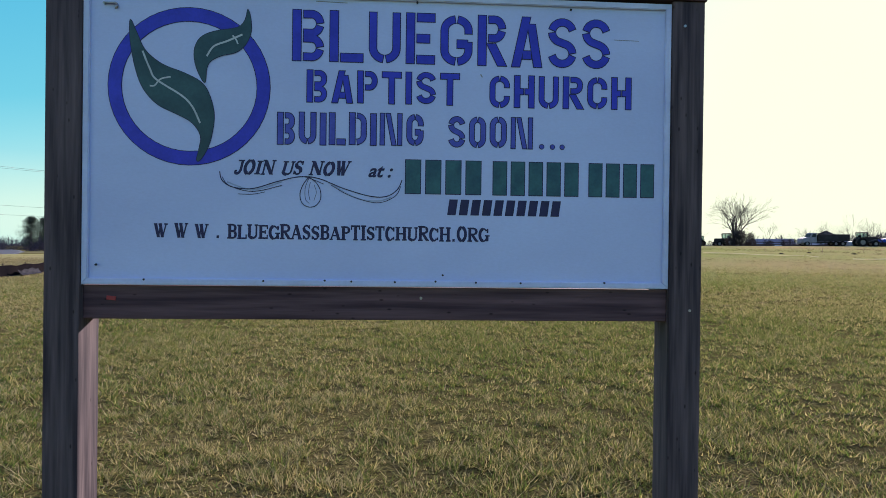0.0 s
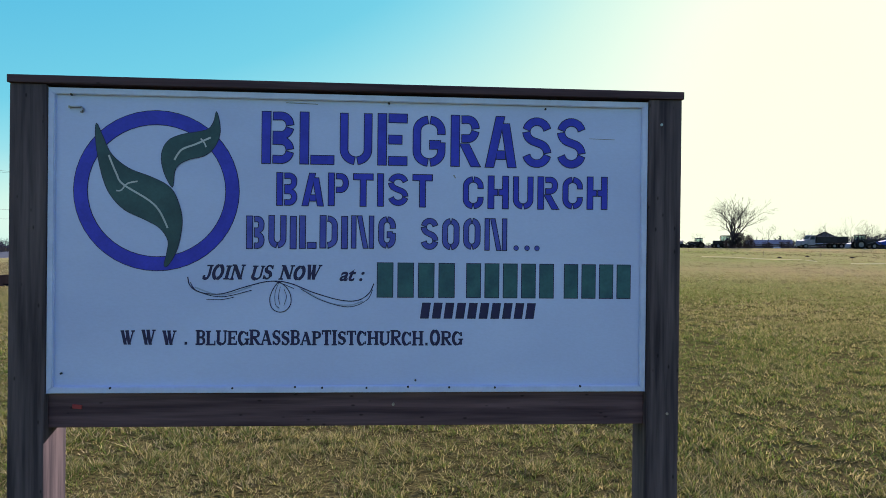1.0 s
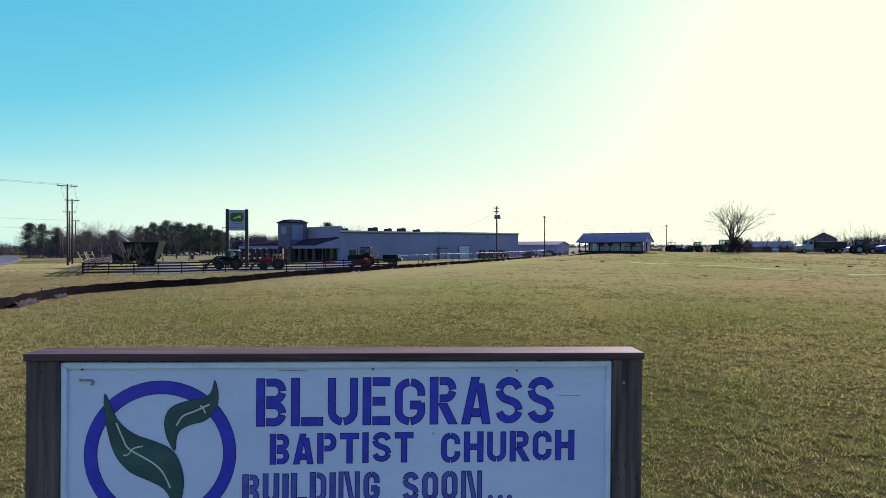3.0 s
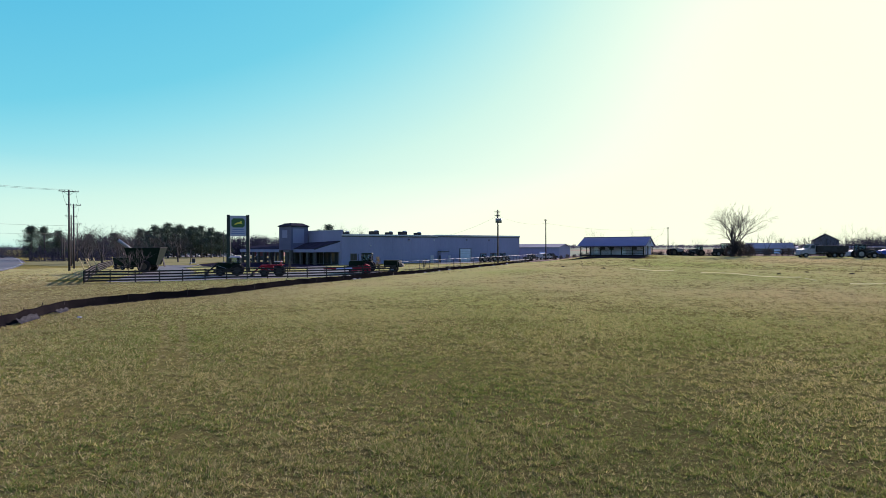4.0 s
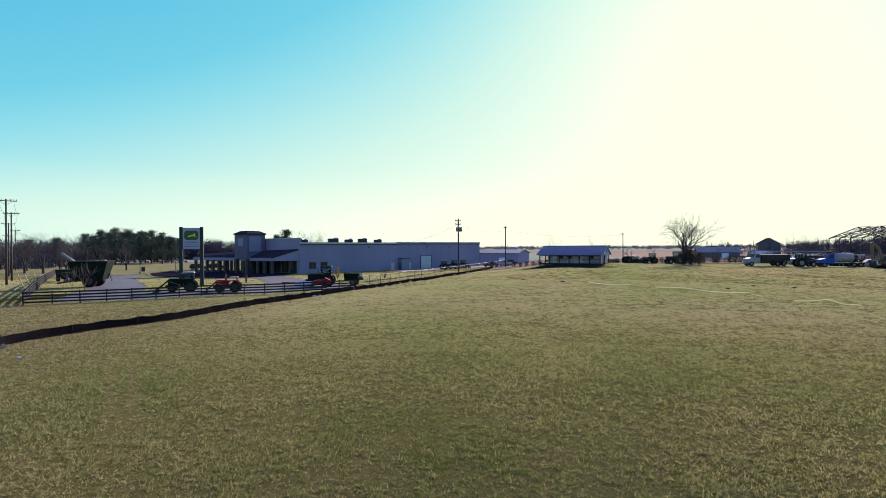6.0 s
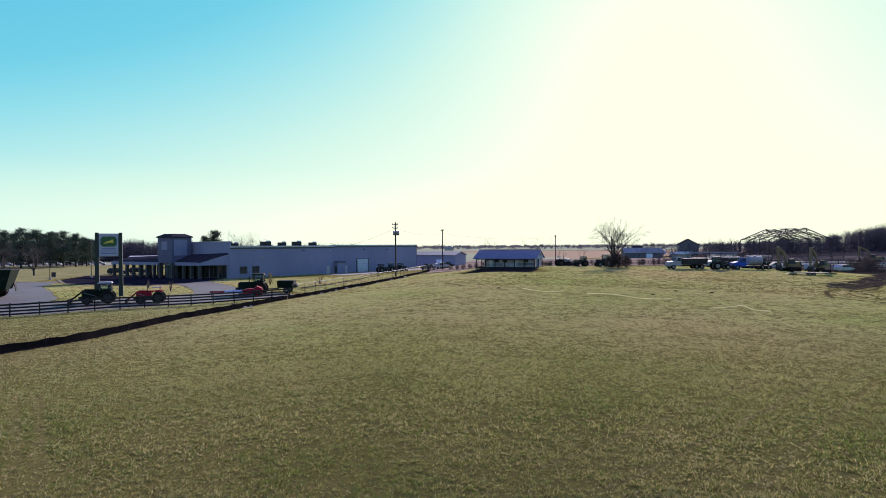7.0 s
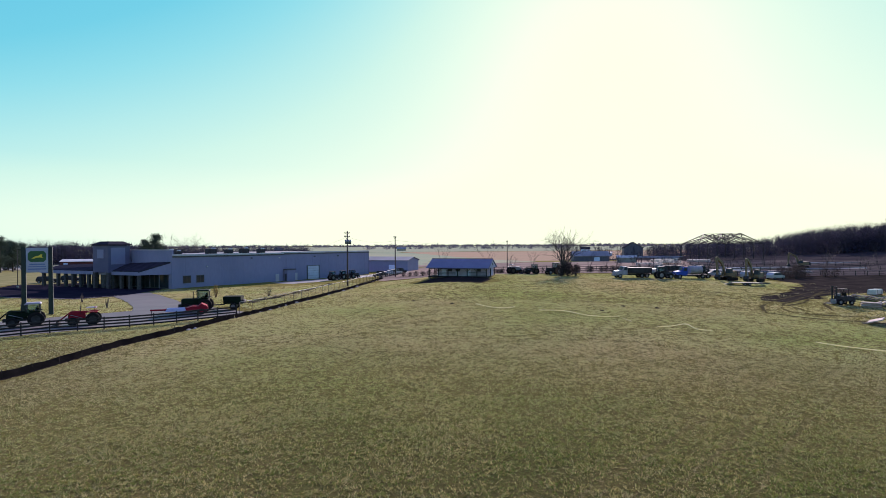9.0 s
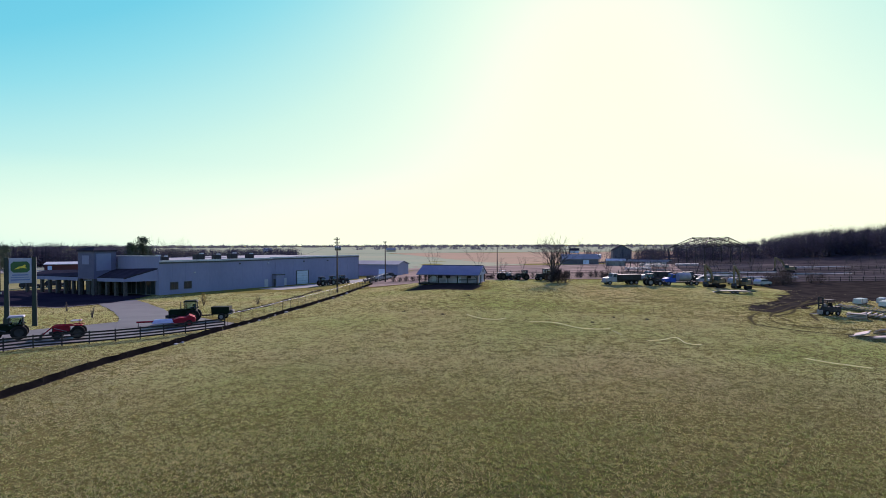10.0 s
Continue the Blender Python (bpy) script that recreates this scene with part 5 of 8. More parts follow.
# storefront under the canopy
for k in range(5):
    p = A_ + fd * (1.2 + k * 3.1) + fo * 0.06
    q = p + fd * 2.8
    fr = part("storefront", prism(bm_new(), [tuple(x) for x in (p, q, q - fo * 0.1, p - fo * 0.1)], GROUND0, 2.85, "z"), M["dark_trim"], dealer, "dark storefront window bay")
    for j in range(2):
        a, b = p + fd * (0.12 + j * 1.36) + fo * 0.03, p + fd * (1.3 + j * 1.36) + fo * 0.03
        part("pane", prism(bm_new(), [tuple(x) for x in (a, b, b - fo * 0.02, a - fo * 0.02)], GROUND0 + 0.25, 2.7, "z"), M["glass"], fr)

# lot, drive, apron, verge
ribbon("machinery_lot", [(-41, 67.5), (-36, 69.5), (-24, 76), (-12.5, 81), (-8.6, 83.6)], lambda t: 15.0, M["asphalt"], 0.03, 0.2, 8, label="grey asphalt machinery lot behind the board fence", category="lot", kind="structure")
ribbon("side_drive", [(-40, 73), (-41, 80), (-50, 97), (-59.5, 114), (-65, 133)], 7.5, M["asphalt"], 0.035, 0.15, 6, label="pale asphalt side drive beyond the lot", category="drive", kind="structure")
ribbon("drive", [(-16.5, 80), (-18.6, 90), (-22.2, 101), (-27.0, 113), (-31, 122)], 7.2, M["asphalt"], 0.05, 0.12, 8, label="asphalt drive from the lot to the entrance", category="drive", kind="structure")
FORECOURT = [(-26.6, 133), (-27.8, 127), (-30.6, 118.5), (-36.8, 110.5), (-49, 118.8), (-56, 125), (-64, 140), (-66, 158), (-52, 160), (-38, 146)]
patch("dealer_lawn", [(-66.5, 134), (-67, 159), (-52, 162), (-52, 200), (-96, 256), (-160, 264), (-190, 262), (-120, 150), (-92, 128)], M["dry_lawn"], 0.05, 6.0, label="dry tan lawn between the dealership and the pines", category="lawn", kind="structure")
patch("far_lot", [(-96, 256), (-160, 264), (-172, 284), (-100, 286)], M["concrete"], 0.11, 8.0, label="pale gravel car lot beyond the pines", category="lot", kind="structure")
patch("forecourt", FORECOURT, M["shaded_asphalt"], 0.06, label="asphalt forecourt before the entrance canopy, building shade in its colour", category="forecourt", kind="structure")
ribbon("kerb", [(-31.4, 116.6), (-36.8, 110.1), (-49.2, 118.4), (-56.4, 124.6), (-64.4, 139.6)], 0.32, M["concrete"], 0.14, 0, 2, label="pale concrete kerb round the forecourt", category="kerb", kind="structure")
ribbon("rear_drive", [(-2, 141), (8, 149), (26, 163), (44, 185)], 8.5, M["concrete"], 0.04, 0.3, 6, label="pale gravel drive beside the long wall", category="drive", kind="structure")
ribbon("ditch", [(-6, 92), (1, 108), (6, 122), (10, 133)], 1.6, M["dirt"], 0.03, 0.5, 4, label="dark worn ditch in the grass by the wire fence", category="ditch", kind="structure")
# pylon sign of the dealer
SG = Vector((-32.6, 85.2))
sg_turn = 14.0
pyl = root("dealer_sign", pose(SG.x, SG.y, gz(SG.x, SG.y), 0, 0, sg_turn), "tall pale emblem sign between two dark green posts", "sign")
for sx in (-1.46, 1.46):
    part("post", tb(bm_new(), (sx, 0, 4.55), (0.56, 0.42, 9.3), (0.8, 0.95), bev=0.03), M["post_green"], pyl, "dark green sign post")
cab = part("sign_cabinet", tb(bm_new(), (0, 0, 7.42), (2.42, 0.34, 3.3), bev=0.04), M["sign_face"], pyl, "pale sign cabinet")
bm = prism(bm_new(), [(-1.0, 7.5), (-0.72, 7.18), (0.72, 7.18), (1.0, 7.5), (1.0, 8.32), (0.72, 8.64), (-0.72, 8.64), (-1.0, 8.32)], -0.186, -0.172, "y")
part("emblem_field", bm, M["sign_green"], cab, "dark green rounded emblem")
bm = prism(bm_new(), [(-0.62, 7.62), (-0.35, 7.84), (-0.1, 7.98), (0.2, 8.02), (0.42, 8.22), (0.6, 8.14), (0.52, 7.94), (0.68, 7.70), (0.3, 7.78), (-0.05, 7.74), (-0.3, 7.64)], -0.200, -0.188, "y")
part("emblem_shape", bm, M["sign_yellow"], cab, "plain yellow shape")
for z, h, w_ in ((6.86, 0.16, 1.7), (6.55, 0.10, 1.9), (6.22, 0.16, 2.0)):
    part("lettering_bar", tb(bm_new(), (0, -0.18, z), (w_, 0.012, h)), M["sign_bar"], cab, "plain bar in place of lettering")


# ---- machines ----
def wheel(parent, x, y, r, w, rim, name="wheel"):
    hub = part(name, cy(bm_new(), (x, y - w * 0.3, r), (x, y + w * 0.3, r), r * 0.56, r * 0.56, 14), rim, parent, "painted wheel rim")
    bm, n = bm_new(), 18
    prof = [(0.56, -0.5), (0.86, -0.52), (0.98, -0.38), (1.0, 0), (0.98, 0.38), (0.86, 0.52), (0.56, 0.5)]
    rings = [[bm.verts.new((x + math.cos(2 * math.pi * k / n) * r * a, y + w * b, r + math.sin(2 * math.pi * k / n) * r * a * (1.0 if k % 2 else 0.975))) for a, b in prof] for k in range(n)]
    for k in range(n):
        for j in range(len(prof) - 1):
            bm.faces.new((rings[k][j], rings[(k + 1) % n][j], rings[(k + 1) % n][j + 1], rings[k][j + 1]))
    bmesh.ops.recalc_face_normals(bm, faces=bm.faces)
    part("tyre", bm, M["black"], hub, "black lugged tyre")
    return hub


def tractor(m, paint, rim, label, cab=True, loader=False, s=1.0, group="", white_roof=False):
    t = root("tractor", m @ Matrix.Scale(s, 4), label, "tractor", group)
    part("hood", tb(bm_new(), (1.15, 0, 1.35), (1.9, 0.78, 0.75), (0.96, 0.82), (-0.03, 0), bev=0.06), paint, t, "painted engine hood")
    part("grille", tb(bm_new(), (2.13, 0, 1.32), (0.06, 0.6, 0.6), bev=0.01), M["dark_metal"], t)
    part("chassis", tb(bm_new(), (0.45, 0, 0.85), (3.2, 0.5, 0.4), bev=0.03), M["dark_metal"], t)
    part("front_weight", tb(bm_new(), (2.3, 0, 0.8), (0.4, 0.7, 0.4), bev=0.03), M["dark_metal"], t)
    part("exhaust", cy(bm_new(), (0.7, 0.42, 1.6), (0.7, 0.42, 2.7), 0.05, 0.045, 8), M["dark_metal"], t)
    for sy in (-1, 1):
        wheel(t, -0.75, sy * 0.85, 0.86, 0.46, rim, "rear_wheel")
        wheel(t, 1.55, sy * 0.82, 0.58, 0.34, rim, "front_wheel")
        part("fender", tb(bm_new(), (-0.7, sy * 0.85, 1.82), (1.3, 0.5, 0.1), (0.8, 1), bev=0.03), paint, t)
    if cab:
        cabf = part("cab", tb(bm_new(), (-0.45, 0, 1.45), (1.4, 1.5, 0.5), (1, 1), bev=0.04), paint, t)
        for x, y in ((0.2, 0.68), (0.2, -0.68), (-1.1, 0.68), (-1.1, -0.68)):
            part("cab_pillar", tb(bm_new(), (x, y, 2.15), (0.09, 0.09, 1.0), bev=0.01), M["dark_metal"], cabf)
        for y_ in (-0.66, 0.66):
            part("side_glass", tb(bm_new(), (-0.45, y_, 2.15), (1.18, 0.012, 0.92)), M["clear_glass"], cabf)
        for x_ in (-1.08, 0.18):
            part("end_glass", tb(bm_new(), (x_, 0, 2.15), (0.012, 1.24, 0.92)), M["clear_glass"], cabf)
        part("seat", tb(bm_new(), (-0.75, 0, 1.95), (0.45, 0.5, 0.75), (0.5, 0.9), (-0.1, 0), bev=0.05), M["black"], cabf)
        part("steering_wheel", tube(bm_new(), [(0.05 + 0.1 * math.sin(a), 0.2 * math.cos(a), 1.98 + 0.12 * math.sin(a)) for a in [k * math.pi / 5 for k in range(11)]], 0.02, 5), M["black"], cabf)
        for sy in (-1, 1):
            part("mirror", tb(bm_new(), (0.28, sy * 0.86, 2.3), (0.05, 0.16, 0.26), bev=0.01), M["dark_metal"], cabf)
        part("cab_roof", tb(bm_new(), (-0.45, 0, 2.74), (1.65, 1.6, 0.2), (0.85, 0.85), bev=0.05), M["white_metal"] if white_roof else paint, cabf, "rounded cab roof")
        for sy in (-1, 1):
            part("work_lamp", cy(bm_new(), (0.32, sy * 0.6, 2.62), (0.40, sy * 0.6, 2.62), 0.07, 0.07, 8), M["white_metal"], cabf)
    else:
        part("seat", tb(bm_new(), (-0.55, 0, 1.55), (0.5, 0.5, 0.5), (0.9, 0.9), bev=0.05), M["black"], t)
        part("roll_bar", tube(bm_new(), [(-0.95, -0.6, 1.3), (-0.95, -0.6, 2.45), (-0.95, 0.6, 2.45), (-0.95, 0.6, 1.3)], 0.045), paint, t)
        part("canopy", tb(bm_new(), (-0.5, 0, 2.35), (1.2, 1.3, 0.1), bev=0.03), M["white_metal"], t, "pale flat canopy")
    if loader:
        for sy in (-1, 1):
            part("loader_arm", tube(bm_new(), [(-0.1, sy * 0.55, 1.75), (1.9, sy * 0.55, 1.85), (3.3, sy * 0.55, 0.6)], 0.08), paint, t)
            part("loader_ram", tube(bm_new(), [(0.5, sy * 0.55, 1.0), (1.9, sy * 0.55, 1.5)], 0.04), M["galv"], t)
        part("bucket", prism(bm_new(), [(3.2, 0.1), (4.05, 0.1), (3.45, 0.32), (3.35, 0.85), (3.2, 0.85)], -0.95, 0.95, "y"), M["dark_metal"], t, "worn loader bucket")
    return t


gp = "machines in the lot"
tractor(at(-29.0, 73.6, 196), M["green_metal"], M["dark_metal"], "green cab tractor with front loader and white roof", True, True, 0.95, gp, True)
tractor(at(-22.9, 73.0, 190), M["red_metal"], M["dark_metal"], "small red loader tractor with pale canopy behind the fence", False, True, 0.86, gp)
tractor(at(-12.1, 82.6, 180), M["green_metal"], M["yellow_metal"], "green cab tractor with yellow wheels coupled to a red implement", True, False, 1.08, gp)


def mower(m):
    t = root("red_implement", m, "long red mower implement with pale drawbar on the lot", "farm implement", gp)
    part("frame", tb(bm_new(), (0, 0, 0.75), (3.4, 1.1, 0.35), bev=0.04), M["red_metal"], t)
    part("housing", prism(bm_new(), [(-1.6, 0.45), (1.2, 0.45), (0.9, 0.95), (0.2, 1.15), (-0.5, 1.1), (-0.9, 1.45), (-1.6, 1.1)], -1.0, 1.0, "y"), M["red_metal"], t, "bent red sheet housing")
    part("drawbar", tube(bm_new(), [(1.5, 0.2, 0.7), (5.2, 0.9, 0.85)], 0.11), M["red_metal"], t)
    part("shield", tb(bm_new(), (2.2, 0.3, 0.75), (2.6, 1.5, 0.4), (0.8, 0.7), bev=0.04), M["lilac_board"], t, "pale bent shield")
    part("jack", tube(bm_new(), [(5.0, 0.9, 0.85), (5.0, 0.9, 0.05)], 0.05), M["dark_metal"], t)
    for sy in (-1, 1):
        wheel(t, -0.9, sy * 1.25, 0.42, 0.28, M["red_metal"])


mower(at(-12.3, 79.4, 187))


def spreader(m):
    t = root("manure_spreader", m, "dark green box spreader on two wheels behind the fence", "farm implement", gp)
    part("box", tb(bm_new(), (0, 0, 1.35), (2.4, 1.5, 1.1), (1.05, 1.2), bev=0.03), M["green_metal"], t, "dark green box")
    part("tongue", tube(bm_new(), [(1.2, 0, 0.7), (3.4, 0, 0.6)], 0.09), M["dark_metal"], t)
    part("beater", cy(bm_new(), (-1.35, -0.7, 1.1), (-1.35, 0.7, 1.1), 0.3, 0.3, 10), M["dark_metal"], t)
    for sy in (-1, 1):
        wheel(t, -0.2, sy * 0.95, 0.5, 0.3, M["grey_metal"])


spreader(at(-7.8, 84.2, 170))


def grain_cart(m):
    t = root("grain_cart", m, "large dark green grain cart with a raised pale auger", "farm implement", gp)
    hop = part("hopper", tb(bm_new(), (0, 0, 2.45), (3.7, 2.0, 2.6), (1.42, 1.3), bev=0.04), M["green_metal"], t, "flared dark green hopper")
    for x in (-1.5, -0.5, 0.5, 1.5):
        part("rib", tb(bm_new(), (x * 1.2, -1.18, 2.75), (0.1, 0.08, 1.95), rot=(10, 0, 0)), M["green_metal"], hop)
    part("rim", tb(bm_new(), (0, 0, 3.78), (5.35, 2.7, 0.1), bev=0.02), M["dark_metal"], hop)
    part("auger", tube(bm_new(), [(2.2, -0.6, 0.8), (2.7, -0.8, 3.7)], 0.26, 10), M["green_metal"], t)
    part("auger_spout", tube(bm_new(), [(2.6, -0.8, 3.6), (4.4, -0.9, 4.95)], 0.24, 10), M["galv"], t, "bare metal auger spout")
    part("ladder", tb(bm_new(), (-2.1, -1.0, 2.0), (0.08, 0.5, 2.4), rot=(0, 12, 0)), M["dark_metal"], t)
    part("chassis", tb(bm_new(), (0.6, 0, 1.0), (4.6, 0.5, 0.35), bev=0.03), M["dark_metal"], t)
    part("tongue", tube(bm_new(), [(2.6, 0, 0.9), (4.6, 0, 0.6)], 0.12), M["dark_metal"], t)
    for sy in (-1, 1):
        wheel(t, -0.3, sy * 1.35, 0.95, 0.6, M["yellow_metal"])


grain_cart(at(-48.5, 87.2, 186) @ Matrix.Scale(1.06, 4))


def gate_frame(m, k):
    t = root("timber_panel", m, "pale new timber panel leaning at the end of the lot", "timber panel", "leaning timber panels")
    for x in (-0.45, 0.45):
        part("rail", tb(bm_new(), (x, 0, 1.25), (0.12, 0.06, 2.6), rot=(0, -24, 0)), M["pale_timber"], t)
    for z in (0.5, 2.0):
        part("slat", tb(bm_new(), (-0.55 * (z - 1.25) * 0.8, 0.06, z), (1.0, 0.04, 0.1)), M["pale_timber"], t)


for x, y, a, s in ((-64.5, 107, 140, 1.2), (-60.8, 102.5, 160, 1.0)):
    spreader(at(x, y, a) @ Matrix.Scale(s, 4))
gate_frame(at(-50.5, 75.5, 0), 0)
gate_frame(at(-53.0, 81.0, 0), 1)


def pickup(m, paint, label, kind="pickup", group=""):
    t = root(kind, m, label, kind, group)
    prof = {"pickup": [(-2.7, 0.5), (2.6, 0.5), (2.7, 0.95), (1.15, 1.12), (0.5, 1.8), (-0.75, 1.84), (-0.95, 1.1), (-2.7, 1.08)],
            "suv": [(-2.3, 0.45), (2.25, 0.45), (2.35, 0.95), (1.15, 1.1), (0.55, 1.72), (-1.9, 1.74), (-2.3, 1.15)]}[kind]
    bm = prism(bm_new(), prof, -0.9, 0.9, "y")
    bmesh.ops.bevel(bm, geom=list(bm.edges), offset=0.05, segments=2, affect='EDGES')
    body = part("body", bm, paint, t, "painted body")
    for sy in (-1, 1):
        pts = [(0.95, 1.17), (0.46, 1.7), (-0.65, 1.72), (-0.78, 1.17)] if kind == "pickup" else [(0.95, 1.15), (0.5, 1.63), (-1.8, 1.65), (-2.05, 1.2)]
        part("side_window", prism(bm_new(), pts, sy * 0.905, sy * 0.915, "y"), M["cab_glass"], body)
        for x in (1.65, -1.6):
            wheel(t, x, sy * 0.8, 0.37, 0.24, M["grey_metal"])
        part("headlamp", tb(bm_new(), (prof[2][0] - 0.02, sy * 0.65, 0.85), (0.08, 0.3, 0.16), bev=0.02), M["white_metal"], body)
    part("windscreen", tb(bm_new(), (0.86, 0, 1.46), (0.04, 1.5, 0.62), rot=(0, -46, 0)), M["cab_glass"], body)
    return t


# parked behind the building and along the drive
for x, y, a, p, k, lab in ((29.5, 158, 40, "white_metal", "pickup", "white pickup parked on the gravel drive"), (31.5, 163, 45, "silver_metal", "pickup", "silver pickup parked on the gravel drive"), (34, 168, 40, "dark_metal", "pickup", "dark pickup parked on the gravel drive"), (25.0, 151, 48, "dark_metal", "pickup", "dark pickup parked beside the long wall")):
    pickup(at(x, y, a), M[p], lab, k, "parked pickups")
for x, y, a in ((11.5, 147.5, 35), (14.5, 149.5, 35), (17.3, 151.5, 35)):
    tractor(at(x, y, a), M["dark_metal"], M["grey_metal"], "dark tractor parked in a row by the roller door", True, False, 0.85, "tractors by the long wall")
for k, (x, y, a, p) in enumerate(((-61.5, 165.5, 12, "dark_metal"), (-57.0, 168.5, 12, "dark_metal"), (-104.5, 262, 4, "silver_metal"), (-111.5, 264, 6, "white_metal"), (-118, 266, 2, "white_metal"), (-124, 266, 5, "silver_metal"), (-130.5, 268, 4, "white_metal"), (-139, 270, 6, "dark_metal"), (-145, 270, 3, "white_metal"), (-151, 272, 5, "silver_metal"), (-114, 277, 4, "white_metal"), (-121, 279, 6, "silver_metal"), (-134, 281, 4, "white_metal"))):
    pickup(at(x, y, a), M[p], {"white_metal": "white", "silver_metal": "silver", "dark_metal": "dark"}[p] + " car parked on the dealer's far lot", "suv", "cars on the far lot")


# ---- poles and wires ----
def utility_pole(x, y, high, turn, arms, label, extra=False, group="utility poles"):
    t = root("utility_pole", at(x, y, turn), label, "utility pole", group)
    part("shaft", cy(bm_new(), (0, 0, -0.3), (0, 0, high), 0.19, 0.12, 10), M["pole_wood"], t)
    for z, w in arms:
        arm = part("crossarm", tb(bm_new(), (0, 0.16, high - z), (w, 0.1, 0.13)), M["pole_wood"], t)
        for k in (-0.46, 0.46, -0.2, 0.2):
            part("insulator", cy(bm_new(), (w * k, 0.16, high - z + 0.06), (w * k, 0.16, high - z + 0.3), 0.06, 0.04, 8), M["grey_metal"], arm)
        for sx in (-1, 1):
            part("brace", tube(bm_new(), [(sx * w * 0.3, 0.1, high - z), (0, 0.1, high - z - 0.7)], 0.025), M["dark_metal"], arm)
    if extra:
        for dx in (-0.42, 0.0, 0.42):
            part("transformer", cy(bm_new(), (dx * 1.25, -0.42, high - 3.0), (dx * 1.25, -0.42, high - 2.0), 0.24, 0.24, 12), M["grey_metal"], t, "grey transformer can")
        part("conduit", tube(bm_new(), [(0.2, 0.05, 0), (0.2, 0.05, high - 3.4)], 0.04), M["dark_metal"], t)
    return t


utility_pole(-79.0, 47.0, 14.8, 10, ((0.3, 3.0),), "weathered wooden utility pole with crossarm beside the road")
UP = [(-66.2, 94.5, 14.4), (-77.5, 112.0, 13.6), (-92.0, 132.0, 12.6), (-118, 172, 12.5), (-150, 214, 12)]
for k, (x, y, h) in enumerate(UP):
    utility_pole(x, y, h, 38, ((0.25, 2.6),) if k else ((0.3, 3.0),), "weathered wooden utility pole with crossarm beside the road")
for x, y, h in ((-144, 192.7, 9.4), (-133, 186, 8.6), (-128, 180, 8.8)):
    utility_pole(x, y, h, 30, (), "bare slim wooden pole beyond the road verge")
utility_pole(12.7, 122.5, 12.4, 20, ((0.5, 1.4), (1.3, 1.4)), "wooden utility pole with transformers behind the wire fence", True)
utility_pole(29.0, 150.0, 11.6, 20, ((0.3, 1.0),), "slim wooden utility pole at the field's corner")
utility_pole(78.5, 186, 10.6, 0, ((0.4, 0.8),), "slim wooden utility pole beyond the pavilion")
utility_pole(88, 162, 9.0, 0, (), "bare wooden pole in the machinery yard")


def sagging(p, q, sag, r=0.02):
    return [(p[0] + (q[0] - p[0]) * k / 14, p[1] + (q[1] - p[1]) * k / 14, p[2] + (q[2] - p[2]) * k / 14 - sag * 4 * (k / 14) * (1 - k / 14)) for k in range(15)]


for off, drop, sag in ((-1.2, 0.1, 0.8), (1.2, 0.1, 0.8), (0.0, 6.4, 0.3), (0.1, 7.8, 0.4)):
    nodes = [(-79.0, 47.0, 14.8)] + UP
    for a, b in zip(nodes, nodes[1:]):
        bm = tube(bm_new(), sagging((a[0] + off, a[1], gz(a[0], a[1]) + a[2] - drop), (b[0] + off, b[1], gz(b[0], b[1]) + b[2] - drop), sag), 0.022, 4)
        solid("power_line", bm, M["wire"], label="thin sagging wire between the utility poles", category="wire", group="power lines")
for a, b, s in (((12.7, 122.5, 11.2), (29.0, 150, 10.6), 0.9), ((29, 150, 10.6), (78.5, 186, 10.2), 1.2), ((12.7, 122.5, 11.2), (0.0, 148, 7.0), 0.6)):
    solid("power_line", tube(bm_new(), sagging(a, b, s), 0.018, 4), M["wire"], label="thin sagging wire between the utility poles", category="wire", group="power lines")


def lamp_post(x, y, h, turn):
    t = root("lot_lamp", at(x, y, turn), "slim dark lamp post with a flat head on the dealer's lot", "street lamp", "lot lamps")
    part("shaft", cy(bm_new(), (0, 0, 0), (0, 0, h), 0.09, 0.06, 8), M["dark_metal"], t)
    part("head", tb(bm_new(), (0.55, 0, h), (0.9, 0.36, 0.14), bev=0.02), M["dark_metal"], t)
    part("footing", cy(bm_new(), (0, 0, 0), (0, 0, 0.6), 0.25, 0.25, 10), M["concrete"], t)


for x, y, h, a in ((-60.3, 146.7, 9.0, 0), (-67.4, 142.4, 4.2, 10), (-96, 158, 8, 0), (-79, 140, 7.0, 0)):
    lamp_post(x, y, h, a)
bx_sign = root("lot_box", at(-71.5, 152.9, 15), "small dark utility box on the grass verge", "utility box")
part("cabinet", tb(bm_new(), (0, 0, 0.75), (0.9, 0.6, 1.1), bev=0.03), M["dark_metal"], bx_sign)
part("foot", tb(bm_new(), (0, 0, 0.1), (1.0, 0.7, 0.2)), M["concrete"], bx_sign)


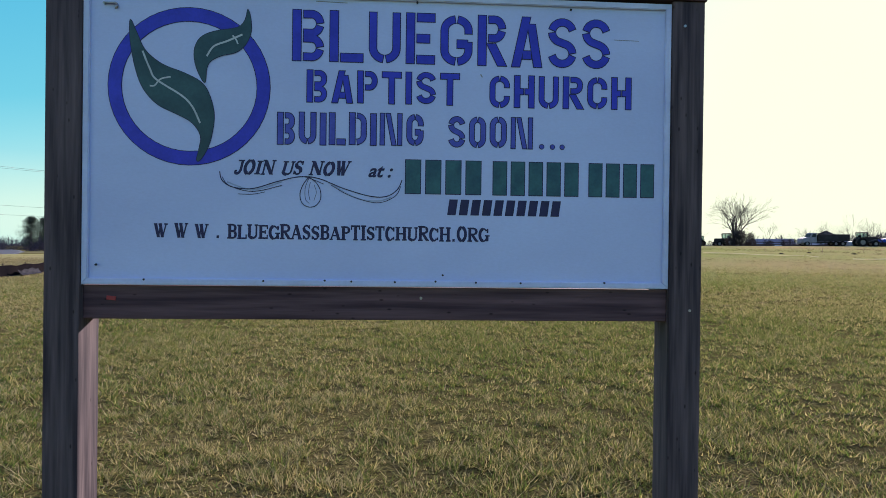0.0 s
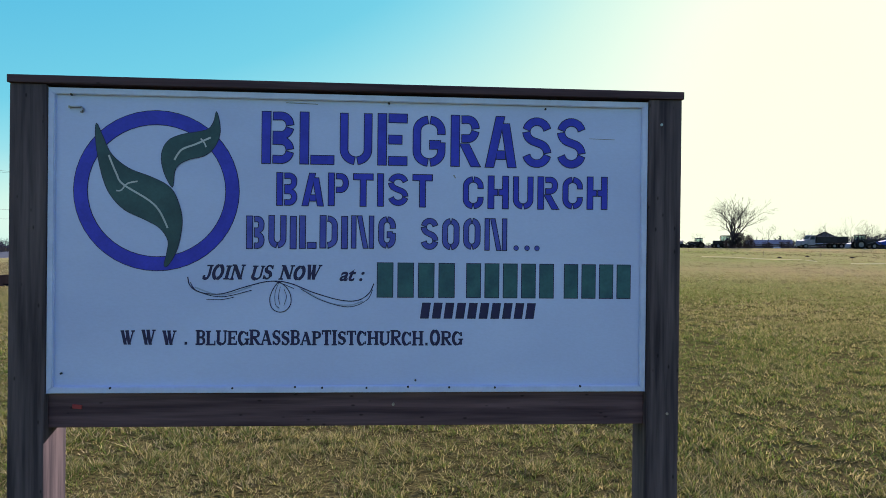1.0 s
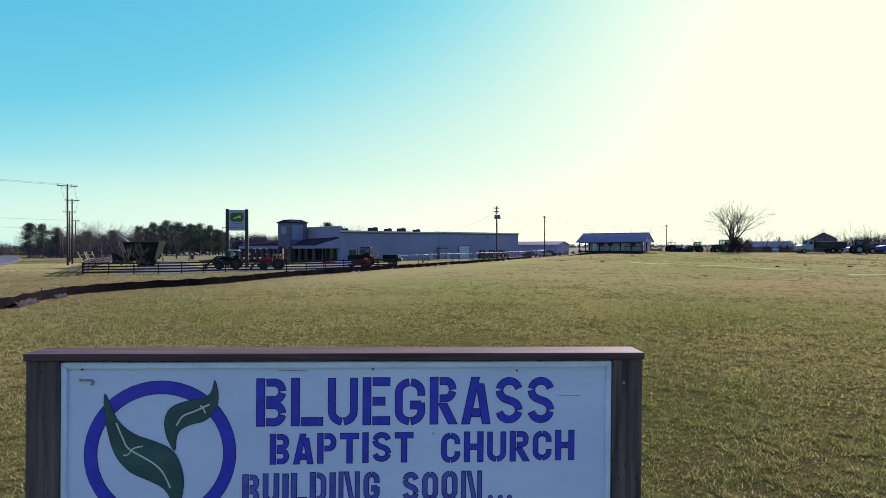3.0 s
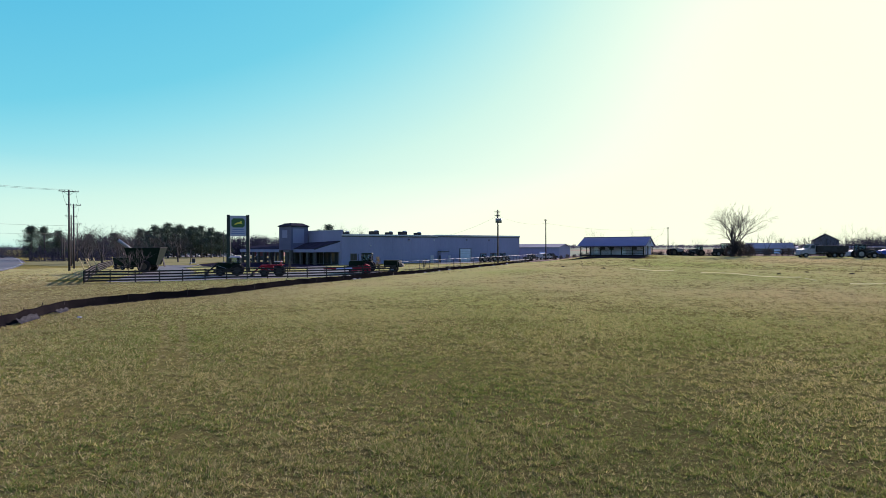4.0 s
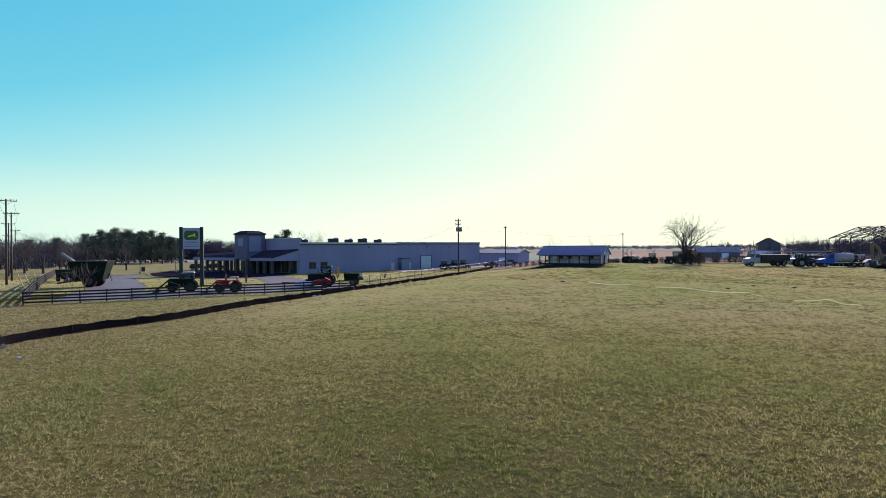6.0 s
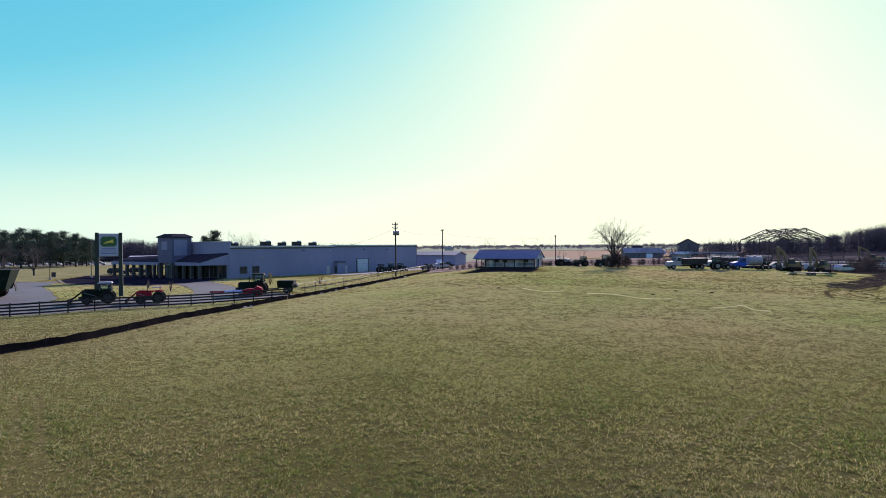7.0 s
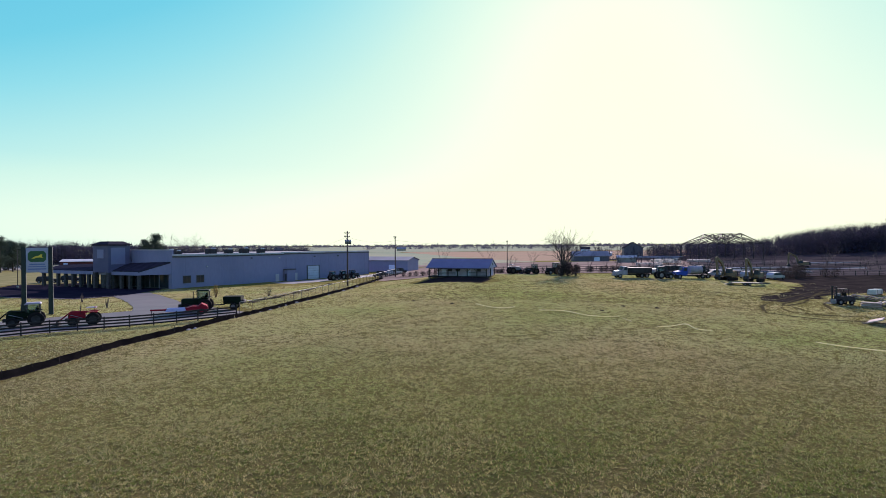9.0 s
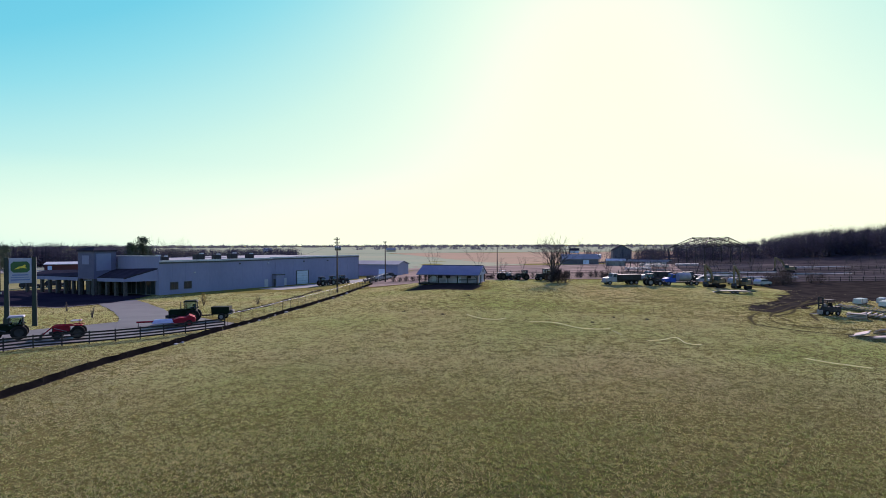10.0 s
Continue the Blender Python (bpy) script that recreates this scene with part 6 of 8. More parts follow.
def plastic_sheet(x, y, long, turn, seed):
    """An added crumpled flap against the black fence, standing for its folded fabric and sheen."""
    r = random.Random(seed)
    bm, rows = bm_new(), []
    for i in range(15):
        row = []
        for j in range(6):
            u, v = (i / 14 - 0.5) * long, j / 5
            k = noise.noise(Vector((u * 2.2, v * 2.5, seed)))
            row.append(bm.verts.new((u, -0.2 * (1 - v) ** 1.5 - 0.04 + 0.08 * k, 0.04 + 0.34 * v * (0.8 + 0.5 * k) + r.uniform(-0.015, 0.015))))
        rows.append(row)
    for a, b in zip(rows, rows[1:]):
        for j in range(5):
            bm.faces.new((a[j], b[j], b[j + 1], a[j + 1]))
    ob = solid("plastic_sheet", bm, M["plastic"], at(x, y, turn), "added crumpled flap standing for the silt fence's folded fabric", "plastic sheet", "litter along the fence")
    ob.modifiers.new("thick", 'SOLIDIFY').thickness = 0.004


plastic_sheet(-22.75, 29.2, 2.4, 106, 3)
plastic_sheet(-23.75, 33.2, 1.6, 104, 8)

# ---- pavilion ----
PU = Vector((0.839, -0.545))
pav_m = pose(30.2, 117.0, 0, 0, 0, math.degrees(math.atan2(PU.y, PU.x)))
pav = root("pavilion", pav_m, "open timber pavilion with blue-grey gable roof beyond the lawn", "pavilion")
PB, PE, PR, PL, PD = 2.25, 4.40, 6.05, 13.4, 8.4      # floor, eave, ridge, length, depth
bm = bm_new()
prism(bm, [(-0.5, PE - 0.18), (PD / 2, PR), (PD + 0.5, PE - 0.18), (PD + 0.5, PE - 0.34), (PD / 2, PR - 0.18), (-0.5, PE - 0.34)], -0.5, PL + 0.5, "x")
roof = part("roof", bm, M["roof_blue"], pav, "blue-grey standing-seam metal roof")
for k in range(24):
    x = -0.4 + (PL + 0.8) * k / 23
    bm = bm_new()
    for a, b in (((x, -0.5, PE - 0.16), (x, PD / 2, PR + 0.02)), ((x, PD + 0.5, PE - 0.16), (x, PD / 2, PR + 0.02))):
        tube(bm, [a, b], 0.012, 4)
    part("roof_seam", bm, M["roof_blue"], roof)
part("ridge_cap", tube(bm_new(), [(-0.5, PD / 2, PR + 0.03), (PL + 0.5, PD / 2, PR + 0.03)], 0.09), M["dark_trim"], roof)
for x in (-0.3, PL + 0.3):
    part("gable", prism(bm_new(), [(0.1, PE - 0.3), (PD / 2, PR - 0.25), (PD - 0.1, PE - 0.3)], x - 0.05, x + 0.05, "x"), M["lilac_board"], pav, "pale lilac gable boarding")
part("gable_vent", tb(bm_new(), (PL + 0.37, PD / 2, PE + 0.55), (0.06, 0.9, 0.6)), M["dark_trim"], pav)
part("deck", tb(bm_new(), (PL / 2, PD / 2, PB - 0.1), (PL + 0.2, PD + 0.2, 0.3)), M["fence_dark"], pav, "dark raised deck")
for k in range(7):
    part("pier", tb(bm_new(), (0.1 + (PL - 0.2) * k / 6, 0.3, PB - 0.7), (0.4, 0.4, 1.0)), M["concrete"], pav)
for k in range(7):
    x = 0.1 + (PL - 0.2) * k / 6
    p = part("post", tb(bm_new(), (x, 0.1, (PB + PE - 0.34) / 2), (0.18, 0.18, PE - PB - 0.3)), M["fence_dark"], pav, "dark timber post")
    for sx in (-1, 1):
        if 0 <= k + sx <= 6:
            part("brace", tube(bm_new(), [(x + sx * 0.08, 0.1, PE - 1.0), (x + sx * 0.65, 0.1, PE - 0.45)], 0.05), M["fence_dark"], p)
for y in (PD / 2, PD - 0.1):
    part("post", tb(bm_new(), (PL - 0.1, y, (PB + PE - 0.34) / 2), (0.18, 0.18, PE - PB - 0.3)), M["fence_dark"], pav)
    part("post", tb(bm_new(), (0.1, y, (PB + PE - 0.34) / 2), (0.18, 0.18, PE - PB - 0.3)), M["fence_dark"], pav)
part("beam", tb(bm_new(), (PL / 2, 0.1, PE - 0.34), (PL, 0.14, 0.24)), M["fence_dark"], pav)
part("inner_wall", tb(bm_new(), (PL / 2 + 0.7, 1.6, (PB + PE) / 2 - 0.1), (PL - 1.8, 0.16, PE - PB - 0.2)), M["lilac_board"], pav, "pale boarded inner wall")
part("inner_wall", tb(bm_new(), (PL - 0.35, 5.6, (PB + PE) / 2 - 0.1), (0.16, 5.2, PE - PB - 0.2)), M["lilac_board"], pav, "pale boarded inner wall")
for x, w_, h_ in ((3.1, 0.9, 1.9), (8.9, 0.9, 1.9)):
    part("door", tb(bm_new(), (x, 1.49, PB + h_ / 2 + 0.1), (w_, 0.08, h_)), M["trim_white"], pav, "white door")
for x in (4.6, 6.4, 11.2):
    part("window", tb(bm_new(), (x, 1.50, PB + 1.45), (0.9, 0.06, 0.8)), M["water_dark"], pav)
for z in (0.35, 0.62, 0.9):
    part("handrail", tb(bm_new(), (PL - 2.2, 0.1, PB + z), (4.0, 0.05, 0.09)), M["fence_dark"], pav)
    part("handrail", tb(bm_new(), (2.2 + 2.1, 0.1, PB + z), (3.9, 0.05, 0.06)), M["fence_dark"], pav)
# the pad's dark colour paints the roof's cast shadow on bare earth
patch("earth_pad", [(30.8, 116.4), (42.4, 109.0), (36.6, 100.4), (25.1, 108.6)], M["shadow_soil"], 0.05, 2.0, label="bare earth pad before the pavilion, roof shadow in its dark colour", category="pad", kind="structure")


# ---- sheds and barns ----
def gable_building(name, m, length, depth, eave, ridge, wall_mat, roof_mat, label, doors=(), category="shed"):
    """A simple gabled building: x along the ridge, y away; doors are (x, width, height) in its front."""
    t = root(name, m, label, category)
    part("wall", prism(bm_new(), [(0, -0.6), (depth, -0.6), (depth, eave), (depth / 2, ridge), (0, eave)], 0, length, "x"), wall_mat, t)
    part("roof", prism(bm_new(), [(-0.4, eave - 0.12), (depth / 2, ridge + 0.12), (depth + 0.4, eave - 0.12), (depth + 0.4, eave + 0.06), (depth / 2, ridge + 0.32), (-0.4, eave + 0.06)], -0.4, length + 0.4, "x"), roof_mat, t)
    for x, w_, h_ in doors:
        part("door", tb(bm_new(), (x, -0.05, h_ / 2), (w_, 0.12, h_)), M["trim_white"], t, "pale door")
    return t


gable_building("metal_shed", at(10.5, 204, -35.5), 36.0, 10.0, 4.2, 5.1, M["siding"], M["roof_pale"], "long low grey metal shed with pale roof", ((30, 2.4, 2.6),))
gable_building("black_barn", at(208.5, 281, 60), 14.0, 11.0, 6.0, 9.2, M["barn_black"], M["roof_dark"], "tall black board barn with a steep gable", ((6, 1.6, 3.0),), "barn")
gable_building("low_shed", at(143, 250, -20), 18.5, 9.0, 2.6, 4.9, M["barn_black"], M["roof_pale"], "long low shed with a pale worn roof", ((12, 3.0, 2.2),))
gable_building("small_shed", at(152, 224, -28), 8.5, 5.0, 2.3, 3.1, M["grey_metal"], M["white_roof"], "small shed with a white metal roof")
gable_building("red_barn", at(-100.5, 284.0, 8), 14.5, 11.0, 2.7, 3.4, M["barn_red"], M["white_roof"], "dark red barn with a white metal roof", ((2.0, 1.6, 2.0),), "barn")
gable_building("far_house", at(330, 560, -30), 11.0, 8.0, 3.0, 5.4, M["trim_white"], M["roof_dark"], "white far house by the fields", (), "house")
gable_building("far_house", at(150, 760, -10), 13.0, 9.0, 3.0, 5.0, M["tan_wall"], M["roof_pale"], "long white far house by the fields", (), "house")
gable_building("far_house", at(-20, 820, 5), 12.0, 9.0, 3.2, 5.4, M["trim_white"], M["roof_pale"], "long pale far house by the fields", (), "house")
gable_building("far_house", at(210, 330, -25), 8.0, 6.0, 2.6, 3.0, M["trim_white"], M["white_roof"], "low white far shed in the field", (), "house")


def steel_frame(m, bays, gap, span, eave, ridge, label, name="steel_frame"):
    """Bare portal frames with trusses, tied by purlins: no roof on them."""
    t = root(name, m, label, "steel frame")
    for k in range(bays):
        x = k * gap
        bm = bm_new()
        for y in (0, span):
            tb(bm, (x, y, eave / 2), (0.28, 0.28, eave))
        tube(bm, [(x, 0, eave), (x, span / 2, ridge), (x, span, eave)], 0.2, 5)
        tube(bm, [(x, 0, eave - 0.2), (x, span / 2, ridge - 1.5), (x, span, eave - 0.2)], 0.14, 5)
        for j in range(1, 8):
            f = j / 8
            z = eave + (ridge - eave) * (1 - abs(2 * f - 1))
            zb = eave - 0.2 + (ridge - 1.3 - eave) * (1 - abs(2 * f - 1))
            tube(bm, [(x, span * (f - 0.06), zb), (x, span * f, z), (x, span * (f + 0.06), zb)], 0.07, 4)
        part("portal_frame", bm, M["rusty"], t, "dark steel portal frame")
    for j in range(17):
        f = j / 16
        z = eave + (ridge - eave) * (1 - abs(2 * f - 1)) + 0.15
        part("purlin", tube(bm_new(), [(0, span * f, z), ((bays - 1) * gap, span * f, z)], 0.11, 4), M["rusty"], t)
    for k in range(0, bays - 1, 2):
        for y in (0, span):
            part("roof_brace", tube(bm_new(), [(k * gap, y, eave + 0.1), ((k + 2) * gap, span / 2, ridge + 0.1)], 0.2, 4), M["rusty"], t)
            part("roof_brace", tube(bm_new(), [((k + 2) * gap, y, eave + 0.1), (k * gap, span / 2, ridge + 0.1)], 0.2, 4), M["rusty"], t)
    for k in range(bays - 1):
        for y in (0, span):
            part("brace", tube(bm_new(), [(k * gap, y, 0.5), ((k + 1) * gap, y, eave)], 0.05, 4), M["rusty"], t)


steel_frame(at(189.6, 225, -90), 5, 5.75, 27.0, 8.2, 13.1, "bare dark steel frame of a large unroofed hall")


def pipe_rack(m, label):
    t = root("pipe_rack", m, label, "storage rack", "storage racks")
    for x in (0, 5, 10, 15):
        part("upright", tb(bm_new(), (x, 0, 1.6), (0.15, 3.0, 3.2), (1, 0.5)), M["dark_metal"], t)
    for k in range(11):
        part("pipe", tube(bm_new(), [(-1, -1.8 + k * 0.36, 3.3 - abs(k - 5) * 0.05), (17, -1.8 + k * 0.36, 3.3 - abs(k - 5) * 0.05)], 0.1, 6), M["galv"], t)


for x, y, a, n in ((150, 190, -42, 5), (158, 197, -42, 6), (165, 186, -40, 4), (146, 181, -40, 4), (130, 172, -30, 3)):
    t = root("panel_stack", at(x, y, a), "stack of pale roof panels on dark trestles", "panel stack", "panel stacks")
    for j in range(n):
        part("panel", tb(bm_new(), (0.2 * (j % 2), 0.1 * (j % 3), 1.3 + 0.22 * j), (9.0, 2.2, 0.1), rot=(0, 0, (1, -1.5, 0.5)[j % 3])), M["white_roof"], t)
    for x_ in (-3.2, 0, 3.2):
        part("trestle", tb(bm_new(), (x_, 0, 0.6), (0.2, 2.0, 1.25)), M["dark_metal"], t)
pipe_rack(at(142, 196, -40), "low dark rack loaded with pale pipes")
pipe_rack(at(152, 206, -40), "low dark rack loaded with pale pipes")


# ---- vehicles of the yard ----
def lorry(m, paint, label, load, load_mat):
    t = root("lorry", m, label, "truck", "yard trucks")
    part("chassis", tb(bm_new(), (-0.4, 0, 0.75), (7.4, 0.9, 0.28)), M["dark_metal"], t)
    bm = prism(bm_new(), [(1.5, 0.7), (1.5, 2.55), (2.3, 2.6), (2.75, 1.75), (4.0, 1.55), (4.15, 0.7)], -1.05, 1.05, "y")
    bmesh.ops.bevel(bm, geom=list(bm.edges), offset=0.07, segments=2, affect='EDGES')
    cb = part("cab", bm, paint, t, "painted bonnet cab")
    part("windscreen", tb(bm_new(), (2.58, 0, 2.13), (0.04, 1.7, 0.72), rot=(0, -28, 0)), M["cab_glass"], cb)
    for sy in (-1, 1):
        part("side_window", prism(bm_new(), [(1.65, 1.75), (2.5, 1.75), (2.2, 2.4), (1.65, 2.4)], sy * 1.055, sy * 1.07, "y"), M["cab_glass"], cb)
        part("headlamp", tb(bm_new(), (4.13, sy * 0.8, 1.1), (0.1, 0.3, 0.25), bev=0.03), M["white_metal"], cb)
        wheel(t, 3.2, sy * 0.9, 0.5, 0.3, M["grey_metal"])
        for x in (-1.9, -3.1):
            wheel(t, x, sy * 0.85, 0.5, 0.45, M["grey_metal"])
    part("bumper", tb(bm_new(), (4.25, 0, 0.65), (0.18, 2.1, 0.3), bev=0.03), M["galv"], t)
    if load == "dump":
        part("dump_body", tb(bm_new(), (-1.5, 0, 1.65), (5.4, 2.2, 1.3), (1.03, 1.08), bev=0.04), load_mat, t, "dark steel dump body")
        part("cab_shield", tb(bm_new(), (1.35, 0, 2.5), (0.9, 2.0, 0.1)), load_mat, t)
    elif load == "tank":
        part("tank", cy(bm_new(), (-2.0, 0, 1.9), (0.7, 0, 1.9), 0.92, 0.92, 18), load_mat, t, "pale round tank")
        part("hatch", cy(bm_new(), (-0.7, 0, 2.75), (-0.7, 0, 3.0), 0.3, 0.3, 10), M["galv"], t)
    else:
        part("flat_bed", tb(bm_new(), (-1.5, 0, 1.05), (5.6, 2.3, 0.2)), load_mat, t, "dark flat bed")
        for x in (-3.6, -1.2, 0.8):
            part("crate", tb(bm_new(), (x, 0, 1.75), (1.6, 1.8, 1.2), (0.9, 0.9), bev=0.05), M["dark_metal"], t)
    return t


lorry(at(73.5, 103.5, 172), M["white_metal"], "white bonneted truck with a dark dump body", "dump", M["dark_metal"])
tractor(at(78.2, 99.2, 350), M["dark_metal"], M["grey_metal"], "dark loader tractor parked between the trucks", True, True, 0.95, "yard machines")
lorry(at(86.3, 99.6, 165), M["blue_metal"], "bright blue truck with a pale round tank", "tank", M["white_metal"])
lorry(at(93.5, 117.0, 170), M["white_metal"], "white truck with a dark load", "flat", M["dark_metal"])
lorry(at(103.5, 118.0, 10), M["dark_metal"], "dark truck standing among the yard machines", "flat", M["dark_metal"])
pickup(at(115.0, 104.2, 10), M["silver_metal"], "silver estate car at the end of the yard", "suv", "yard cars")
pickup(at(111.0, 108.6, 20), M["white_metal"], "white car in the machinery yard", "suv", "yard cars")
pickup(at(104.0, 112.0, 160), M["white_metal"], "white pickup in the machinery yard", "pickup", "yard cars")


def excavator(m, paint, label, fold=0.0):
    t = root("excavator", m, label, "excavator", "excavators")
    for sy in (-1, 1):
        pts = [(-1.7, 0.25), (-1.5, 0.0), (1.5, 0.0), (1.7, 0.25), (1.75, 0.5), (1.5, 0.75), (-1.5, 0.75), (-1.75, 0.5)]
        part("track", prism(bm_new(), pts, sy * 1.15 - 0.25, sy * 1.15 + 0.25, "y"), M["black"], t, "dark crawler track")
    part("turntable", cy(bm_new(), (0, 0, 0.7), (0, 0, 1.05), 0.8, 0.8, 14), M["dark_metal"], t)
    part("house", tb(bm_new(), (-0.6, 0, 1.6), (2.6, 2.3, 1.1), (0.95, 0.95), bev=0.07), paint, t)
    part("counterweight", tb(bm_new(), (-1.95, 0, 1.55), (0.5, 2.3, 1.0), bev=0.12), M["dark_metal"], t)
    cb = part("cab", tb(bm_new(), (0.55, 0.7, 1.9), (1.3, 0.9, 1.7), (0.8, 0.9), bev=0.06), paint, t)
    part("cab_glass", tb(bm_new(), (0.62, 0.7, 2.15), (1.25, 0.94, 0.9), (0.85, 0.95)), M["cab_glass"], cb)
    boom = part("boom", prism(bm_new(), [(0.5, 1.5), (1.0, 1.4), (1.95, 3.7), (4.0, 5.1), (3.75, 5.45), (1.5, 4.15)], -0.5, -0.1, "y"), paint, t, "bent boom")
    part("stick", prism(bm_new(), [(3.5, 5.45), (4.15, 5.3), (4.7 - fold, 1.4), (4.3 - fold, 1.4)], -0.45, -0.15, "y"), paint, t)
    part("boom_ram", tube(bm_new(), [(1.1, -0.3, 1.3), (1.9, -0.3, 3.3)], 0.08), M["galv"], t)
    part("bucket", prism(bm_new(), [(4.6 - fold, 1.5), (5.0 - fold, 0.9), (4.6 - fold, 0.3), (3.9 - fold, 0.5), (4.1 - fold, 1.3)], -0.75, 0.15, "y"), M["dark_metal"], t)


excavator(at(90.6, 94.0, 196) @ Matrix.Scale(0.95, 4), M["machine_tan"], "worn tan excavator with raised folded boom", 0.9)
excavator(at(95.2, 91.4, 203) @ Matrix.Scale(0.95, 4), M["machine_tan"], "worn tan excavator with raised folded boom", 0.5)
excavator(at(172.0, 145.0, 150), M["machine_tan"], "tan excavator parked far back in the yard", 0.4)


def trailer(m, label):
    t = root("flat_trailer", m, label, "trailer", "trailers")
    part("bed", tb(bm_new(), (0, 0, 0.55), (6.4, 2.4, 0.18), bev=0.02), M["trailer_bed"], t, "worn timber trailer bed")
    part("ramp", tb(bm_new(), (-3.95, 0, 0.30), (1.5, 2.3, 0.1), rot=(0, -15, 0)), M["trailer_bed"], t)
    part("drawbar", tube(bm_new(), [(3.2, -0.5, 0.5), (4.6, 0, 0.45), (3.2, 0.5, 0.5)], 0.07), M["dark_metal"], t)
    for sy in (-1, 1):
        for x in (-0.5, 0.4):
            wheel(t, x, sy * 1.34, 0.34, 0.24, M["grey_metal"])


trailer(at(83.4, 82.0, -38) @ Matrix.Scale(0.82, 4), "low flat trailer with a worn timber bed")


def forklift(m, label):
    t = root("forklift", m, label, "forklift")
    body = tb(bm_new(), (-0.35, 0, 0.95), (2.1, 1.3, 0.8), (0.9, 0.95), bev=0.06)
    part("body", body, M["dark_metal"], t)
    part("counterweight", tb(bm_new(), (-1.55, 0, 0.9), (0.5, 1.35, 0.9), (0.8, 1), bev=0.1), M["rusty"], t)
    cage = part("cage_roof", tb(bm_new(), (-0.25, 0, 2.36), (1.35, 1.15, 0.09), bev=0.02), M["dark_metal"], t, "flat overhead guard")
    for x, y in ((-0.85, 0.5), (-0.85, -0.5), (0.38, 0.5), (0.38, -0.5)):
        part("cage_post", tb(bm_new(), (x, y, 1.83), (0.08, 0.08, 1.0)), M["dark_metal"], cage)
    part("seat", tb(bm_new(), (-0.5, 0, 1.6), (0.5, 0.5, 0.6), (0.6, 0.9), bev=0.05), M["black"], t)
    part("dash", tb(bm_new(), (0.3, 0, 1.5), (0.2, 0.7, 0.5), bev=0.03), M["grey_metal"], t)
    mast = part("mast", tb(bm_new(), (1.02, 0.42, 1.45), (0.16, 0.13, 2.7)), M["dark_metal"], t, "tall steel lifting mast")
    part("mast_rail", tb(bm_new(), (1.02, -0.42, 1.45), (0.16, 0.13, 2.7)), M["dark_metal"], mast)
    for z in (0.5, 1.5, 2.74):
        part("crossbar", tb(bm_new(), (1.02, 0, z), (0.12, 0.72, 0.14)), M["dark_metal"], mast)
    part("carriage", tb(bm_new(), (1.16, 0, 0.55), (0.1, 1.1, 0.6)), M["grey_metal"], mast)
    for sy in (-1, 1):
        part("fork", tb(bm_new(), (1.8, sy * 0.32, 0.25), (1.2, 0.14, 0.06)), M["grey_metal"], t)
        wheel(t, 0.6, sy * 0.68, 0.46, 0.3, M["grey_metal"], "front_wheel")
        wheel(t, -1.15, sy * 0.66, 0.36, 0.26, M["grey_metal"], "rear_wheel")


forklift(at(74.6, 57.4, 166) @ Matrix.Scale(0.93, 4), "dark yard forklift with a tall mast on the lawn's edge")
tractor(at(64.0, 121.5, 180), M["dark_metal"], M["grey_metal"], "dark cab tractor behind the bare tree", True, False, 1.05, "yard machines")
tractor(at(55.5, 127.5, 10), M["grey_metal"], M["yellow_metal"], "grey loader tractor at the yard's edge", False, True, 1.0, "yard machines")
tractor(at(60.2, 126.0, 170), M["dark_metal"], M["yellow_metal"], "dark loader tractor at the yard's edge", True, True, 0.9, "yard machines")
tractor(at(99.0, 111.0, 30), M["dark_metal"], M["yellow_metal"], "dark tractor among the yard machines", True, True, 1.0, "yard machines")

# ---- stone slabs on pallets, hoses, stakes ----
def slab_row(p, q, gap, size, tilt, skew, label, seed, mat, name="slab_row"):
    """Slabs leaning one on the other along a line on the ground, on two timber bearers."""
    r = random.Random(seed)
    d = Vector((q[0] - p[0], q[1] - p[1]))
    n, turn = int(d.length / gap), math.degrees(math.atan2(d.y, d.x))
    t = root(name, at(p[0], p[1], turn), label, "stone slabs", "rows of stone slabs")
    w, long, thick = size
    base = gz(*p)
    for s in (-0.3, 0.3):
        part("bearer", tb(bm_new(), (d.length / 2, s * long, 0.09), (d.length + 0.4, 0.14, 0.16)), M["stake"], t)
    for k in range(n):
        x = (k + 0.5) * d.length / n
        f = x / d.length
        up = gz(p[0] + d.x * f, p[1] + d.y * f) - base
        a = tilt + r.uniform(-7, 7)
        z = up + 0.18 + abs(math.sin(radians(a))) * w / 2 + thick * 0.5
        part("slab", tb(bm_new(), (x, r.uniform(-0.15, 0.15), z), (w * r.uniform(0.88, 1.08), long * r.uniform(0.8, 1.06), thick * r.uniform(0.8, 1.2)), rot=(r.uniform(-3, 3), -a, skew + r.uniform(-5, 5)), bev=0.012), mat, t)
    return t


slab_row((82.6, 62.0), (84.6, 49.0), 0.5, (0.8, 1.5, 0.10), 30, 10, "long row of pale stone slabs leaning on timber bearers", 101, M["stone_slab"])
slab_row((78.4, 55.6), (79.6, 46.0), 0.66, (0.95, 1.7, 0.11), 26, 20, "row of grey and pale stone slabs leaning on timber bearers", 102, M["stone_slab"])
slab_row((89.5, 58.0), (91, 48.0), 0.6, (0.8, 1.6, 0.12), 30, -6, "row of pale stone slabs leaning on timber bearers", 104, M["stone_slab"])


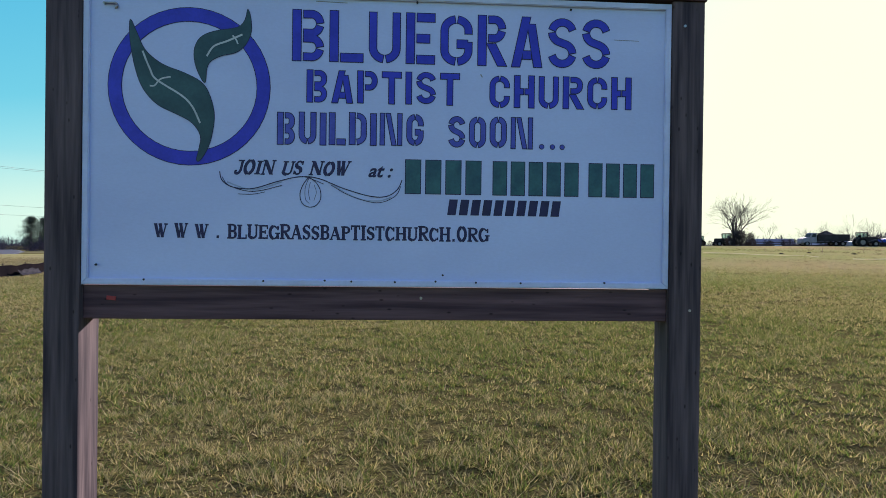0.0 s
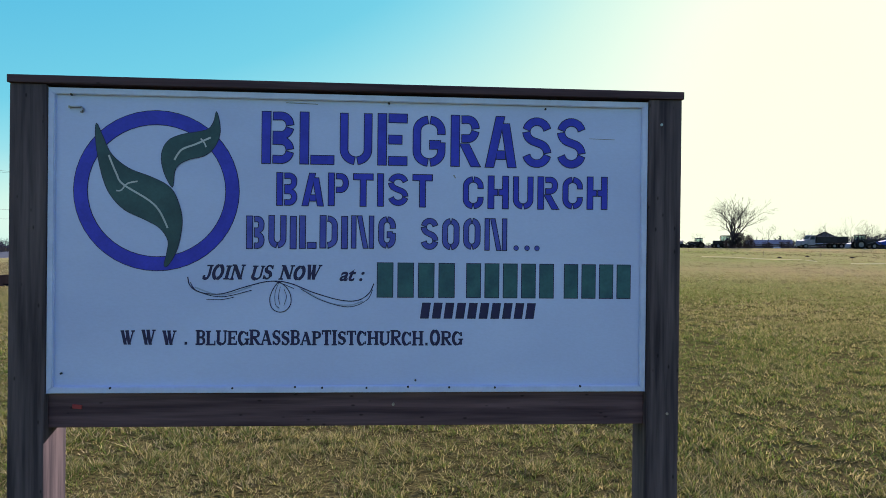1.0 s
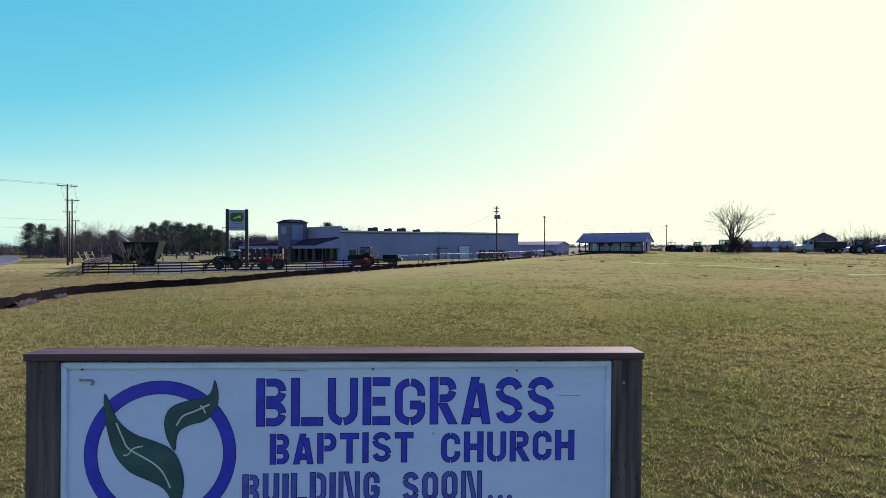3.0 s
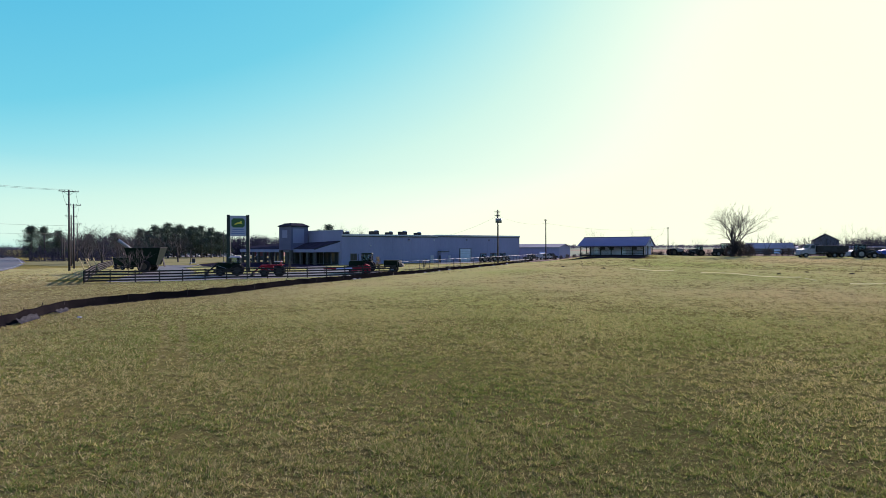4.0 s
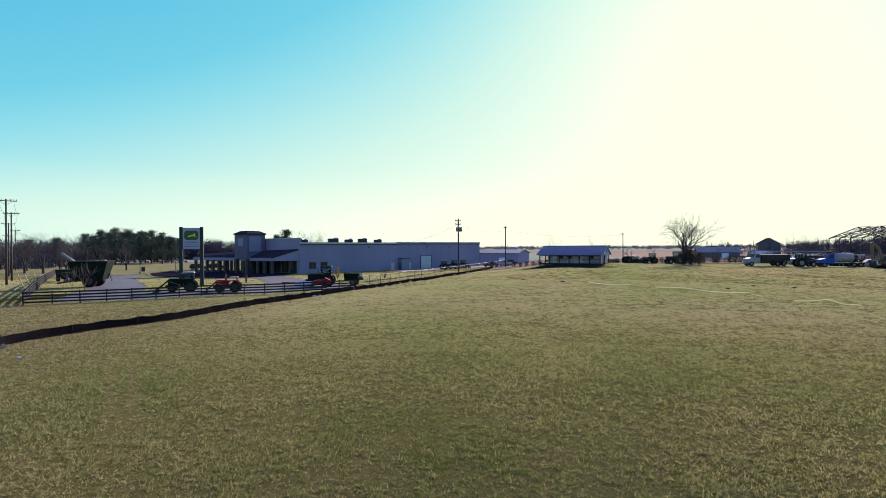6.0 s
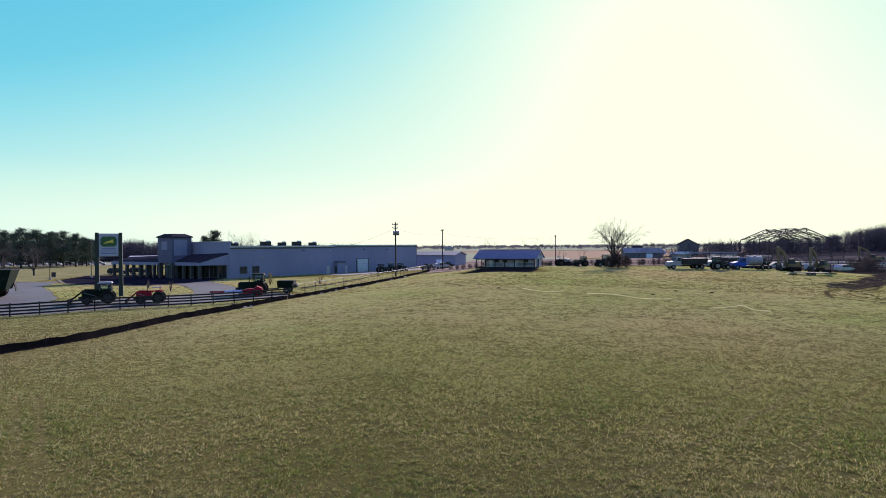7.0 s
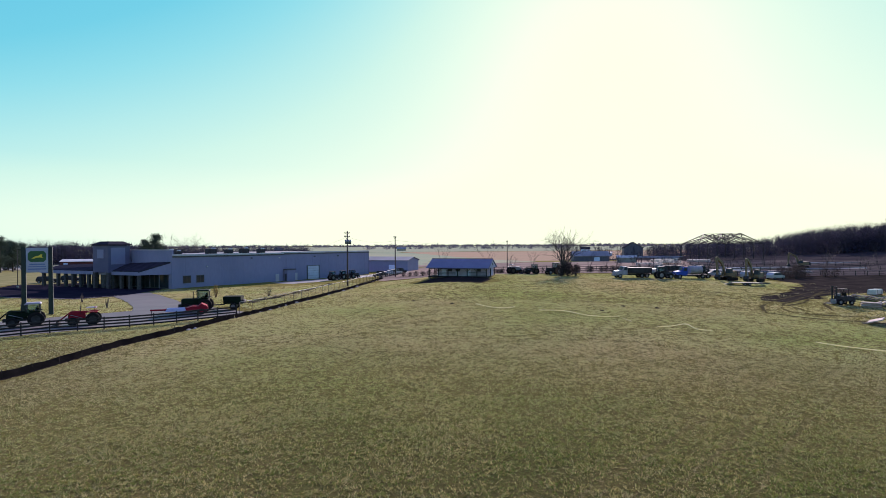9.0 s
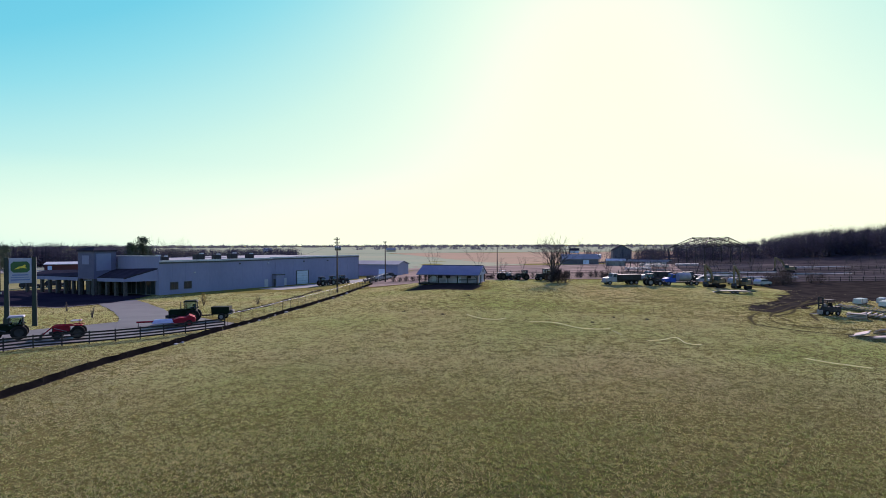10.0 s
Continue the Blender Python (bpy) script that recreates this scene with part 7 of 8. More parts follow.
def slab_stack(m, label, n, size, seed):
    """Slabs lying flat on bearers, each a little askew."""
    r = random.Random(seed)
    t = root("slab_stack", m, label, "stone slabs", "stacks of stone slabs")
    for y in (-0.36, 0.36):
        part("bearer", tb(bm_new(), (0, y * size[1], 0.08), (size[0] * 0.95, 0.14, 0.16)), M["stake"], t)
    for k in range(n):
        part("slab", tb(bm_new(), (r.uniform(-0.08, 0.08), r.uniform(-0.08, 0.08), 0.26 + 0.2 * k), (size[0] * r.uniform(0.85, 1.03), size[1] * r.uniform(0.85, 1.03), 0.12), rot=(r.uniform(-1, 1), r.uniform(-1, 1), r.uniform(-7, 7)), bev=0.012), M["stone_slab"], t)


slab_row((62.6, 45.4), (64.6, 38.4), 1.5, (1.35, 2.1, 0.13), 13, 14, "row of wide pale stone slabs tilted on timber bearers", 105, M["stone_slab"])
slab_row((66.8, 45.6), (68.6, 39.6), 0.95, (1.0, 1.8, 0.12), 22, -12, "row of wide pale stone slabs tilted on timber bearers", 106, M["stone_slab"])
slab_stack(at(75.6, 54.0, -58), "wide pale slabs stacked flat on bearers", 3, (2.4, 1.3), 8)


def bundle(m, label, seed):
    """A bundle of sheets under shiny film, strapped, on bearers."""
    r = random.Random(seed)
    t = root("wrapped_bundle", m, label, "bundle", "wrapped bundles")
    for x in (-1.0, 1.0):
        part("bearer", tb(bm_new(), (x, 0, 0.08), (0.14, 1.3, 0.16)), M["stake"], t)
    bm = tb(bm_new(), (0, 0, 0.56), (2.9, 1.25, 0.8), (0.97, 0.9), bev=0.06)
    for v in bm.verts:
        v.co += Vector((r.uniform(-0.02, 0.02), r.uniform(-0.02, 0.02), r.uniform(-0.02, 0.02)))
    part("film", bm, M["silver_metal"], t, "shiny pale wrapping film")
    for x in (-0.8, 0.8):
        part("strap", tb(bm_new(), (x, 0, 0.565), (0.06, 1.29, 0.83), (1, 0.9)), M["black"], t)


for k, (x, y) in enumerate(((92.6, 65.4), (93.6, 62.2), (94.6, 59.0), (95.8, 56.0), (98.8, 66.0), (99.6, 62.6))):
    bundle(at(x, y, 18 + 5 * (k % 3)), "strapped bundle of sheets in shiny pale film", 60 + k)

for k, pts in enumerate(([(24.9, 70.5), (25.6, 67.4), (27.1, 65.8), (28.9, 66.4)], [(30.8, 63.2), (33.6, 61.8), (34.5, 58.0), (36.0, 56.4), (37.8, 56.0)], [(37.4, 54.9), (37.0, 52.6)], [(37.8, 49.2), (39.5, 49.1), (41.9, 49.7), (40.9, 47.0), (41.85, 45.9)], [(46.4, 38.3), (47.0, 36.3), (48.6, 33.8)])):
    line = smooth_line(pts, 8)
    bm = tube(bm_new(), [(x, y, gz(x, y) + 0.13) for x, y in line], 0.026 if k == 2 else 0.042, 6)
    solid("hose", bm, M["rope"], label="pale yellow drainage hose lying loose on the lawn", category="hose", group="hoses on the lawn")
for k, (x, y) in enumerate(((19.5, 74), (28, 72), (44, 62), (49.5, 58), (52, 66), (36, 78), (14.6, 79.5), (55, 52), (41, 68))):
    solid("marker_stake", tb(bm_new(), (0, 0, 0.25), (0.05, 0.05, 0.7), (0.8, 0.8), rot=(3, 4, 0)), M["stake"], at(x, y, 20 * k), "short wooden marker stake in the lawn", "stake", "marker stakes")
for k, (x, y) in enumerate(((22, 72.5), (17.5, 77), (43.5, 63.5), (47.0, 61), (33.0, 92.0), (38.5, 60.8))):
    bm = bm_new()
    bmesh.ops.create_icosphere(bm, subdivisions=2, radius=0.28)
    for v in bm.verts:
        v.co *= 1 + 0.4 * noise.noise(v.co * 5 + Vector((x, y, 1)))
        v.co.z *= 0.55
    solid("clod", bm, M["dirt"], at(x, y, 0, 0.0), "small clod of earth lying on the lawn", "clod", "clods")


def rail_fence(line, label, n_rail=2):
    ob = root("rail_fence", Matrix(), label, "fence", "yard fences")
    pts = along(line, 3.0)
    post = mesh_of("post", tb(bm_new(), (0, 0, 0.65), (0.14, 0.14, 1.5)), M["pole_wood"])
    rail = mesh_of("rail", tb(bm_new(), (0.5, 0, 0), (1.0, 0.05, 0.14)), M["pole_wood"])
    for x, y, a in pts:
        part("post", post, None, ob, "", at(x, y, a))
    for (x0, y0, a0), (x1, y1, a1) in zip(pts, pts[1:]):
        d, z0, z1 = math.hypot(x1 - x0, y1 - y0), gz(x0, y0), gz(x1, y1)
        for j in range(n_rail):
            part("rail", rail, None, ob, "", pose(x0, y0, z0 + 0.5 + 0.55 * j, 0, -math.degrees(math.atan2(z1 - z0, d)), math.degrees(math.atan2(y1 - y0, x1 - x0))) @ Matrix.Diagonal((d, 1, 1, 1)))


rail_fence([(70, 131), (118, 120), (150, 108), (196, 88)], "weathered two-rail fence at the back of the machinery yard")
rail_fence([(60, 168), (120, 160), (180, 150), (250, 130)], "weathered two-rail fence across the rough field")
rail_fence([(96, 144), (140, 136), (190, 118), (230, 96)], "weathered three-rail fence of the cattle pens", 3)
for x, y, L, a in ((118, 140, 22, -12), (140, 148, 26, -10), (160, 133, 20, -14), (102, 134, 14, -12), (190, 160, 30, -15), (132, 125, 16, -14)):
    t = root("pipe_stack", at(x, y, a), "long pale pipes stacked on the rough ground", "pipe stack", "pipe stacks")
    for k in range(4):
        part("pipe", cy(bm_new(), (0, k * 0.5, 0.3 + 0.25 * (k % 2)), (L, k * 0.5, 0.3 + 0.25 * (k % 2)), 0.24, 0.24, 8), M["galv"] if k % 2 else M["stone_slab"], t)


# ---- trees ----
def limbs(rng, p, d, length, r, level, out, spread, twist):
    """Branch pieces from p in direction d; each limb bends, tapers and forks."""
    n = 4 if level > 0 else 3
    for k in range(n):
        q = p + d * (length / n)
        out.append((p, q, r, r * 0.82))
        d = (d + Vector((rng.uniform(-1, 1), rng.uniform(-1, 1), rng.uniform(-0.35, 0.75))) * twist).normalized()
        p, r = q, r * 0.82
        if level > 0 and k >= 1:
            for _ in range(1 if k < n - 1 else 2):
                a = rng.uniform(0, 2 * math.pi)
                s = d.orthogonal().normalized()
                side = (s * math.cos(a) + d.cross(s) * math.sin(a))
                nd = (d * (1.05 - spread) + side * spread + Vector((0, 0, 0.18))).normalized()
                limbs(rng, p, nd, length * rng.uniform(0.55, 0.8), r * 0.68, level - 1, out, spread, twist)


def pieces_mesh(name, segs, mat, sides=4, least=0.006):
    """One mesh of tapered pieces."""
    P0 = np.array([s[0][:] for s in segs])
    P1 = np.array([s[1][:] for s in segs])
    R0 = np.maximum(np.array([s[2] for s in segs]), least)
    R1 = np.maximum(np.array([s[3] for s in segs]), least * 0.7)
    D = P1 - P0
    D /= np.linalg.norm(D, axis=1, keepdims=True) + 1e-9
    A = np.cross(D, np.where(np.abs(D[:, 2:3]) < 0.9, [[0, 0, 1.0]], [[1.0, 0, 0]]))
    A /= np.linalg.norm(A, axis=1, keepdims=True)
    B = np.cross(D, A)
    ang = 2 * np.pi * np.arange(sides) / sides
    ring = A[:, None] * np.cos(ang)[None, :, None] + B[:, None] * np.sin(ang)[None, :, None]
    V = np.concatenate([P0[:, None] + ring * R0[:, None, None], P1[:, None] + ring * R1[:, None, None]], 1).reshape(-1, 3)
    base = (np.arange(len(segs)) * 2 * sides)[:, None]
    k = np.arange(sides)
    F = np.stack([base + k, base + (k + 1) % sides, base + sides + (k + 1) % sides, base + sides + k], -1).reshape(-1, 4)
    return raw_mesh(name, V, F, mat)


def raw_mesh(name, V, F, mat):
    me = bpy.data.meshes.new(name)
    n, c = len(F), F.shape[1]
    me.vertices.add(len(V))
    me.vertices.foreach_set("co", np.ascontiguousarray(V, np.float32).ravel())
    me.loops.add(n * c)
    me.loops.foreach_set("vertex_index", np.ascontiguousarray(F, np.int32).ravel())
    me.polygons.add(n)
    me.polygons.foreach_set("loop_start", np.arange(0, n * c, c, dtype=np.int32))
    me.polygons.foreach_set("loop_total", np.full(n, c, np.int32))
    me.update(calc_edges=True)
    me.materials.append(mat)
    return me


def bare_tree(x, y, high, seed, label, stems=1, level=3, spread=0.62, group="bare trees", up=0.0, r0=None, sides=4, name="bare_tree"):
    rng = random.Random(seed)
    t = root(name, at(x, y, rng.uniform(0, 360), up), label, "tree", group)
    trunk, crown = [], []
    r = r0 or high * 0.022
    p, d = Vector((0, 0, -0.2)), Vector((rng.uniform(-0.05, 0.05), rng.uniform(-0.05, 0.05), 1))
    fork = high * (0.16 if stems > 1 else 0.28)
    for k in range(3):
        q = p + d * (fork / 3 + 0.07)
        trunk.append((p, q, r * (1.25 if k == 0 else 1.0), r * 0.95))
        p = q
    for k in range(max(3, stems)):
        a = 2 * math.pi * k / max(3, stems) + rng.uniform(-0.5, 0.5)
        tilt = rng.uniform(0.25, 0.75) if stems > 1 else rng.uniform(0.2, 0.6)
        limbs(rng, p, Vector((math.cos(a) * tilt, math.sin(a) * tilt, 1)).normalized(), high * rng.uniform(0.36, 0.5), r * 0.62, level, crown, spread, 0.14)
    zs = max(s[1].z for s in crown)
    k = high / zs
    crown = [(s[0] * k, s[1] * k, s[2], s[3]) for s in crown]
    trunk = [(s[0] * k, s[1] * k, s[2], s[3]) for s in trunk]
    part("trunk", pieces_mesh("trunk", trunk, M["bark"], 8), None, t, "grey bark trunk")
    part("crown", pieces_mesh("crown", crown, M["bark"], sides, 0.015), None, t, "leafless crown of fine branches")
    return t


def needles(rng, V, c, rad, n, size, wide=0.5):
    """Loose triangles round a clump's middle."""
    for _ in range(n):
        o = Vector((rng.gauss(0, 1), rng.gauss(0, 1), rng.gauss(0, 0.7))) * rad * 0.5
        p = Vector(c) + o
        a = Vector((rng.uniform(-1, 1), rng.uniform(-1, 1), rng.uniform(-0.7, 0.7))).normalized() * size * rng.uniform(0.6, 1.4)
        b = Vector((rng.uniform(-1, 1), rng.uniform(-1, 1), rng.uniform(-0.7, 0.7))).normalized() * size * wide
        V += [p, p + a, p + a * 0.5 + b]


def pine(x, y, high, seed, label, group="pine trees", wide=0.26):
    rng = random.Random(seed)
    t = root("pine_tree", at(x, y), label, "tree", group)
    trunk = [(Vector((0, 0, -0.2)), Vector((0, 0, high * 0.5)), high * 0.026, high * 0.018), (Vector((0, 0, high * 0.5)), Vector((0.1, 0, high * 0.97)), high * 0.018, 0.03)]
    V, z = [], high * 0.2
    while z < high:
        f = (z / high - 0.2) / 0.8
        most = high * wide * (1 - f) ** 0.6 * min(1.0, 0.6 + 1.6 * f) + 0.3
        for k in range(rng.randint(4, 6)):
            a, reach = rng.uniform(0, 2 * math.pi), most * rng.uniform(0.35, 1.25)
            tip = Vector((math.cos(a) * reach, math.sin(a) * reach, z + reach * rng.uniform(-0.12, 0.3)))
            trunk.append((Vector((0, 0, z)), tip, 0.05, 0.02))
            for j in (0.2, 0.5, 0.75, 1.0):
                needles(rng, V, Vector((0, 0, z)).lerp(tip, j), 0.45 + 0.062 * high, 32, 0.18 + 0.02 * high)
        z += high * rng.uniform(0.055, 0.085)
    V = np.array([v[:] for v in V])
    part("trunk", pieces_mesh("trunk", trunk, M["bark"], 6), None, t)
    part("crown", raw_mesh("crown", V, np.arange(len(V)).reshape(-1, 3), M["pine"]), None, t, "dark green needle crown")


bare_tree(63.6, 116.5, 12.0, 21, "large leafless tree with many spreading stems", stems=10, level=3, spread=0.57, r0=0.30)
for k, (x, y, h) in enumerate(((52.6, 181, 10.5), (68.5, 180, 11.0), (77, 178, 6.0), (84, 176, 6.5), (79, 130, 6.0), (90, 126, 6.5), (86.5, 128, 5.0), (99, 124, 7.5), (104, 122.5, 6.0), (120, 119, 7.0), (126, 117, 6), (140, 112, 6.5), (150, 108, 6), (133, 115, 5.5), (96, 125, 8.0), (110, 121, 6.8))):
    bare_tree(x, y, h, 40 + k, "slim leafless sapling in the hedge line", stems=3, level=2, spread=0.45, group="leafless saplings", r0=0.09, sides=3)
for k, (x, y, h) in enumerate(((-104, 150, 12.0), (-100, 149, 11.0), (-94, 147, 11.5), (-90, 150, 10), (-94, 158, 11.5), (-87, 160, 11.0), (-99, 162, 9.5), (-82, 165, 10), (-40, 228, 15), (-34, 236, 14), (-125, 190, 11), (-112, 168, 9))):
    bare_tree(x, y, h, 70 + k, "leafless tree by the dealer's lots", stems=5, level=3, spread=0.55, sides=3, r0=h * 0.026)
PINES = ((-37.7, 176, 10.2), (-36.8, 181, 9.8), (-35.8, 172, 8.4), (-29.6, 186, 10.4), (-28.4, 190, 11.4), (-27.3, 183, 12.2), (-26.3, 191, 12.4), (-25.3, 185, 10.8), (-24.4, 190, 11.6), (-23.5, 184, 10.4), (-22.7, 188, 9.6),
         (-29.0, 202, 10.2), (-27.8, 205, 11.0), (-26.8, 200, 11.4), (-25.8, 205, 10.6), (-24.9, 200, 11.2), (-23.9, 204, 10.2), (-23.0, 198, 9.8), (-22.1, 202, 9.0), (-33.6, 190, 8.6), (-31.6, 196, 9.2))
for k, (az, far, h) in enumerate(PINES):
    pine(1.42 * far * math.sin(radians(az)), 1.42 * far * math.cos(radians(az)), 1.24 * h, 90 + k, "dark green pine beside the dealer's lot", wide=0.34)
for k, (x, y, h) in enumerate(((-50, 232.5, 14.2), (-55, 237, 12.0))):
    pine(x, y, h, 130 + k, "tall dark green pine behind the dealership", wide=0.42)

rng = random.Random(77)
for k in range(26):
    f = k / 25
    bare_tree(98 + 100 * f + rng.uniform(-5, 5), 150 - 12 * f + rng.uniform(-14, 22), rng.uniform(5, 9.5), 140 + k, "slim leafless sapling in the machinery yard", stems=3, level=2, spread=0.5, group="leafless saplings", r0=0.1, sides=3)


def shrub(x, y, high, wide, seed, mat, label, n=700, bare=False, name="shrub", group="shrubs"):
    rng = random.Random(seed)
    t = root(name, at(x, y), label, "shrub", group)
    stems, V = [], []
    for k in range(14):
        a, r = rng.uniform(0, 6.28), rng.uniform(0.1, 0.5) * wide
        stems.append((Vector((rng.uniform(-0.1, 0.1), rng.uniform(-0.1, 0.1), -0.1)), Vector((math.cos(a) * r, math.sin(a) * r, high * rng.uniform(0.6, 1.0))), 0.03, 0.01))
    part("stems", pieces_mesh("stems", stems, M["bark"], 4), None, t)
    if not bare:
        for k in range(n // 6):
            f = rng.random()
            a, r = rng.uniform(0, 6.28), wide * 0.5 * math.sqrt(rng.random()) * (1 - 0.75 * f)
            needles(rng, V, (math.cos(a) * r, math.sin(a) * r, high * (0.08 + 0.88 * f)), wide * 0.16, 12, 0.065 * wide)
        V = np.array([v[:] for v in V])
        part("foliage", raw_mesh("foliage", V, np.arange(len(V)).reshape(-1, 3), mat), None, t)


shrub(-12.9, 106, 2.3, 1.5, 1, M["sapling"], "dry tan conical shrub near the long wall")
shrub(-3.6, 103, 1.9, 1.8, 2, M["sapling"], "thin pale bush in the grass by the wire fence", 60)
shrub(-26.4, 92, 1.8, 0.8, 3, M["sapling"], "thin dry sapling on the verge", 80)
shrub(-33.5, 104, 1.6, 0.8, 4, M["sapling"], "thin dry sapling on the verge", 80)
for k, (dx, dy, h, w) in enumerate(((0, 0, 3.2, 4.0), (1.7, -0.5, 2.8, 3.4), (-1.6, 0.3, 2.7, 3.2), (0.5, 0.9, 3.1, 3.6))):
    shrub(62.8 + dx, 112.8 + dy, h, w, 400 + k, M["brush"], "dense dark leafless bush under the large bare tree", 800, name="bush", group="bushes under the bare tree")
for k, (x, y, h) in enumerate(((-44.6, 78.5, 4.4), (-47.2, 80.0, 3.6))):
    bare_tree(x, y, h, 333 + k, "thin leafless sapling before the grain cart", stems=4, level=2, spread=0.42, group="leafless saplings", r0=0.05, sides=3)
rng = random.Random(3)
for k in range(26):
    f = k / 25
    shrub(72 + 46 * f + rng.uniform(-1, 1), 131 - 11 * f + rng.uniform(-1, 1), rng.uniform(1.0, 2.0), rng.uniform(1.4, 3.0), 200 + k, M["brush"], "dark tangled winter brush along the yard fence", 500, name="brush", group="brush along the fence")
for k in range(9):
    shrub(31 + k * 1.6, 148 - k * 0.9 + rng.uniform(-0.5, 0.5), rng.uniform(1.0, 1.9), rng.uniform(1.6, 2.6), 240 + k, M["brush"], "dark tangled winter brush along the yard fence", 500, name="brush", group="brush along the fence")
for k in range(14):
    shrub(130 + rng.uniform(-11, 11), 109 + rng.uniform(-4, 4), rng.uniform(2.2, 3.9), rng.uniform(2.5, 4.0), 260 + k, M["brush"], "dark tangled winter brush at the yard's end", 330, name="brush", group="brush along the fence")
for k in range(20):
    f = k / 19
    shrub(52 + 18 * f + rng.uniform(-1, 1), 134 - 3 * f, rng.uniform(0.8, 1.5), rng.uniform(1.4, 2.4), 290 + k, M["brush"], "dark tangled winter brush along the yard fence", 300, name="brush", group="brush along the fence")


def far_wood(name, spots, seed, label, low=9.0, high=15.0, mat=None, density=26, brush=30, grade=None, leaf=(0.12, 0.07), twigs=0):
    """A far belt of leafless trees: uncountable, one object."""
    rng = random.Random(seed)
    segs, V = [], []
    for x, y in spots:
        h, z = rng.uniform(low, high) * (grade(x, y) if grade else 1.0), gz(x, y)
        r = h * 0.014
        b = Vector((x, y, z - 0.5))
        top = b + Vector((rng.uniform(-0.8, 0.8), rng.uniform(-0.8, 0.8), h * 0.75))
        segs.append((b, top, r * 1.3, r * 0.6))
        for k in range(density):
            f = rng.uniform(0.3, 1.0)
            p = b.lerp(top, f)
            a = rng.uniform(0, 6.28)
            ln = h * rng.uniform(0.12, 0.32) * (1.2 - 0.6 * f)
            q = p + Vector((math.cos(a) * 0.55, math.sin(a) * 0.55, rng.uniform(0.4, 1.0))) * ln
            segs.append((p, q, r * 0.45, r * 0.16))
            q2 = q + Vector((rng.uniform(-0.5, 0.5), rng.uniform(-0.5, 0.5), rng.uniform(0.3, 0.9))) * ln * 0.7
            segs.append((q, q2, r * 0.22, r * 0.1))
        needles(rng, V, b + Vector((0, 0, h * 0.16)), h * 0.5, brush, h * leaf[0])
        needles(rng, V, b + Vector((0, 0, h * 0.45)), h * 0.34, brush, h * leaf[1])
        if twigs:
            needles(rng, V, b + Vector((0, 0, h * 0.66)), h * 0.24, twigs, h * 0.07, 0.22)
    ob = root(name, Matrix(), label, "woods", kind="stuff")
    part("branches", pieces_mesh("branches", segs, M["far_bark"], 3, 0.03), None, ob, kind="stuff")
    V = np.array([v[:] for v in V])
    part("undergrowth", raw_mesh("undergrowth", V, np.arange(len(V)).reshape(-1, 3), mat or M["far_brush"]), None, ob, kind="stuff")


rng = random.Random(8)
spots = []
for k in range(780):
    f = rng.random() ** 0.8
    a = radians(37 + 33 * f)
    r = 335 + rng.uniform(-8, 75)
    spots.append((math.sin(a) * r, math.cos(a) * r))
far_wood("far_woods", spots, 31, "dark leafless woods on the rise beyond the yards", 12.5, 16.5, density=15, brush=78, leaf=(0.085, 0.052), twigs=70, grade=lambda x, y: 0.60 + 0.08 * float(step(37, 46, math.degrees(math.atan2(x, y)))) + 0.31 * float(step(46, 52, math.degrees(math.atan2(x, y)))))
spots = [(math.sin(a) * r, math.cos(a) * r) for a, r in ((radians(rng.uniform(-52, 2)), rng.uniform(330, 400)) for _ in range(900))]
far_wood("far_woods", spots, 32, "dark leafless woods behind the dealership", 11.5, 15.5, density=9, brush=76, leaf=(0.097, 0.058), twigs=80, grade=lambda x, y: 0.78 + 0.22 * float(1 - step(-16, -9, math.degrees(math.atan2(x, y)))) - 0.42 * float(1 - step(-38, -35, math.degrees(math.atan2(x, y)))))
spots = [(math.sin(a) * r, math.cos(a) * r) for a, r in ((radians(rng.uniform(8, 46)), rng.uniform(1000, 1500)) for _ in range(170))]
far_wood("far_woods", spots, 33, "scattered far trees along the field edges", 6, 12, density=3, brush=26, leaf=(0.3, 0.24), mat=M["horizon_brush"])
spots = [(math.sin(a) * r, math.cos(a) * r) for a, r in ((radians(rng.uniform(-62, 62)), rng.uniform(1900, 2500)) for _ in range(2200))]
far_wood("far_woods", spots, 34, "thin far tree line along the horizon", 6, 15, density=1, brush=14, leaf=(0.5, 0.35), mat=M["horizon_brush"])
spots = [(math.sin(a) * r, math.cos(a) * r) for a, r in ((radians(rng.uniform(30, 42)), rng.uniform(300, 420)) for _ in range(60))]
far_wood("far_woods", spots, 35, "leafless trees behind the black barn", 7, 11, density=14, brush=20)
spots = [(math.sin(a) * r, math.cos(a) * r) for a, r in ((radians(rng.uniform(-66, -40)), rng.uniform(420, 520)) for _ in range(260))]
far_wood("far_woods", spots, 36, "dark leafless woods along the road", 6.5, 9.5, density=12, brush=80)
spots = []
for k in range(60):
    f = rng.random()
    spots.append((-150 + 34 * f + rng.uniform(-3, 3), 182 + rng.uniform(-6, 24) + 6 * f))
far_wood("hedgerow_woods", spots, 37, "dark leafless hedgerow behind the pines", 4, 8, density=26, brush=60)


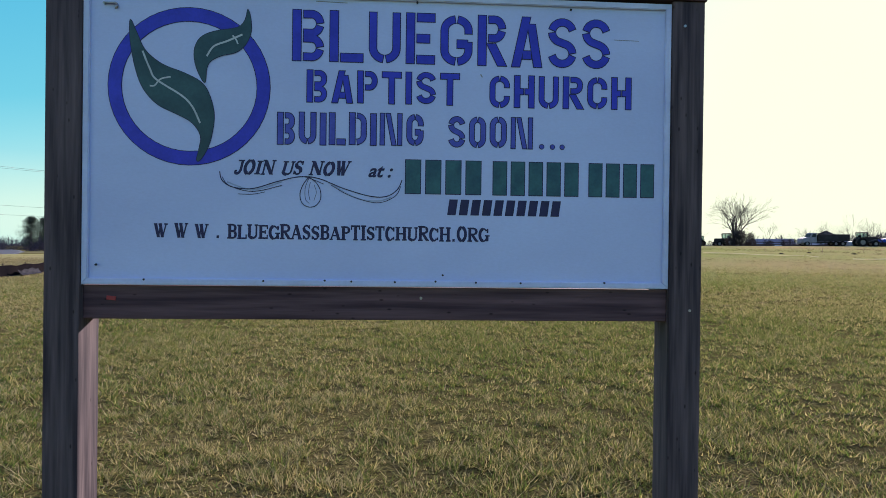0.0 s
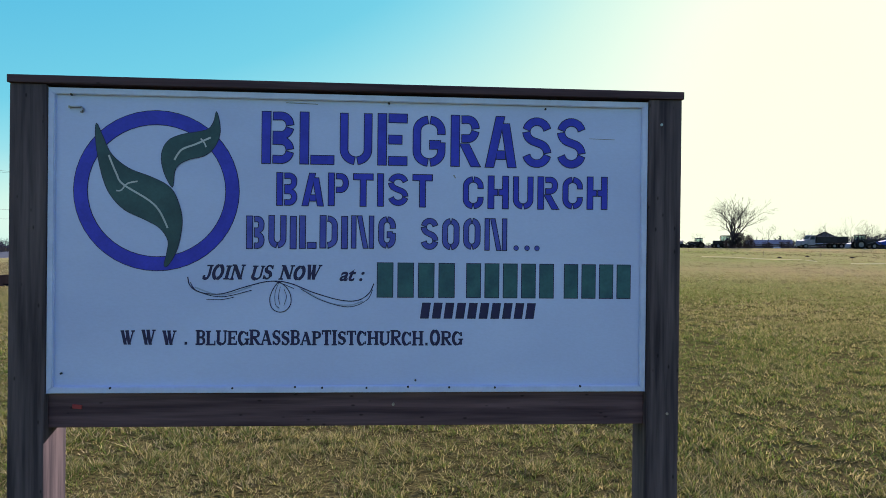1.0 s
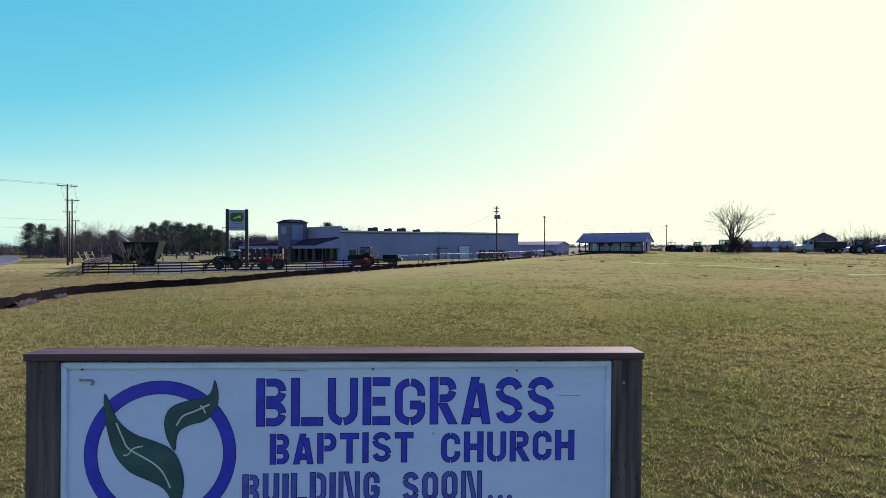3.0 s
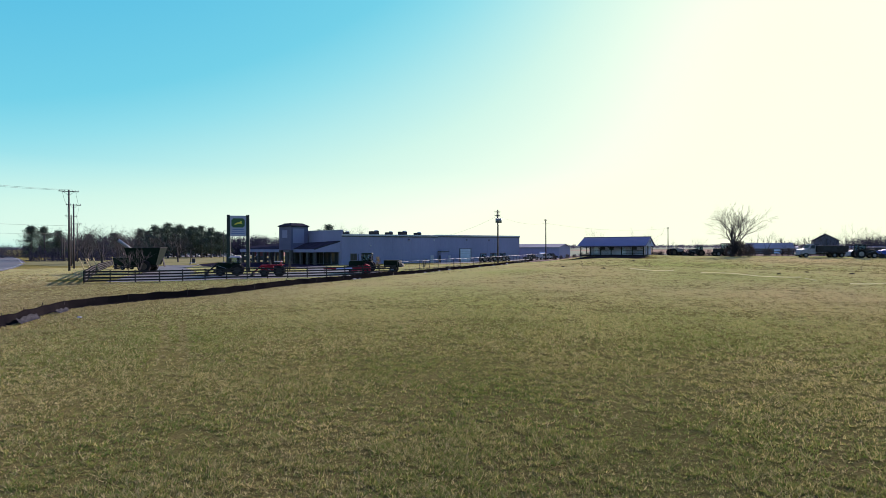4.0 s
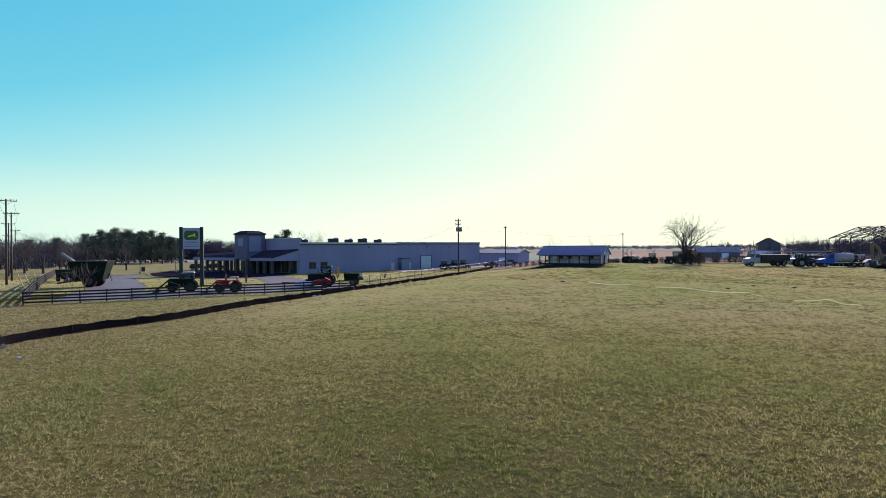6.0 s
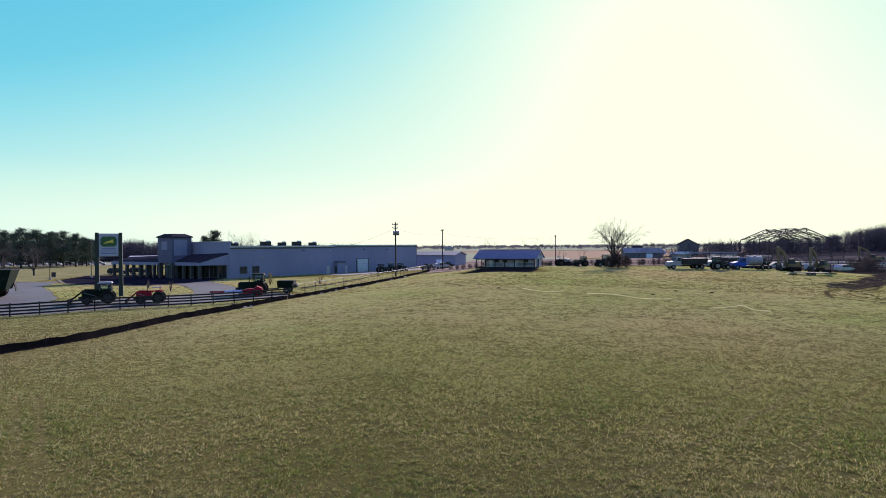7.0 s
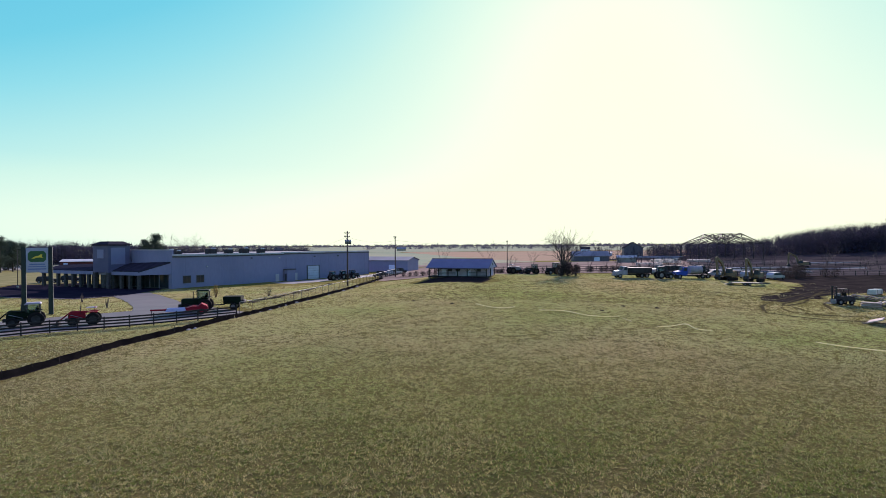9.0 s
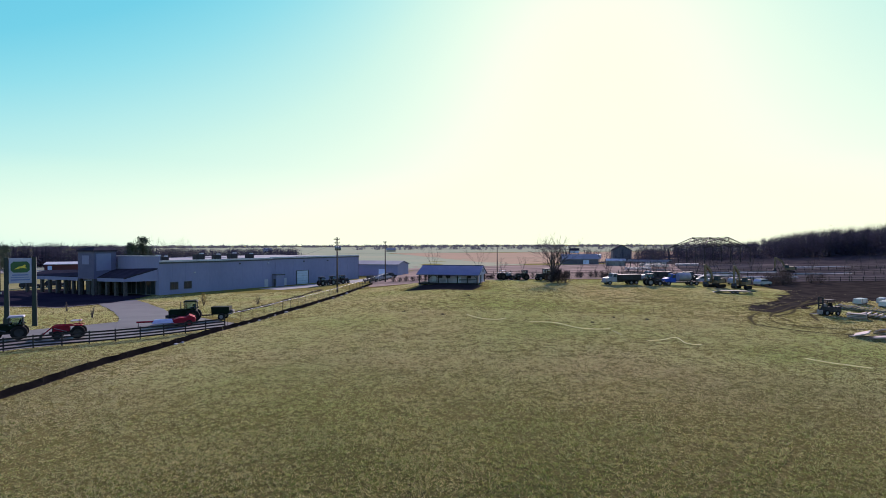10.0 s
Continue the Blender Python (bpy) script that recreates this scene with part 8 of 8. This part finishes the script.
# ---- grass blades ----
def rough(x, y, cell, seed):
    """Smooth random values from 0 to 1, on cells of a given size."""
    g = np.random.RandomState(seed).uniform(0, 1, (257, 257))
    u, v = x / cell, y / cell
    i, j = np.floor(u).astype(int), np.floor(v).astype(int)
    f, h = u - i, v - j
    f, h = f * f * (3 - 2 * f), h * h * (3 - 2 * h)
    i, j, i1, j1 = i % 257, j % 257, (i + 1) % 257, (j + 1) % 257
    return (g[i, j] * (1 - f) + g[i1, j] * f) * (1 - h) + (g[i, j1] * (1 - f) + g[i1, j1] * f) * h


PAVED = (([(-41, 67.5), (-36, 69.5), (-24, 76), (-12.5, 81)], 7.4), ([(-40, 73), (-41, 80), (-50, 97), (-59.5, 114), (-65, 133)], 4.1), ([(-16.5, 80), (-18.6, 90), (-22.2, 101), (-27.0, 113), (-31, 122)], 3.7), ([(-32, 121), (-30, 130)], 4.0), ([(-38, 119), (-38, 135)], 7.6), ([(-48, 125), (-50, 138)], 6.5), ([(-58, 134), (-60, 150)], 6.5),
         ([(-38, 8), (-57, 50), (-81, 88.5), (-107.3, 125.6)], 6.2), ([(29.2, 111.7), (38.3, 105.6)], 4.6))
MUDDY = (([(74, 64.4), (80, 67.5)], 1.6), ([(82, 68.5), (92, 73.5)], 3.6), ([(95, 75), (106, 79), (122, 84)], 6.5), *((line, w * 0.3) for line, w in TRACKS))
MUD_EDGE = (([(67, 60.5), (74, 64.4), (80, 67.5)], 3.6), ([(82, 68.5), (92, 73.5)], 6.4), ([(95, 75), (106, 79), (122, 84)], 9.5), *((line, w * 0.7) for line, w in TRACKS))


WORN = (([(-14.1, 29.1), (-11.0, 22.8), (-8.6, 17.9)], 0.2), ([(-15.2, 29.3), (-11.2, 21.7), (-9.2, 17.6)], 0.2), ([(23.4, 23.1), (15.9, 18.9), (11.3, 16.4), (7.7, 14.6)], 0.16), ([(27.9, 23.5), (17.1, 17.0), (11.4, 13.4)], 0.16), ([(21.5, 24.5), (13.5, 20.0), (6.5, 16.4)], 0.14))


def near_lines(x, y, lines):
    hit_ = np.zeros(len(x), bool)
    for line, half in lines:
        for (x0, y0), (x1, y1) in zip(line, line[1:]):
            d = (x1 - x0) ** 2 + (y1 - y0) ** 2
            t = np.clip(((x - x0) * (x1 - x0) + (y - y0) * (y1 - y0)) / d, 0, 1)
            hit_ |= np.hypot(x - x0 - t * (x1 - x0), y - y0 - t * (y1 - y0)) < half
    return hit_


def lawn_blades(seed=4):
    """Short winter grass in tufts of blades, dense near the sign and sparser beyond; uncountable, one object."""
    r = np.random.RandomState(seed)
    near_v, far_v, worn_v, dull_v = [], [], [], []
    a0, a1 = radians(-43.5), radians(59)
    for r0, r1, per, blades, size, hi, wd_ in ((2.3, 6.0, 520, 9, 0.035, 0.05, 0.008), (6.0, 12.0, 360, 8, 0.045, 0.055, 0.013), (12, 20, 185, 7, 0.055, 0.055, 0.02), (20, 34, 100, 6, 0.07, 0.066, 0.032),
                                               (34, 52, 52, 5, 0.11, 0.055, 0.051), (52, 80, 20, 5, 0.24, 0.05, 0.11), (80, 140, 5.2, 5, 0.38, 0.055, 0.19)):
        n = int(0.5 * (r1 * r1 - r0 * r0) * (a1 - a0) * per)
        rad, ang = np.sqrt(r.uniform(r0 * r0, r1 * r1, n)), r.uniform(a0, a1, n)
        x, y = rad * np.sin(ang), rad * np.cos(ang)
        fine_cell = 0.11 + 0.006 * r0
        tuft = rough(x, y, fine_cell, 1) * 0.6 + rough(x, y, fine_cell * 3.3, 2) * 0.5 + rough(x, y, 2.2, 3) * 0.35
        clump, even = step(0.52, 0.92, tuft), 0.40 + 0.6 * step(14, 50, np.hypot(x, y))
        keep = ~near_lines(x, y, PAVED) & (y < 126 + 8 * rough(x, y, 6.0, 9)) & (r.uniform(0, 1, n) < even + (1 - even) * clump)
        keep &= ~near_lines(x, y, MUDDY) | (r.uniform(0, 1, n) < 0.10)
        keep &= ~near_lines(x, y, MUD_EDGE) | (r.uniform(0, 1, n) < 0.25 + 0.6 * step(0.35, 0.65, rough(x, y, 1.1, 6)))
        worn = near_lines(x, y, WORN)
        keep &= ~worn | (r.uniform(0, 1, n) < 0.7)
        x, y, clump, worn = x[keep], y[keep], np.where(worn, 0.1, clump)[keep], np.repeat(worn[keep], blades)
        n = len(x) * blades
        tall = np.repeat(r.uniform(0.55, 1.3, len(x)) * (0.66 + 0.62 * clump), blades)
        x, y = np.repeat(x, blades), np.repeat(y, blades)
        out, dist = r.uniform(0, 2 * np.pi, n), size * np.sqrt(r.uniform(0, 1, n))
        bx0, by0 = x + np.cos(out) * dist, y + np.sin(out) * dist
        z = ground_z(bx0, by0)
        h = hi * tall * r.uniform(0.6, 1.2, n)
        lean = h * r.uniform(0.3, 2.2, n) * (1 + 1.3 * step(34, 60, np.hypot(bx0, by0)))
        la = out + r.normal(0, 0.7, n)
        w = wd_ * r.uniform(0.6, 1.5, n)
        th = la + np.pi / 2 + r.normal(0, 0.5, n)
        dx, dy = np.cos(th) * w / 2, np.sin(th) * w / 2
        tri = np.stack([np.stack([bx0 - dx, by0 - dy, z - 0.005], -1), np.stack([bx0 + dx, by0 + dy, z - 0.005], -1), np.stack([bx0 + np.cos(la) * lean, by0 + np.sin(la) * lean, z + h], -1)], 1)
        # with distance more blades take the brighter copy, backlight put into colour
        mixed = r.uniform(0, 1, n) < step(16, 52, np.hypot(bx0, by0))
        straw = worn & (r.uniform(0, 1, n) < 0.8)
        worn_v.append(tri[straw].reshape(-1, 3))
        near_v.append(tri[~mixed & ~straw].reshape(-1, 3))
        # dull blades: most at the left, a smaller share at the near right
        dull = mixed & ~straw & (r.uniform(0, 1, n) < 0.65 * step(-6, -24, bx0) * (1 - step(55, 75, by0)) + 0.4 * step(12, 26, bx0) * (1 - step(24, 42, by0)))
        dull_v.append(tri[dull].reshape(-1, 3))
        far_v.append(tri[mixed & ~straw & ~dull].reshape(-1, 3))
    for vs, mat, label in ((near_v, M["grass"], "short winter grass of green and straw blades"), (far_v, M["grass_far_lit"], "short winter grass in mixed tufts farther off, brightened for backlight"), (dull_v, M["grass_dull"], "dull brown winter grass at the left and near right of the lawn"), (worn_v, M["grass_straw"], "pale straw grass pressed flat in wheel tracks")):
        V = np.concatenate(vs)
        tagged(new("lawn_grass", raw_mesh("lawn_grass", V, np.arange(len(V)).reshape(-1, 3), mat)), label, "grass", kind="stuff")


lawn_blades()
